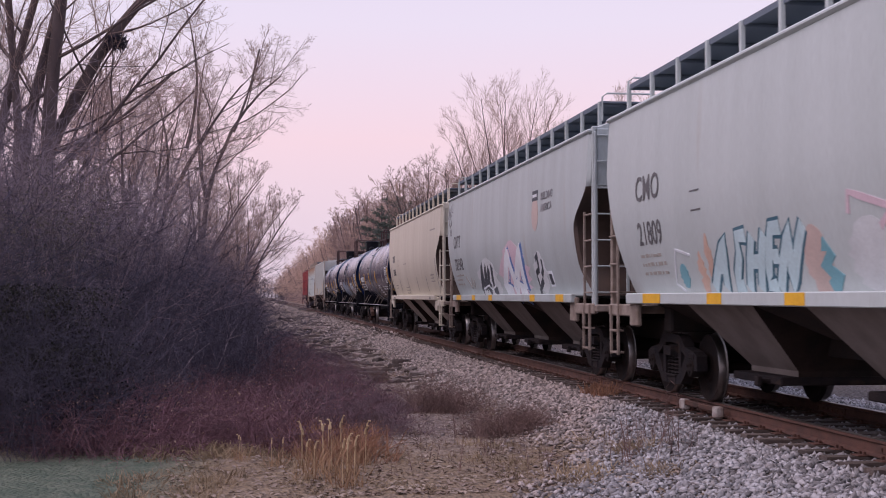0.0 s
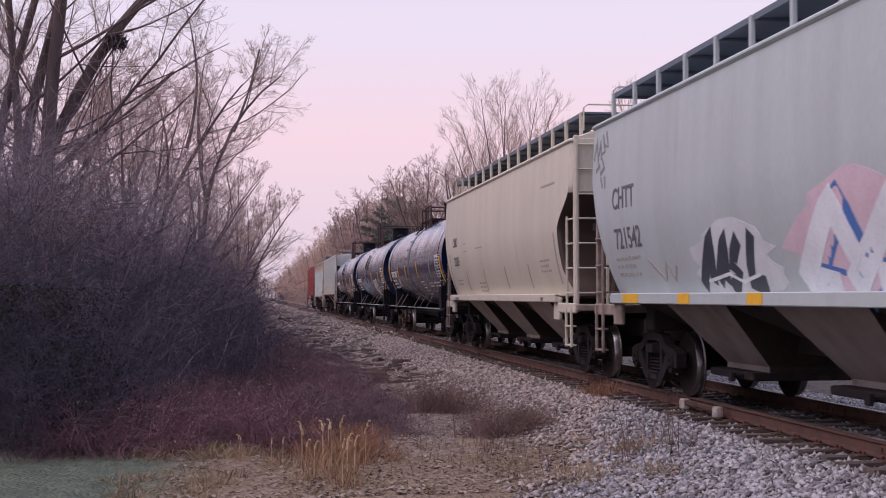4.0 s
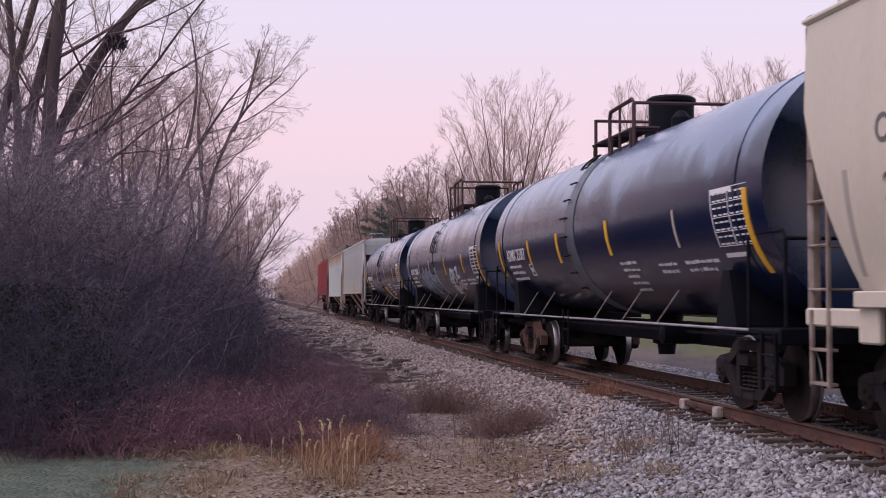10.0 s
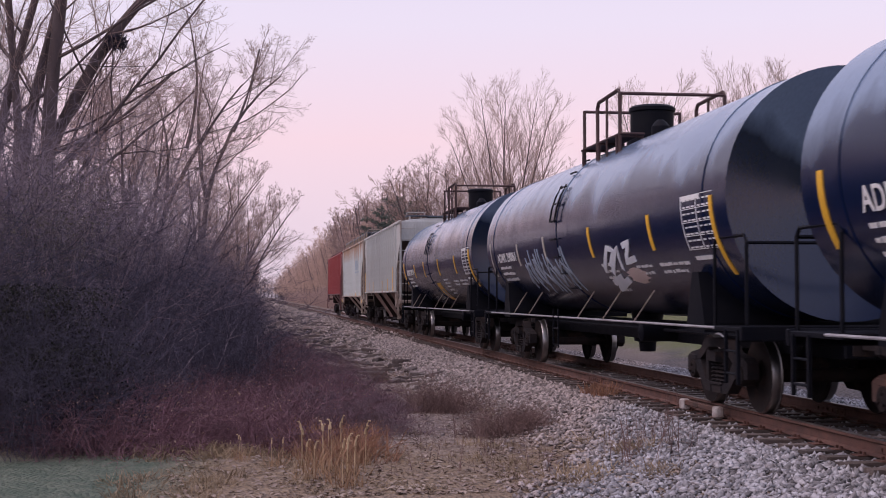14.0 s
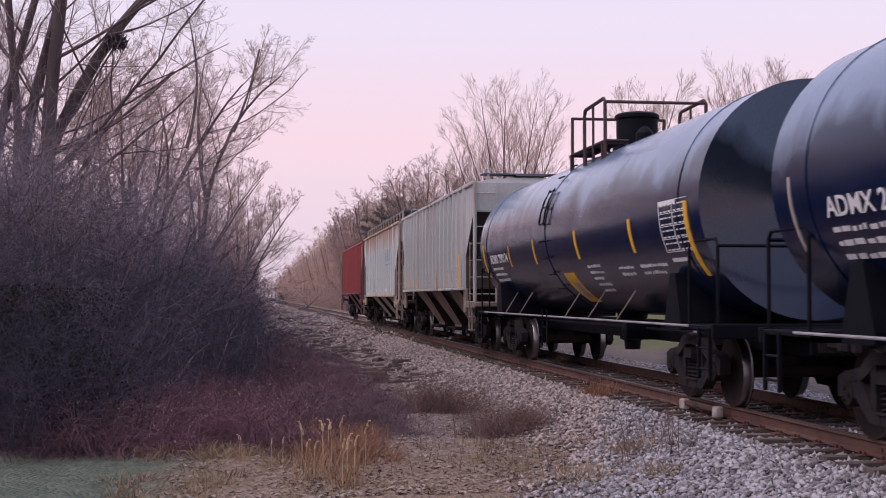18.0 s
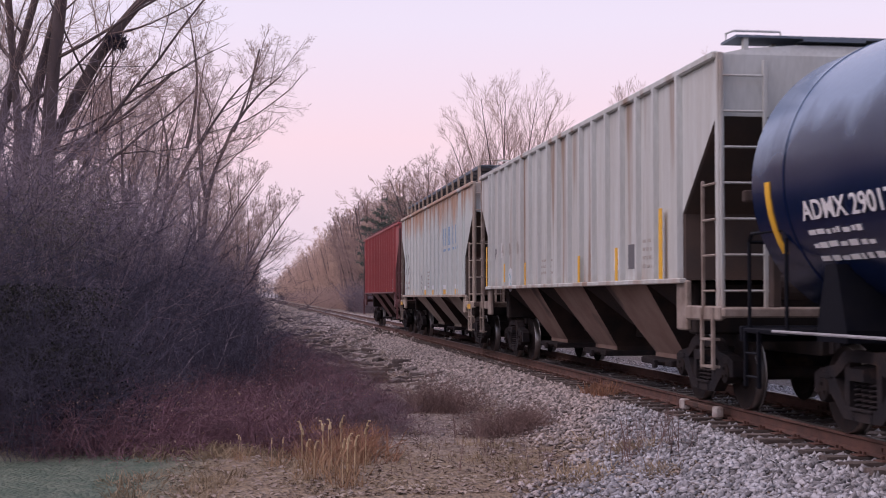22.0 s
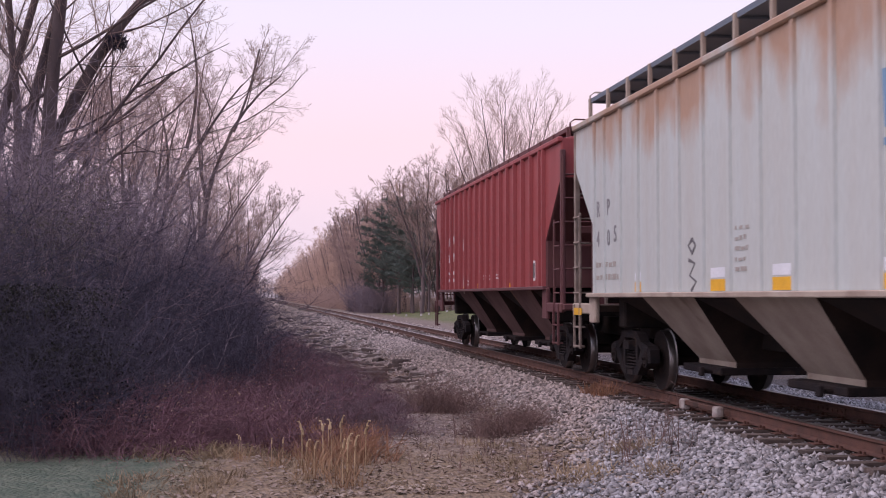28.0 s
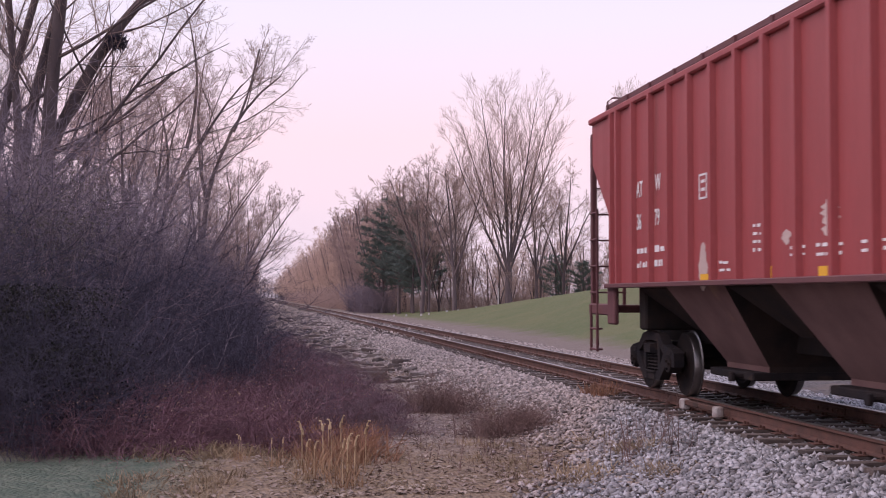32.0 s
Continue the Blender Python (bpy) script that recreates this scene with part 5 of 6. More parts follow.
def put(tree, x, y, turn=0.0, size=1.0):
    tree.matrix_basis = pose(x, y, ground_z(x, y) - 0.05, 0, 0, turn) @ Matrix.Scale(size, 4)
    return tree


def copy_at(tree, x, y, turn=0.0, size=1.0):
    c = copy_thing(tree, pose(x, y, ground_z(x, y) - 0.05, 0, 0, turn))
    c.scale = (size, size, size)
    return c


def limbs(seed, stems, shares=(0.40, 0.42, 0.45, 0.55), counts=(11, 8, 6, 4), twig=0.006, spread=(0.5, 1.15), lift=0.08, bare=0.36, wander=0.07, thin=0.0095, stout=0.12):
    """A bare tree from its main stems (x, z of the foot, lean along x at the foot and at the top, lean along y, length, radius, bend), with side shoots off side shoots."""
    rnd = random.Random(seed)
    out = []

    def curve(p, d0, d1, length, n, shake, bend=1.0):
        pts = [p.copy()]
        for i in range(n):
            t = ((i + 0.5) / n) ** bend
            d = (d0.lerp(d1, t) + Vector((rnd.gauss(0, 1), rnd.gauss(0, 1), rnd.gauss(0, 0.6))) * shake).normalized()
            pts.append(pts[-1] + d * (length / n))
        return pts

    def shoots(pts, length, r0, r1, level):
        tag = 0 if r0 > 0.09 else 1 if r0 > 0.045 else 2 if r0 > 0.02 else 3 if level < 4 else 4
        out.append((tag, pts, r0, r1))
        if level >= len(counts):
            return
        low, n = (bare, 0.22, 0.15, 0.1)[level], len(pts) - 1
        for k in range(counts[level]):
            t = low + (1 - low) * (k + rnd.random()) / counts[level]
            i = min(n - 1, int(t * n))
            b, d = pts[i].lerp(pts[i + 1], t * n - i), (pts[i + 1] - pts[i]).normalized()
            side = d.cross(Vector((rnd.uniform(-1, 1), rnd.uniform(-1, 1), rnd.uniform(-1, 1)))).normalized()
            a = rnd.uniform(*spread)
            c0 = d * math.cos(a) + side * math.sin(a)
            c1 = (c0 + Vector((0, 0, lift * 3)) + d * 0.15).normalized()
            ln = length * shares[level] * (1.2 - 0.7 * t) * rnd.uniform(0.65, 1.25)
            rr = max(twig * (1.0, 1.0, 0.85, 0.65)[level], min(0.6 * (r0 + (r1 - r0) * t), ln * thin))
            shoots(curve(b, c0, c1, ln, (6, 4, 2, 1)[level], wander * (1.0, 1.3, 1.6, 0)[level]), ln, rr, max(twig * 0.5, rr * 0.4), level + 1)

    for x, z, lean0, lean1, ly, length, r, bend in stems:
        shoots(curve(Vector((x, 0, z)), Vector((lean0, 0, 1)).normalized(), Vector((lean1, ly, 1)).normalized(), length, 12, wander * 0.35, bend), length, r, max(twig * 2, r * (stout if length > 5 else 0.8)), 0)
    return out


def build_left_trees():
    rnd = random.Random(11)
    grp = "trees along the thicket"
    big = bare_tree("bare_tree", "tall bare tree with several dark spreading stems", limbs(21, ((-0.15, -0.3, -0.15, 1.2, 0.1, 14.0, 0.25, 1.0), (0.05, -0.3, 0.02, 0.2, -0.1, 15.0, 0.27, 1.0), (-0.9, -0.3, 0.02, 0.32, 0.1, 15.0, 0.21, 1.0), (-0.3, -0.3, -0.02, -0.05, -0.2, 13.0, 0.17, 1.0), (-1.9, -0.3, 0.05, 0.35, 0.0, 14.0, 0.18, 1.0), (-0.9, -0.3, -0.05, -0.35, 0.1, 13.0, 0.18, 1.0)), twig=0.0045, bare=0.3, stout=0.42), M_TWIG, grp)
    put(big, -6.0, 38)
    lean_a = bare_tree("bare_tree", "leaning bare tree with a fanning crown", limbs(22, ((0.0, -0.3, 0.1, 0.75, 0.1, 12.5, 0.18, 1.0), (2.15, 8.3, 0.3, -0.3, -0.1, 6.0, 0.09, 1.0), (1.3, 6.2, 0.1, -0.5, 0.1, 6.0, 0.07, 1.0)), twig=0.0055, bare=0.42, stout=0.2), M_TWIG, grp)
    put(lean_a, -5.2, 58)
    lean_b = bare_tree("bare_tree", "slim bare tree leaning over the track bed", limbs(26, ((0.0, -0.3, -0.05, 1.35, 0.0, 13.2, 0.17, 2.0), (0.15, 6.2, -0.25, 0.2, 0.2, 6.5, 0.09, 1.0), (1.3, 9.3, 0.4, 0.2, 0.2, 4.0, 0.06, 1.0)), twig=0.0055, bare=0.45, stout=0.2), M_TWIG, grp)
    put(lean_b, -2.4, 60)
    low = bare_tree("bare_tree", "small bare tree leaning towards the track", limbs(24, ((0.0, -0.3, 0.25, 0.75, -0.1, 10.0, 0.12, 1.0), (0.9, 3.4, 0.1, -0.1, 0.1, 5.5, 0.07, 1.0)), twig=0.006, bare=0.35), M_TWIG, grp)
    put(low, -4.2, 75)
    crook = bare_tree("bare_tree", "crooked bare tree with fine twigs", limbs(27, ((0.0, -0.3, 0.1, -0.15, 0.1, 9.5, 0.11, 1.0), (0.3, 3.5, 0.5, 0.15, -0.1, 6.0, 0.07, 1.0)), twig=0.0055, bare=0.35, wander=0.14), M_TWIG, grp)
    put(crook, -5.0, 50)
    for tree, x, y, turn, size in ((low, -1.6, 88, 0, 0.95), (crook, -4.2, 46, 140, 1.0), (crook, -6.3, 44, 60, 1.1), (crook, -3.9, 53, 200, 1.05), (low, -6.6, 52, 60, 1.1), (crook, -5.7, 64, 20, 1.2), (lean_a, -8.8, 56, 150, 0.95), (crook, -3.0, 70, 80, 1.1), (low, -4.6, 82, 20, 1.1), (crook, -2.6, 96, 150, 1.1), (low, -2.6, 104, 10, 1.05), (crook, -1.6, 112, 30, 1.15), (low, -3.0, 122, 350, 1.1), (crook, -5.0, 92, 250, 1.2), (lean_a, -9.4, 72, 60, 0.9)):
        copy_at(tree, x, y, turn, size)
    slim = [bare_tree("bare_tree", "slim bare tree in the distant tree line", limbs(30 + k, ((0.0, -0.3, 0.0, 0.3, 0.1, 11.0, 0.14, 1.0), (0.2, 1.0, -0.2, -0.1, -0.2, 9.0, 0.1, 1.0), (0.0, 1.0, 0.3, 0.5, 0.1, 8.0, 0.09, 1.0)), counts=(8, 6, 4, 2), twig=0.017, bare=0.2), M_TWIG, grp) for k in range(2)]
    y, n = 132.0, 0
    while y < 700:
        for row in range(2):
            x = -1.9 - rnd.random() * 1.2 - row * 3 - (y - 140) * 0.002
            if n < 2:
                put(slim[n], x, y, rnd.uniform(0, 360), 1.0)
            else:
                copy_at(slim[n % 2], x, y + row * 3, rnd.uniform(0, 360), rnd.uniform(0.8, 1.0))
            n += 1
        y += 7 + (y - 132) * 0.04
    # nest in the leaning limb
    rndn = random.Random(9)
    br = []
    for k in range(320):
        a = rndn.uniform(0, 6.283)
        p = Vector((math.cos(a) * 0.22, math.sin(a) * 0.22, rndn.uniform(-0.18, 0.2)))
        d = Vector((rndn.gauss(0, 1), rndn.gauss(0, 1), rndn.gauss(0, 0.6))).normalized() * 0.2
        br.append((4, [p - d, p + d], 0.013, 0.009))
    v, f = sticks(br)
    nest = new("nest", big_mesh("nest", v, f, [M_SHRUB]))
    nest.location, nest.scale = NEST, (0.8, 0.8, 0.8)
    tagged(nest, "dark twig nest lodged high in a bare tree", "nest")


def shrub_branches(seed, height, width, stems, twigs=8, sag=0.12, thick=1.0, wander=0.22, lean=0.3, reach=0.5):
    """Upright wavering stems with a haze of short twigs."""
    rnd = random.Random(seed)
    out = []
    for k in range(stems):
        a, r = rnd.uniform(0, 6.283), width * 0.5 * math.sqrt(rnd.random())
        p = Vector((r * math.cos(a), r * math.sin(a), -0.1))
        d = Vector((rnd.uniform(-lean, lean) + 0.15 * math.cos(a), rnd.uniform(-lean, lean) + 0.15 * math.sin(a), 1)).normalized()
        h = height * rnd.uniform(0.45, 1.1)
        pts = [p]
        for i in range(4):
            d = (d + Vector((rnd.uniform(-1, 1), rnd.uniform(-1, 1), rnd.uniform(-0.5, 0.3))) * wander - Vector((0, 0, sag * i))).normalized()
            pts.append(pts[-1] + d * h / 4)
        out.append((3, pts, rnd.uniform(0.005, 0.011) * thick, 0.003 * thick))
        for j in range(twigs):
            t = (0.08 + 0.92 * rnd.random()) * 3.99
            i = int(t)
            b = pts[i].lerp(pts[i + 1], t - i)
            dd = Vector((rnd.gauss(0, 1), rnd.gauss(0, 1), rnd.gauss(0.35, 0.7))).normalized()
            out.append((4, [b, b + dd * reach * rnd.uniform(0.4, 1.2)], 0.0045 * thick, 0.0022 * thick))
    return out


def shrub(seed, label, group, mat, *args, **kw):
    ob = empty("shrub", label, "shrub", group)
    br = shrub_branches(seed, *args, **kw)
    for name, level in (("stemwork", 3), ("twigwork", 4)):
        v, f = sticks([b for b in br if b[0] == level])
        tagged(part(name, big_mesh(name, v, f, [mat]), None, ob), kind="stuff")
    return ob


def dead_leaves(ob, seed, count, spread, height, mat, size=0.03):
    """Withered leaves still clinging to the stems."""
    rnd = random.Random(seed)
    verts, faces = [], []
    for k in range(count):
        c = Vector((rnd.gauss(0, spread), rnd.gauss(0, spread), rnd.uniform(0.15, height)))
        a = Vector((rnd.gauss(0, 1), rnd.gauss(0, 1), rnd.gauss(0, 1))).normalized() * size * rnd.uniform(0.6, 1.4)
        b = a.cross(Vector((rnd.gauss(0, 1), rnd.gauss(0, 1), rnd.gauss(0, 1)))).normalized() * size * 0.55
        n = len(verts)
        verts += [tuple(c - a), tuple(c + b), tuple(c + a), tuple(c - b)]
        faces.append((n, n + 1, n + 2, n + 3))
    tagged(part("leaf", big_mesh("leaf", verts, faces, [mat]), None, ob, "clinging withered leaf scraps"), kind="stuff")


def merged(name, label, mat, sets, spots, rnd):
    """Far shrubs that nobody could count, as one mesh."""
    verts, faces = [], []
    prepared = []
    for br in sets:
        v, f = sticks(br)
        prepared.append((np.array(v), f))
    for x, y, size in spots:
        v, f = prepared[rnd.randrange(len(prepared))]
        a = rnd.uniform(0, 6.283)
        c, s = math.cos(a) * size, math.sin(a) * size
        w = np.stack([v[:, 0] * c - v[:, 1] * s + x, v[:, 0] * s + v[:, 1] * c + y, v[:, 2] * size + ground_z(x, y) - 0.05], 1)
        n = len(verts)
        verts.extend(w.tolist())
        faces.extend([tuple(i + n for i in q) for q in f])
    return tagged(new(name, big_mesh(name, verts, faces, [mat])), label, "undergrowth", kind="stuff")


def scatter(kinds, spots, rnd):
    used = set()
    for x, y, size in spots:
        k = rnd.randrange(len(kinds))
        if k not in used:
            used.add(k)
            put(kinds[k], x, y, rnd.uniform(0, 360), size)
        else:
            copy_at(kinds[k], x, y, rnd.uniform(0, 360), size)


def build_thicket():
    rnd = random.Random(3)
    grp = "thicket beside the track"
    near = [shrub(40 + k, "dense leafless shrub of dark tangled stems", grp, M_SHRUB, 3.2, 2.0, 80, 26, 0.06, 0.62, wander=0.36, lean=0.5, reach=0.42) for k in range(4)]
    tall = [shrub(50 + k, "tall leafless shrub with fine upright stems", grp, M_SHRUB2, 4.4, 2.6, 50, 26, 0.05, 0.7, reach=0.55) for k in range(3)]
    wide = [shrub_branches(56 + k, 3.2, 2.4, 46, 20, 0.06, 1.0, wander=0.3, reach=0.5) for k in range(3)]
    spots, high, far = [], [], []
    y = 18.6
    while y < 47:
        edge = -0.75 + 0.35 * math.sin(y * 0.5) - 1.5 * smooth((24 - y) / 5)
        for row in range(5):
            spots.append((edge - row * 1.2 + rnd.uniform(-0.3, 0.3), y + rnd.uniform(-0.5, 0.5), (0.75, 1.0, 1.2, 1.35, 1.45)[row] * rnd.uniform(0.85, 1.15)))
        y += 2.1 + (y - 18) * 0.03
    spots += [(-2.0 - 0.75 * k + rnd.uniform(-0.2, 0.2), 17.5 + rnd.uniform(-0.4, 0.3), rnd.uniform(0.55, 0.8)) for k in range(6)]
    y = 23.0
    while y < 62:
        for row in range(2):
            high.append((-3.6 - row * 2.2 + rnd.uniform(-0.6, 0.6), y + rnd.uniform(-1, 1), rnd.uniform(0.9, 1.15)))
        y += 2.8
    y = 48.0
    while y < 230:
        for row in range(3):
            far.append((-1.0 - row * 1.6 + rnd.uniform(-0.4, 0.4), y + rnd.uniform(-1, 1), (0.7, 1.05, 1.3)[row] * rnd.uniform(0.85, 1.15)))
        y += 2.0 + (y - 48) * 0.045
    scatter(near, spots, rnd)
    haze = [shrub_branches(160 + k, 5.0, 3.0, 60, 26, 0.05, 0.85, wander=0.27, lean=0.3, reach=0.55) for k in range(3)]
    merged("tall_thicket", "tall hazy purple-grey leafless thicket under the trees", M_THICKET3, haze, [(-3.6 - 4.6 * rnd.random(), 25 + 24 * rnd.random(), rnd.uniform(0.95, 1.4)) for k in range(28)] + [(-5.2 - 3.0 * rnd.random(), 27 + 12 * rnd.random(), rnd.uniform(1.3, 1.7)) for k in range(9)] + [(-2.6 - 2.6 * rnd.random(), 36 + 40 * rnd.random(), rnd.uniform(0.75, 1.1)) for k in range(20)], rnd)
    cane = [shrub(170 + k, "few pale arching canes among dark stems", grp, M_CANE, 2.6, 1.0, 4, 5, 0.1, 0.6, wander=0.3, reach=0.4) for k in range(2)]
    scatter(cane, [(-2.2, 20.2, 1.1), (-2.6, 21.0, 1.2), (-1.4, 22.8, 1.0), (-0.6, 24.0, 0.9), (-3.0, 19.6, 1.0), (-1.0, 19.6, 0.6), (-0.9, 26.5, 0.9), (-1.8, 18.4, 0.7), (-0.6, 18.2, 0.5)], rnd)
    vine = empty("vine", "olive vine leaves hanging over dark shrubs", "vine", grp)
    dead_leaves(vine, 175, 1700, 0.48, 1.8, M_VINE, 0.018)
    vine.matrix_basis = pose(-3.35, 21.6, 0.9)
    copy_thing(vine, pose(-3.0, 22.6, 1.9))
    copy_thing(vine, pose(-3.9, 23.2, 1.4))
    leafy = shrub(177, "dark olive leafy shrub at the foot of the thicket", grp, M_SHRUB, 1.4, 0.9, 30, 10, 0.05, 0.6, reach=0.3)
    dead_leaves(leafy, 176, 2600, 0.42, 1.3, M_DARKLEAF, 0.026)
    leafy.matrix_basis = pose(-3.05, 17.9, -0.5)
    for x, y, z, turn in ((-2.35, 18.2, -0.5, 80), (-3.3, 18.6, 0.3, 140), (-2.7, 19.2, 0.25, 30), (-3.8, 18.3, -0.4, 200)):
        copy_thing(leafy, pose(x, y, z, 0, 0, turn))
    scatter(tall, high, rnd)
    merged("far_thicket", "long leafless thicket running beside the distant track", M_SHRUB2, wide, far, rnd)
    low = [shrub(90 + k, "low arching reddish bramble patch", "brambles before the thicket", M_BRAMBLE, 1.35, 1.4, 60, 10, 0.30, 0.62, lean=0.9, reach=0.28) for k in range(3)]
    for k, ob in enumerate(low):
        dead_leaves(ob, 95 + k, 34, 0.42, 0.75, M_DEADLEAF, 0.019)
    spots = []
    for k in range(66):
        y = 16.7 + 10.5 * rnd.random() ** 1.3
        x = -2.4 + 3.5 * rnd.random() + (y - 18) * 0.04
        spots.append((x, y, rnd.uniform(0.75, 1.1)))
    for k in range(40):
        y = 26 + 30 * rnd.random()
        spots.append((0.0 + 1.3 * rnd.random() - (y - 26) * 0.005, y, rnd.uniform(0.6, 0.95)))
    for k in range(34):
        spots.append((0.9 + 1.2 * rnd.random(), 19.5 + 19 * rnd.random(), rnd.uniform(0.42, 0.7)))
    scatter(low, spots, rnd)
    fuzz = [shrub_branches(180 + k, 0.75, 1.3, 70, 9, 0.16, 0.5, lean=0.6, reach=0.2) for k in range(3)]
    spots = [(0.5 + 1.6 * rnd.random(), 18.6 + 22 * rnd.random() ** 1.2, rnd.uniform(0.6, 1.05)) for k in range(90)]
    spots += [(0.4 + 1.2 * rnd.random(), 38 + 30 * rnd.random(), rnd.uniform(0.5, 0.9)) for k in range(30)]
    merged("dry_weeds", "soft low haze of purple-brown dry weeds", M_WEED, fuzz, spots, rnd)


def build_right_trees():
    rnd = random.Random(17)
    grp = "trees on the lawn"
    fan = ((-0.05, -0.5, -0.42, 13.5), (0.05, -0.3, -0.3, 15.0), (-0.05, -0.17, -0.16, 16.0), (0.0, 0.0, -0.02, 16.5), (0.05, 0.14, 0.12, 16.5), (-0.05, 0.26, 0.24, 15.5), (0.0, 0.42, 0.36, 14.0), (0.05, -0.1, 0.05, 15.5), (0.0, 0.08, -0.05, 15.0))
    lawn = [bare_tree("bare_tree", "large bare shade tree with a broad upright crown", limbs(61, [(0.0, -0.3, 0.0, 0.0, 0.0, 4.0, 0.36, 1.0)] + [(a, 2.6 + 0.25 * (k % 4), l0, l1, (-0.35, 0.3, -0.1, 0.4, -0.3)[k % 5], ln, 0.12, 1.0) for k, (a, l0, l1, ln) in enumerate(fan)], shares=(0.31, 0.50, 0.72, 0.75), counts=(22, 7, 3, 1), twig=0.010, spread=(0.32, 0.66), lift=0.10, bare=0.14, wander=0.05), M_TWIG_LAWN, grp, 2),
            bare_tree("bare_tree", "bare lawn tree with crooked dark limbs", limbs(62, ((0.0, -0.3, 0.0, 0.1, 0.0, 14.0, 0.21, 1.0), (0.1, 3.0, -0.4, -0.35, 0.2, 10.0, 0.12, 1.0), (0.1, 4.0, 0.45, 0.5, -0.2, 9.0, 0.11, 1.0), (0.0, 5.0, -0.1, 0.25, 0.4, 8.0, 0.09, 1.0)), counts=(12, 8, 6, 2), twig=0.012, bare=0.3, wander=0.13), M_TWIG_LAWN, grp),
            bare_tree("bare_tree", "bare tree with upswept fine branches", limbs(63, ((0.0, -0.3, 0.0, 0.05, 0.0, 15.0, 0.19, 1.0), (0.0, 2.4, -0.35, -0.3, 0.2, 12.0, 0.1, 1.0), (0.0, 2.8, 0.35, 0.3, -0.2, 12.0, 0.1, 1.0), (0.0, 3.2, -0.12, -0.15, -0.3, 13.0, 0.1, 1.0), (0.0, 3.4, 0.15, 0.12, 0.3, 12.5, 0.1, 1.0)), shares=(0.31, 0.50, 0.72, 0.75), counts=(22, 7, 3, 1), twig=0.010, spread=(0.32, 0.66), lift=0.10, bare=0.14, wander=0.05), M_TWIG_LAWN, grp)]
    put(lawn[0], 22.6, 120, 0, 1.0)
    put(lawn[1], 14.9, 122, 40)
    put(lawn[2], 35.2, 118, 90, 1.22)
    for k, x, y, t, s in ((1, 17.3, 118, 150, 0.95), (2, 18.6, 126, 60, 0.85), (1, 26.5, 126, 220, 0.9), (0, 44.0, 118, 120, 1.05), (2, 48.5, 118, 10, 1.3), (0, 52.0, 122, 240, 0.95), (1, 29.5, 128, 10, 0.95), (1, 39, 128, 30, 0.9), (2, 16.3, 128, 200, 0.8)):
        copy_at(lawn[k], x, y, t, s)
    far = [bare_tree("bare_tree", "tan bare tree of the far tree line and the added back row", limbs(71 + k, ((0.0, -0.3, 0.0, 0.05, 0.0, 13.5, 0.2, 1.0), (0.0, 0.8, -0.3, -0.22, 0.2, 11.5, 0.12, 1.0), (0.0, 0.8, 0.3, 0.22, -0.2, 11.5, 0.12, 1.0), (0.0, 0.8, 0.0, 0.05, 0.3, 11.0, 0.12, 1.0)), shares=(0.36, 0.44, 0.5, 0.6), counts=(10, 6, 4, 2), twig=0.02, bare=0.1, wander=0.1), (M_TWIG_FAR, M_TWIG_FAR, M_TWIG)[k], "far tree line", 1) for k in range(3)]
    y, n = 152.0, 0
    while y < 900:
        for row in range(2):
            x = 13.4 + rnd.uniform(-0.5, 0.8) + row * 3.2
            k, s = 2 if y < 200 and n > 2 else n % 2 if n > 2 else n, rnd.uniform(0.82, 1.06) * (1.02 if row == 0 else 1.16)
            if n < 3:
                put(far[k], x, y, rnd.uniform(0, 360), s)
            else:
                copy_at(far[k], x, y + row * 2, rnd.uniform(0, 360), s)
            n += 1
        y += 3.6 + (y - 152) * 0.035
    for k in range(34):
        copy_at(far[k % 3], 22 + k * 2.6 + rnd.uniform(-1, 1), 165 + rnd.uniform(-12, 25), rnd.uniform(0, 360), rnd.uniform(0.42, 0.6))
    for k in range(24):
        copy_at(far[2 - (k % 4) // 3], 17.5 + k * 1.25 + rnd.uniform(-0.6, 0.6), 148 + rnd.uniform(-5, 10), rnd.uniform(0, 360), rnd.uniform(0.5, 0.78))
    for k in range(14):
        copy_at(far[k % 3], -14 + k * 2.6, 930 + rnd.uniform(-20, 20), rnd.uniform(0, 360), rnd.uniform(0.9, 1.2))
    # Unseen row added behind the camera to darken what the tank heads reflect.
    for k in range(26):
        copy_at(far[k % 3], -62 + k * 5.0 + rnd.uniform(-1, 1), -58 + rnd.uniform(-8, 8), rnd.uniform(0, 360), rnd.uniform(0.7, 1.0))
    under = [shrub_branches(110 + k, 3.6, 3.0, 46, 14, 0.05, 2.6, wander=0.3, reach=0.7) for k in range(3)]
    spots = [(11.6 + rnd.uniform(-0.5, 1.2), 150 + 3.0 * k + 0.03 * k * k + rnd.uniform(-1, 1), rnd.uniform(0.6, 1.1)) for k in range(74)]
    spots += [(15 + 1.15 * k + rnd.uniform(-1, 1), 147 + rnd.uniform(-5, 12), rnd.uniform(0.7, 1.3)) for k in range(50)]
    merged("undergrowth", "leafless brown undergrowth behind the lawn", M_TWIG_LAWN, under, spots, rnd)
    dark = [(12.4 + rnd.uniform(-0.9, 1.6), 140 + 1.5 * k + rnd.uniform(-1, 1), rnd.uniform(0.7, 1.25)) for k in range(18)]
    merged("dark_undergrowth", "dusky purple-brown bushes at the end of the tree line", M_THICKET3, under, dark, rnd)


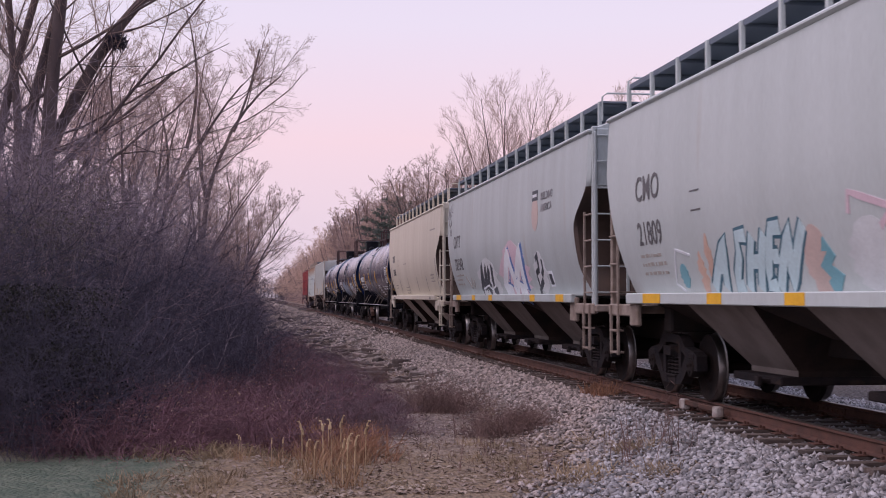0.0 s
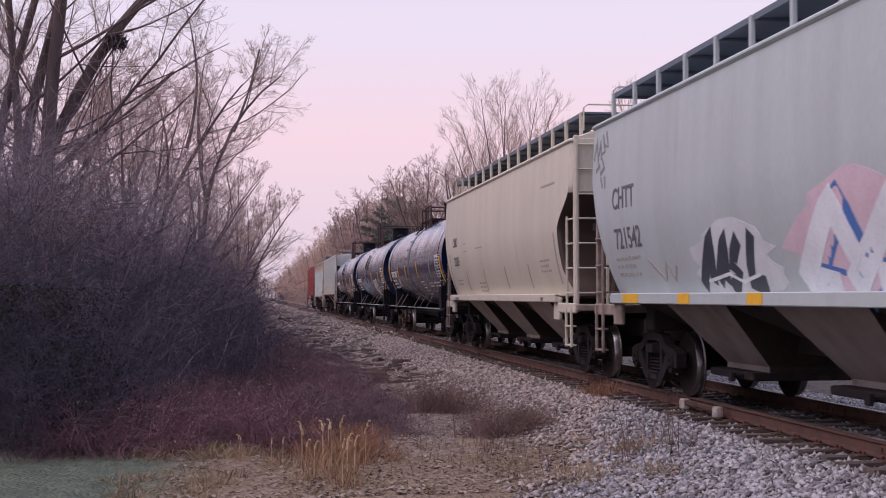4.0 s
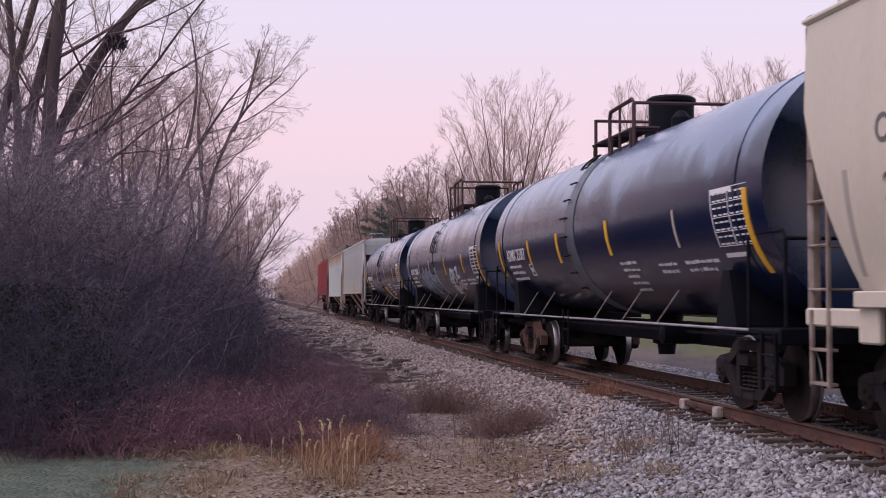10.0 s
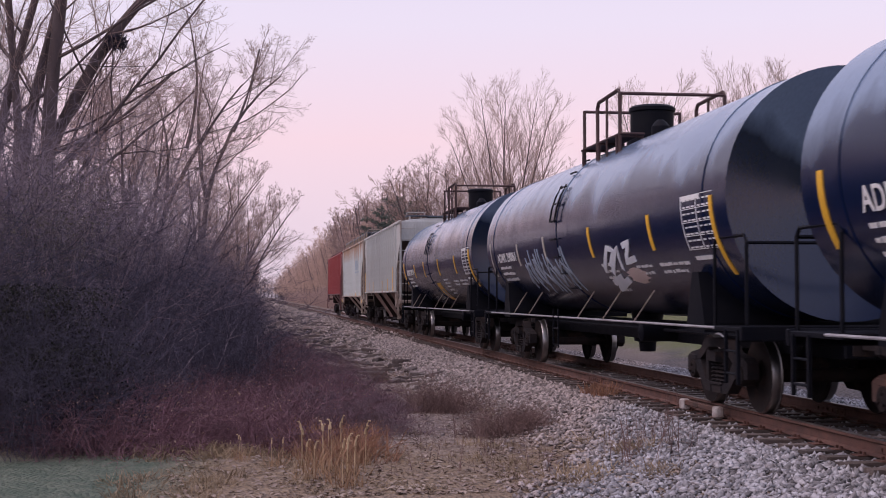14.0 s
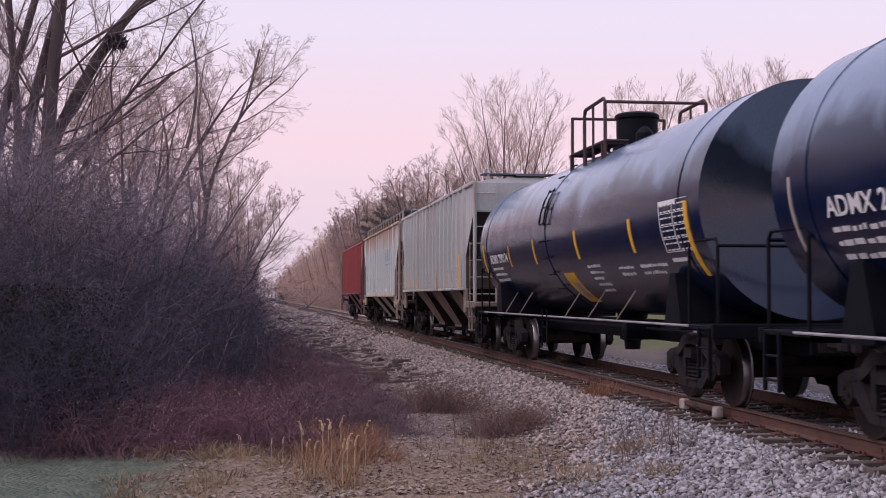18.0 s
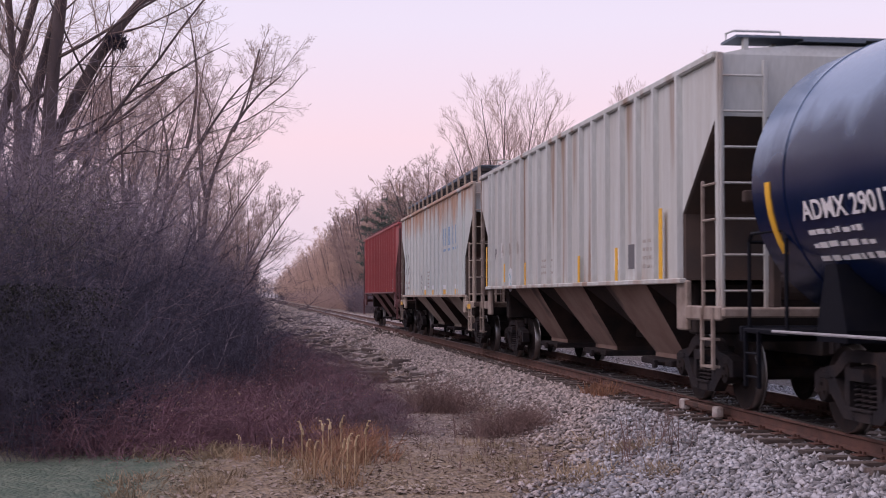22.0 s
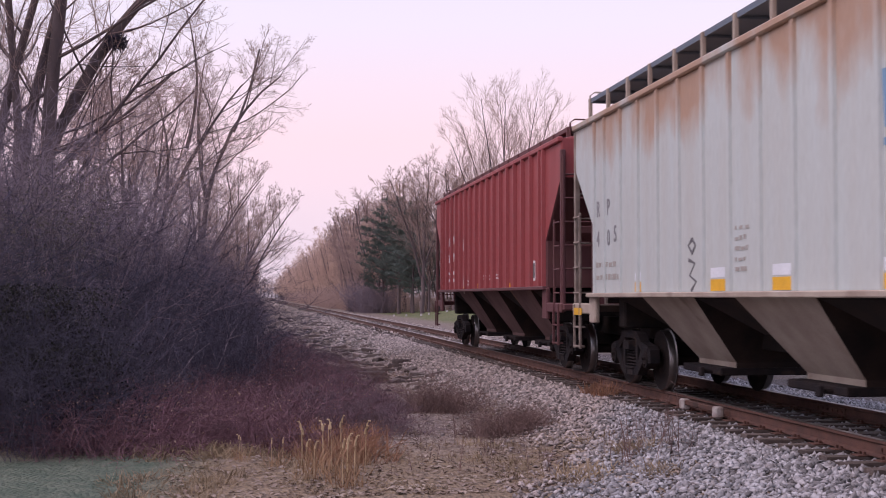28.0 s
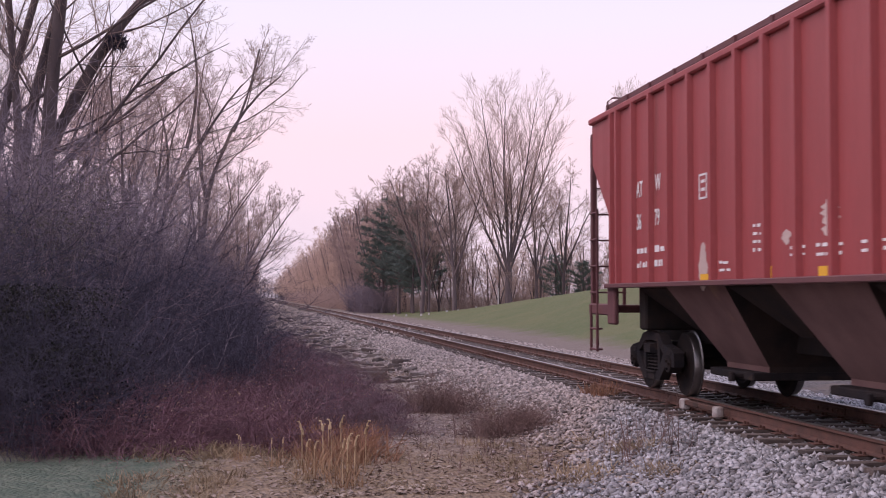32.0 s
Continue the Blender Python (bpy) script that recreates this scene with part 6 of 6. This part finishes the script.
def pine(seed, height):
    rnd = random.Random(seed)
    tree = empty("pine_tree", "dark green pine with layered boughs and bare lower trunk", "tree", "pines beside the lawn")
    br = [(0, [Vector((0, 0, -0.3)), Vector((0.1, 0, height * 0.4)), Vector((0, 0.1, height))], 0.22, 0.04)]
    verts, faces = [], []
    for k in range(46):
        t = 0.25 + 0.75 * k / 45
        z, a = height * t, k * 2.4 + rnd.uniform(-0.4, 0.4)
        ln = height * 0.29 * math.sqrt(max(0.06, 1 - ((t - 0.58) / 0.44) ** 2)) * rnd.uniform(0.45, 1.2) + 0.4
        d = Vector((math.cos(a), math.sin(a), 0.22))
        pts = [Vector((0, 0, z)), Vector((0, 0, z)) + d * ln * 0.5, Vector((0, 0, z)) + d * ln + Vector((0, 0, ln * 0.1))]
        br.append((2, pts, 0.05, 0.015))
        for j in range(int(ln * 13)):
            u = rnd.uniform(0.3, 1.05)
            c = pts[0].lerp(pts[2], u) + Vector((rnd.gauss(0, 0.26), rnd.gauss(0, 0.26), rnd.gauss(0.05, 0.12)))
            for q in range(12):
                v = Vector((rnd.gauss(0, 1), rnd.gauss(0, 1), rnd.gauss(0.3, 0.7))).normalized() * rnd.uniform(0.2, 0.42)
                w = v.cross(Vector((rnd.random(), rnd.random(), rnd.random()))).normalized() * 0.03
                n = len(verts)
                verts += [tuple(c - w), tuple(c + w), tuple(c + v)]
                faces.append((n, n + 1, n + 2))
    v, f = sticks(br)
    part("trunk", big_mesh("trunk", v, f, [M_BARK], smooth=True), None, tree)
    tagged(part("crown", big_mesh("crown", verts, faces, [M_NEEDLE]), None, tree), kind="stuff")
    return tree


build_left_trees()
build_thicket()
build_right_trees()
p1, p2 = pine(81, 12.5), pine(82, 10.5)
put(p1, 14.0, 134, 0, 0.9)
put(p2, 15.7, 137, 40)
copy_at(p2, 13.0, 140, 100, 0.8)
copy_at(p1, 16.4, 142, 200, 0.8)
copy_at(p2, 15.0, 130, 250, 0.7)
copy_at(p1, 18.4, 146, 20, 0.7)
copy_at(p2, 31.5, 140, 100, 0.55)
copy_at(p2, 35.0, 142, 10, 0.5)


# ---------------- gravel ----------------
def build_gravel():
    rng = np.random.default_rng(4)
    ico = np.array([(1, 0, 0), (-1, 0, 0), (0, 1, 0), (0, -1, 0), (0, 0, 1), (0, 0, -1)], float)
    tri = np.array([(0, 2, 4), (2, 1, 4), (1, 3, 4), (3, 0, 4), (2, 0, 5), (1, 2, 5), (3, 1, 5), (0, 3, 5)])
    pts = []
    while len(pts) < 76000:
        x, y = rng.uniform(2.4, 10.2), 9.6 + 44 * rng.random() ** 1.6
        d = abs(x - TRACK_X)
        edge = min(4.15, 3.0 + max(0, y - 12.0) * 0.3) + 0.5 * noise.noise((y * 0.4, 1.7, 0)) + 0.35 * noise.noise((y * 1.7, 5.7, x))
        if x < edge and rng.random() > math.exp(-(edge - x) * 4.0):
            continue
        if d < 1.34 and (abs((y - 6.0 + 0.27) % 0.54 - 0.27) < 0.15 or rng.random() > 0.6) and rng.random() > 0.05:
            continue
        pts.append((x, y))
    far_from = len(pts)
    while len(pts) < 90000:
        x, y = rng.uniform(2.6, 10.0), 50 + 90 * rng.random() ** 1.3
        if x > 3.4 + 0.8 * noise.noise((y * 0.2, 2.2, 0)) or rng.random() < 0.25:
            pts.append((x, y))
    n = len(pts)
    size = 0.015 + 0.032 * rng.random(n) ** 1.4
    size[far_from:] *= rng.uniform(1.0, 2.2, n - far_from)
    verts = np.empty((n, 6, 3))
    jit = ico[None] * rng.uniform(0.5, 1.6, (n, 6, 1)) + rng.uniform(-0.45, 0.45, (n, 6, 3))
    ang = rng.uniform(0, 6.283, n)
    c, s = np.cos(ang), np.sin(ang)
    flat = rng.uniform(0.4, 0.9, n)
    verts[..., 0] = (jit[..., 0] * c[:, None] - jit[..., 1] * s[:, None]) * size[:, None]
    verts[..., 1] = (jit[..., 0] * s[:, None] + jit[..., 1] * c[:, None]) * size[:, None]
    verts[..., 2] = jit[..., 2] * (size * flat)[:, None]
    z = np.array([ground_z(x, y) for x, y in pts]) + size * 0.35
    verts += np.stack([np.array([p[0] for p in pts]), np.array([p[1] for p in pts]), z], 1)[:, None]
    faces = (tri[None] + (np.arange(n) * 6)[:, None, None]).reshape(-1, 3)
    me = bpy.data.meshes.new("gravel")
    me.vertices.add(n * 6)
    me.vertices.foreach_set("co", verts.ravel())
    me.loops.add(faces.size)
    me.loops.foreach_set("vertex_index", faces.ravel().astype(np.int32))
    me.polygons.add(len(faces))
    me.polygons.foreach_set("loop_start", np.arange(0, faces.size, 3, dtype=np.int32))
    me.update()
    me.validate()
    m = material("loose_ballast", (0.335, 0.338, 0.362), 0.9, 0.0, (0.20, 0.182, 0.182), 9, 0.8, 70, 0.3)
    nt = m.node_tree
    geo, hsv = nt.nodes.new("ShaderNodeNewGeometry"), nt.nodes["Hue/Saturation/Value"]
    mr, mm = nt.nodes.new("ShaderNodeMapRange"), nt.nodes.new("ShaderNodeMath")
    mr.inputs["To Min"].default_value, mr.inputs["To Max"].default_value, mm.operation = 0.36, 1.5, "MULTIPLY"
    nt.links.new(geo.outputs["Random Per Island"], mr.inputs["Value"])
    nt.links.new(hsv.inputs["Value"].links[0].from_socket, mm.inputs[0])
    nt.links.new(mr.outputs[0], mm.inputs[1])
    nt.links.new(mm.outputs[0], hsv.inputs["Value"])
    # brown dust on the older ballast beyond the freshly dumped stone
    tc, sep, nz = nt.nodes.new("ShaderNodeTexCoord"), nt.nodes.new("ShaderNodeSeparateXYZ"), nt.nodes.new("ShaderNodeTexNoise")
    nz.inputs["Scale"].default_value = 0.5
    nt.links.new(tc.outputs["Object"], sep.inputs[0])
    nt.links.new(tc.outputs["Object"], nz.inputs["Vector"])
    last = sep.outputs["Y"]
    for src, k in ((sep.outputs["X"], -2.85), (nz.outputs["Fac"], 3.0)):
        ma = nt.nodes.new("ShaderNodeMath")
        ma.operation = "MULTIPLY_ADD"
        ma.inputs[1].default_value = k
        nt.links.new(src, ma.inputs[0])
        nt.links.new(last, ma.inputs[2])
        last = ma.outputs[0]
    dust, dm = nt.nodes.new("ShaderNodeMapRange"), nt.nodes.new("ShaderNodeMix")
    dust.inputs["From Min"].default_value, dust.inputs["From Max"].default_value, dust.inputs["To Max"].default_value = 5.0, 6.8, 0.75
    nt.links.new(last, dust.inputs["Value"])
    dm.data_type = "RGBA"
    dm.inputs["B"].default_value = (0.31, 0.25, 0.225, 1)
    nt.links.new(dust.outputs[0], dm.inputs["Factor"])
    nt.links.new(hsv.inputs["Color"].links[0].from_socket, dm.inputs["A"])
    nt.links.new(dm.outputs["Result"], hsv.inputs["Color"])
    me.materials.append(m)
    tagged(new("gravel", me), "loose grey crushed-stone ballast along the track", "gravel", kind="stuff")


build_gravel()



# ---------------- low plants and litter ----------------
def grass_tuft(seed, label, group, mat, blades, height, spread, lean=0.35, heads=0, width=0.006):
    rnd = random.Random(seed)
    ob = empty("grass_tuft", label, "grass", group)
    verts, faces = [], []
    for k in range(blades):
        a, r = rnd.uniform(0, 6.283), spread * math.sqrt(rnd.random())
        b = Vector((r * math.cos(a), r * math.sin(a), -0.04))
        d = Vector((rnd.gauss(0, lean), rnd.gauss(0, lean), 1)).normalized()
        h = height * rnd.uniform(0.45, 1.1)
        side = d.cross(Vector((rnd.gauss(0, 1), rnd.gauss(0, 1), 0.1))).normalized() * width
        pts = [b, b + d * h * 0.5, b + d * h * 0.85 + Vector((d.x, d.y, -0.2)) * h * 0.12, b + d * h + Vector((d.x, d.y, -0.5)) * h * 0.25]
        n = len(verts)
        for i, p in enumerate(pts):
            w = side * (1 - 0.28 * i)
            verts += [tuple(p - w), tuple(p + w)]
        faces += [(n + 2 * i, n + 2 * i + 1, n + 2 * i + 3, n + 2 * i + 2) for i in range(3)]
    tagged(part("blade", big_mesh("blade", verts, faces, [mat]), None, ob), kind="stuff")
    for k in range(heads):
        s = Shape()
        x, y, h = rnd.gauss(0, spread * 0.6), rnd.gauss(0, spread * 0.6), height * rnd.uniform(0.9, 1.35)
        lx = rnd.uniform(-0.1, 0.15)
        s.tube([(x, y, 0), (x + lx * 0.3, y, h * 0.7), (x + lx, y, h)], 0.005, 4, 0.003)
        s.tube([(x + lx, y, h - 0.03), (x + lx + 0.01, y, h + 0.03), (x + lx + 0.03, y, h + 0.07), (x + lx + 0.06, y, h + 0.07)], 0.014, 5, 0.008)
        part("seed_head", s, M_STRAWHEAD, ob, "pale nodding seed head")
    return ob


def build_low_plants():
    rnd = random.Random(29)
    tall = [grass_tuft(200 + k, "tall golden dry grass clump with seed heads", "dry grass by the verge", M_DRY, 60, 0.5, 0.2, 0.28, 2, 0.005) for k in range(2)]
    scatter(tall, [(0.72, 14.6, 1.0), (0.85, 13.9, 0.85), (0.6, 15.0, 0.9), (1.0, 14.4, 0.8), (0.8, 15.5, 0.8), (0.95, 13.6, 0.9), (0.55, 14.2, 0.75), (1.1, 15.2, 0.9), (0.9, 16.0, 0.9), (-0.2, 15.6, 0.55), (0.2, 15.2, 0.6)], rnd)
    russet = [grass_tuft(205 + k, "russet dry weed clump at the bramble edge", "dry grass by the verge", M_RUSTWEED, 90, 0.45, 0.35, 0.45) for k in range(2)]
    scatter(russet, [(1.15, 16.5, 0.9), (1.3, 17.6, 0.9), (0.95, 17.4, 0.9), (1.45, 18.4, 0.9), (1.2, 19.0, 0.8), (0.8, 16.3, 0.9), (1.1, 15.9, 1.0), (0.4, 17.0, 0.9), (1.6, 19.6, 0.8), (1.35, 20.4, 0.8), (0.5, 15.9, 0.8), (0.9, 15.4, 1.15), (1.15, 16.9, 1.25), (0.75, 17.2, 1.2), (1.3, 16.2, 1.1), (0.6, 18.0, 1.1), (1.0, 18.6, 1.1), (0.2, 16.6, 0.9), (1.35, 15.4, 0.8)], rnd)
    mid = [grass_tuft(210 + k, "short matted straw-coloured grass tuft", "dry grass by the verge", M_STRAW, 110, 0.24, 0.24, 0.7) for k in range(3)]
    spots = []
    for k in range(70):
        y = 13.2 + 4.6 * rnd.random()
        x = -1.4 + 6.0 * rnd.random() ** 1.2
        spots.append((x, y, rnd.uniform(0.6, 1.2)))
    spots += [(-1.4 + rnd.random() * 1.6, 16.0 + rnd.random() * 1.4, rnd.uniform(0.9, 1.5)) for k in range(20)]
    spots += [(3.35, 13.9, 1.5), (3.6, 14.1, 1.3), (4.3, 15.0, 1.3), (4.5, 15.2, 1.2)]
    spots += [(2.2 + rnd.random() * 1.6, 18 + rnd.random() * 22, rnd.uniform(0.5, 1.0)) for k in range(30)]
    scatter(mid, spots, rnd)
    rusty = grass_tuft(230, "rust-brown weed tuft against the rail", "weeds by the rail", M_RUSTWEED, 160, 0.42, 0.22, 0.25)
    put(rusty, 5.72, 21.7)
    copy_at(rusty, 5.6, 22.2, 80, 0.8)
    frosty = [grass_tuft(240 + k, "short frosted green grass tuft", "frosted grass by the thicket", M_FROSTGRASS, 160, 0.09, 0.35, 0.6, 0, 0.004) for k in range(2)]
    scatter(frosty, [(-4.4 + 3.6 * rnd.random(), 12.6 + 4.2 * rnd.random(), rnd.uniform(0.8, 1.5)) for k in range(190)], rnd)
    weed = [shrub(250 + k, "low dark dried weed clump on the gravel", "weeds on the gravel", M_BRAMBLE2, 0.85, 0.8, 120, 10, 0.08, 0.5, lean=0.7, reach=0.18) for k in range(2)]
    scatter(weed, [(2.95, 21.6, 1.1), (2.7, 21.9, 0.9), (3.2, 22.1, 0.95), (3.05, 22.6, 0.8), (3.45, 18.5, 0.85), (3.15, 18.6, 0.7), (3.75, 18.8, 0.8), (3.5, 19.1, 0.8), (4.0, 19.4, 0.5), (2.6, 30.0, 0.7), (2.2, 34.0, 0.6), (1.9, 25.0, 0.6), (1.7, 22.5, 0.6)], rnd)
    stalk = [shrub(260 + k, "thin brown dead weed stalk", "stalks in the foreground", M_BRAMBLE2, 0.7, 0.25, 4, 9, 0.02, 0.55, wander=0.12, lean=0.18, reach=0.12) for k in range(3)]
    spots = [(1.3 + 2.2 * rnd.random(), 14.2 + 4.5 * rnd.random(), rnd.uniform(0.5, 1.0)) for k in range(30)]
    spots += [(3.9 + 0.9 * rnd.random(), 14.0 + 2.2 * rnd.random(), rnd.uniform(0.8, 1.3)) for k in range(12)]
    scatter(stalk, spots, rnd)
    # broken boards and chunks by the bank
    chunks = []
    for k in range(6):
        s = Shape()
        w, h, ln = rnd.uniform(0.05, 0.12), rnd.uniform(0.04, 0.10), rnd.uniform(0.12, 0.34)
        rings = []
        for x in (-ln, -ln * 0.5, 0.0, ln * 0.5, ln):
            q = w * rnd.uniform(0.6, 1.2)
            m = rnd.uniform(-0.04, 0.04)
            rings.append([(x + rnd.uniform(-0.03, 0.03), -q + m, -0.03), (x, q + m, -0.03), (x + rnd.uniform(-0.03, 0.03), q * 0.8 + m, h * rnd.uniform(0.5, 1.1)), (x, -q * 0.8 + m, h * rnd.uniform(0.5, 1.1))])
        chunks.append(s.loft(rings).mesh("broken_board", M_TIE if k % 3 else M_CHUNK))
    slabs = []
    for k in range(6):
        n = rnd.randrange(5, 8)
        w, ln, h = rnd.uniform(0.1, 0.22), rnd.uniform(0.25, 0.6), rnd.uniform(0.05, 0.11)
        rim = [(ln * math.cos(6.283 * j / n) * rnd.uniform(0.75, 1.1), w * math.sin(6.283 * j / n) * rnd.uniform(0.7, 1.1)) for j in range(n)]
        slabs.append(Shape().loft([[(a * q, b * q, z + rnd.uniform(-0.008, 0.008)) for a, b in rim] for z, q in ((-0.04, 1.02), (h * 0.7, 1.0), (h, 0.9))]).mesh("flat_rock", M_SLAB))
    for k in range(210):
        y = 30 + 95 * rnd.random() ** 1.3
        x = 1.5 + 2.6 * rnd.random() + 0.3 * smooth((y - 40) / 30)
        o = new("flat_rock", slabs[k % 6])
        s = rnd.uniform(0.35, 1.05)
        o.location, o.rotation_euler, o.scale = (x, y, ground_z(x, y)), (rnd.uniform(-0.22, 0.22), rnd.uniform(-0.16, 0.16), rnd.uniform(-1.3, 1.3)), (s, s * rnd.uniform(0.7, 1.2), s * rnd.uniform(0.9, 1.6))
        tagged(o, "flat weathered rock lying on the rubble bank", "rock", "debris along the bank")
    for k in range(130):
        y = 27 + 45 * rnd.random() ** 1.2
        x = 1.6 + 2.4 * rnd.random()
        o = new("broken_board", chunks[k % 6])
        s = rnd.uniform(0.5, 1.35)
        o.location, o.rotation_euler, o.scale = (x, y, ground_z(x, y)), (rnd.uniform(-0.2, 0.2), rnd.uniform(-0.2, 0.2), rnd.uniform(0, 3.14)), (s, s, s)
        tagged(o, "broken weathered scrap of wood lying on the bank", "wood scrap", "debris along the bank")
    # leaf and stone litter
    rng = np.random.default_rng(8)
    n = 9000
    xs, ys = rng.uniform(-1.0, 4.6, n), 13.0 + 32 * rng.random(n) ** 1.7
    verts, faces = [], []
    for x, y in zip(xs, ys):
        z = ground_z(x, y) + 0.012
        a, s = rnd.uniform(0, 6.28), rnd.uniform(0.012, 0.05)
        c, d = math.cos(a) * s, math.sin(a) * s
        t = rnd.uniform(-0.4, 0.4) * s
        k = len(verts)
        verts += [(x - c, y - d, z - t), (x + d * 0.5, y - c * 0.5, z + 0.004), (x + c, y + d, z + t), (x - d * 0.5, y + c * 0.5, z + 0.012)]
        faces.append((k, k + 1, k + 2, k + 3))
    me = big_mesh("leaf_litter", verts, faces, [M_LITTER])
    tagged(new("leaf_litter", me), "scattered dead leaves and bark scraps on the ground", "leaf litter", kind="stuff")
    # marker bar beside the rail
    bar = empty("rail_marker", "rusty bar with pale ends clamped beside the rail", "rail marker")
    bar.location = (0, 0, 0)
    x = TRACK_X - 0.93
    part("bar", Shape().box(x - 0.03, x + 0.03, 17.0, 18.5, -0.10, -0.03, 0.01), M_RUST_STEEL, bar)
    for y in (17.06, 18.45):
        part("cap", Shape().box(x - 0.065, x + 0.055, y - 0.085, y + 0.085, -0.17, -0.015, 0.02), M_CAP, bar, "chipped pale cap")

    # pale stones and a post on the lawn
    stones = Shape().loft([[(-w, -d, z), (w, -d, z), (w, d, z), (-w, d, z)] for z, w, d in ((-0.1, 0.3, 0.12), (0.45, 0.29, 0.11), (0.6, 0.22, 0.09))]).mesh("pale_stone", M_PALE)
    for x, y, s in ((13.6, 112, 1.0), (14.4, 113, 0.8), (15.8, 112, 1.0), (16.9, 113, 0.7), (11.9, 118, 0.9), (18.3, 112, 0.7), (12.8, 116, 0.8)):
        o = new("pale_stone", stones)
        s *= 0.32
        o.location, o.scale = (x, y, ground_z(x, y)), (s, s, s)
        tagged(o, "small pale upright stone on the mown lawn", "stone", "stones on the lawn")
    post = new("marker_post", Shape().tube([(0, 0, -0.1), (0, 0, 1.55)], 0.06, 8).mesh("marker_post", M_PALE))
    post.location = (21.0, 116.5, ground_z(21.0, 116.5))
    tagged(post, "slender white post standing beside a lawn tree", "post")


build_low_plants()

# ---------------- movement ----------------
def travelled(t):
    q = (t - 16) / 16
    return 4.482 * (t - 16) + 3.0434 * q * q + 0.1847 * q ** 3


def motions():
    for car, y in CARS:
        walk(car, [(t, pose(TRACK_X, y - travelled(t), 0)) for t in range(0, 33, 2)])
    steps = [k * 4 / FPS for k in range(241)]
    start = travelled(0.0)
    for wheel, y in WHEELSETS:
        walk(wheel, [(t, pose(0, y, 0.457, math.degrees((travelled(t) - start) / 0.457), 0, 0)) for t in steps])


motions()
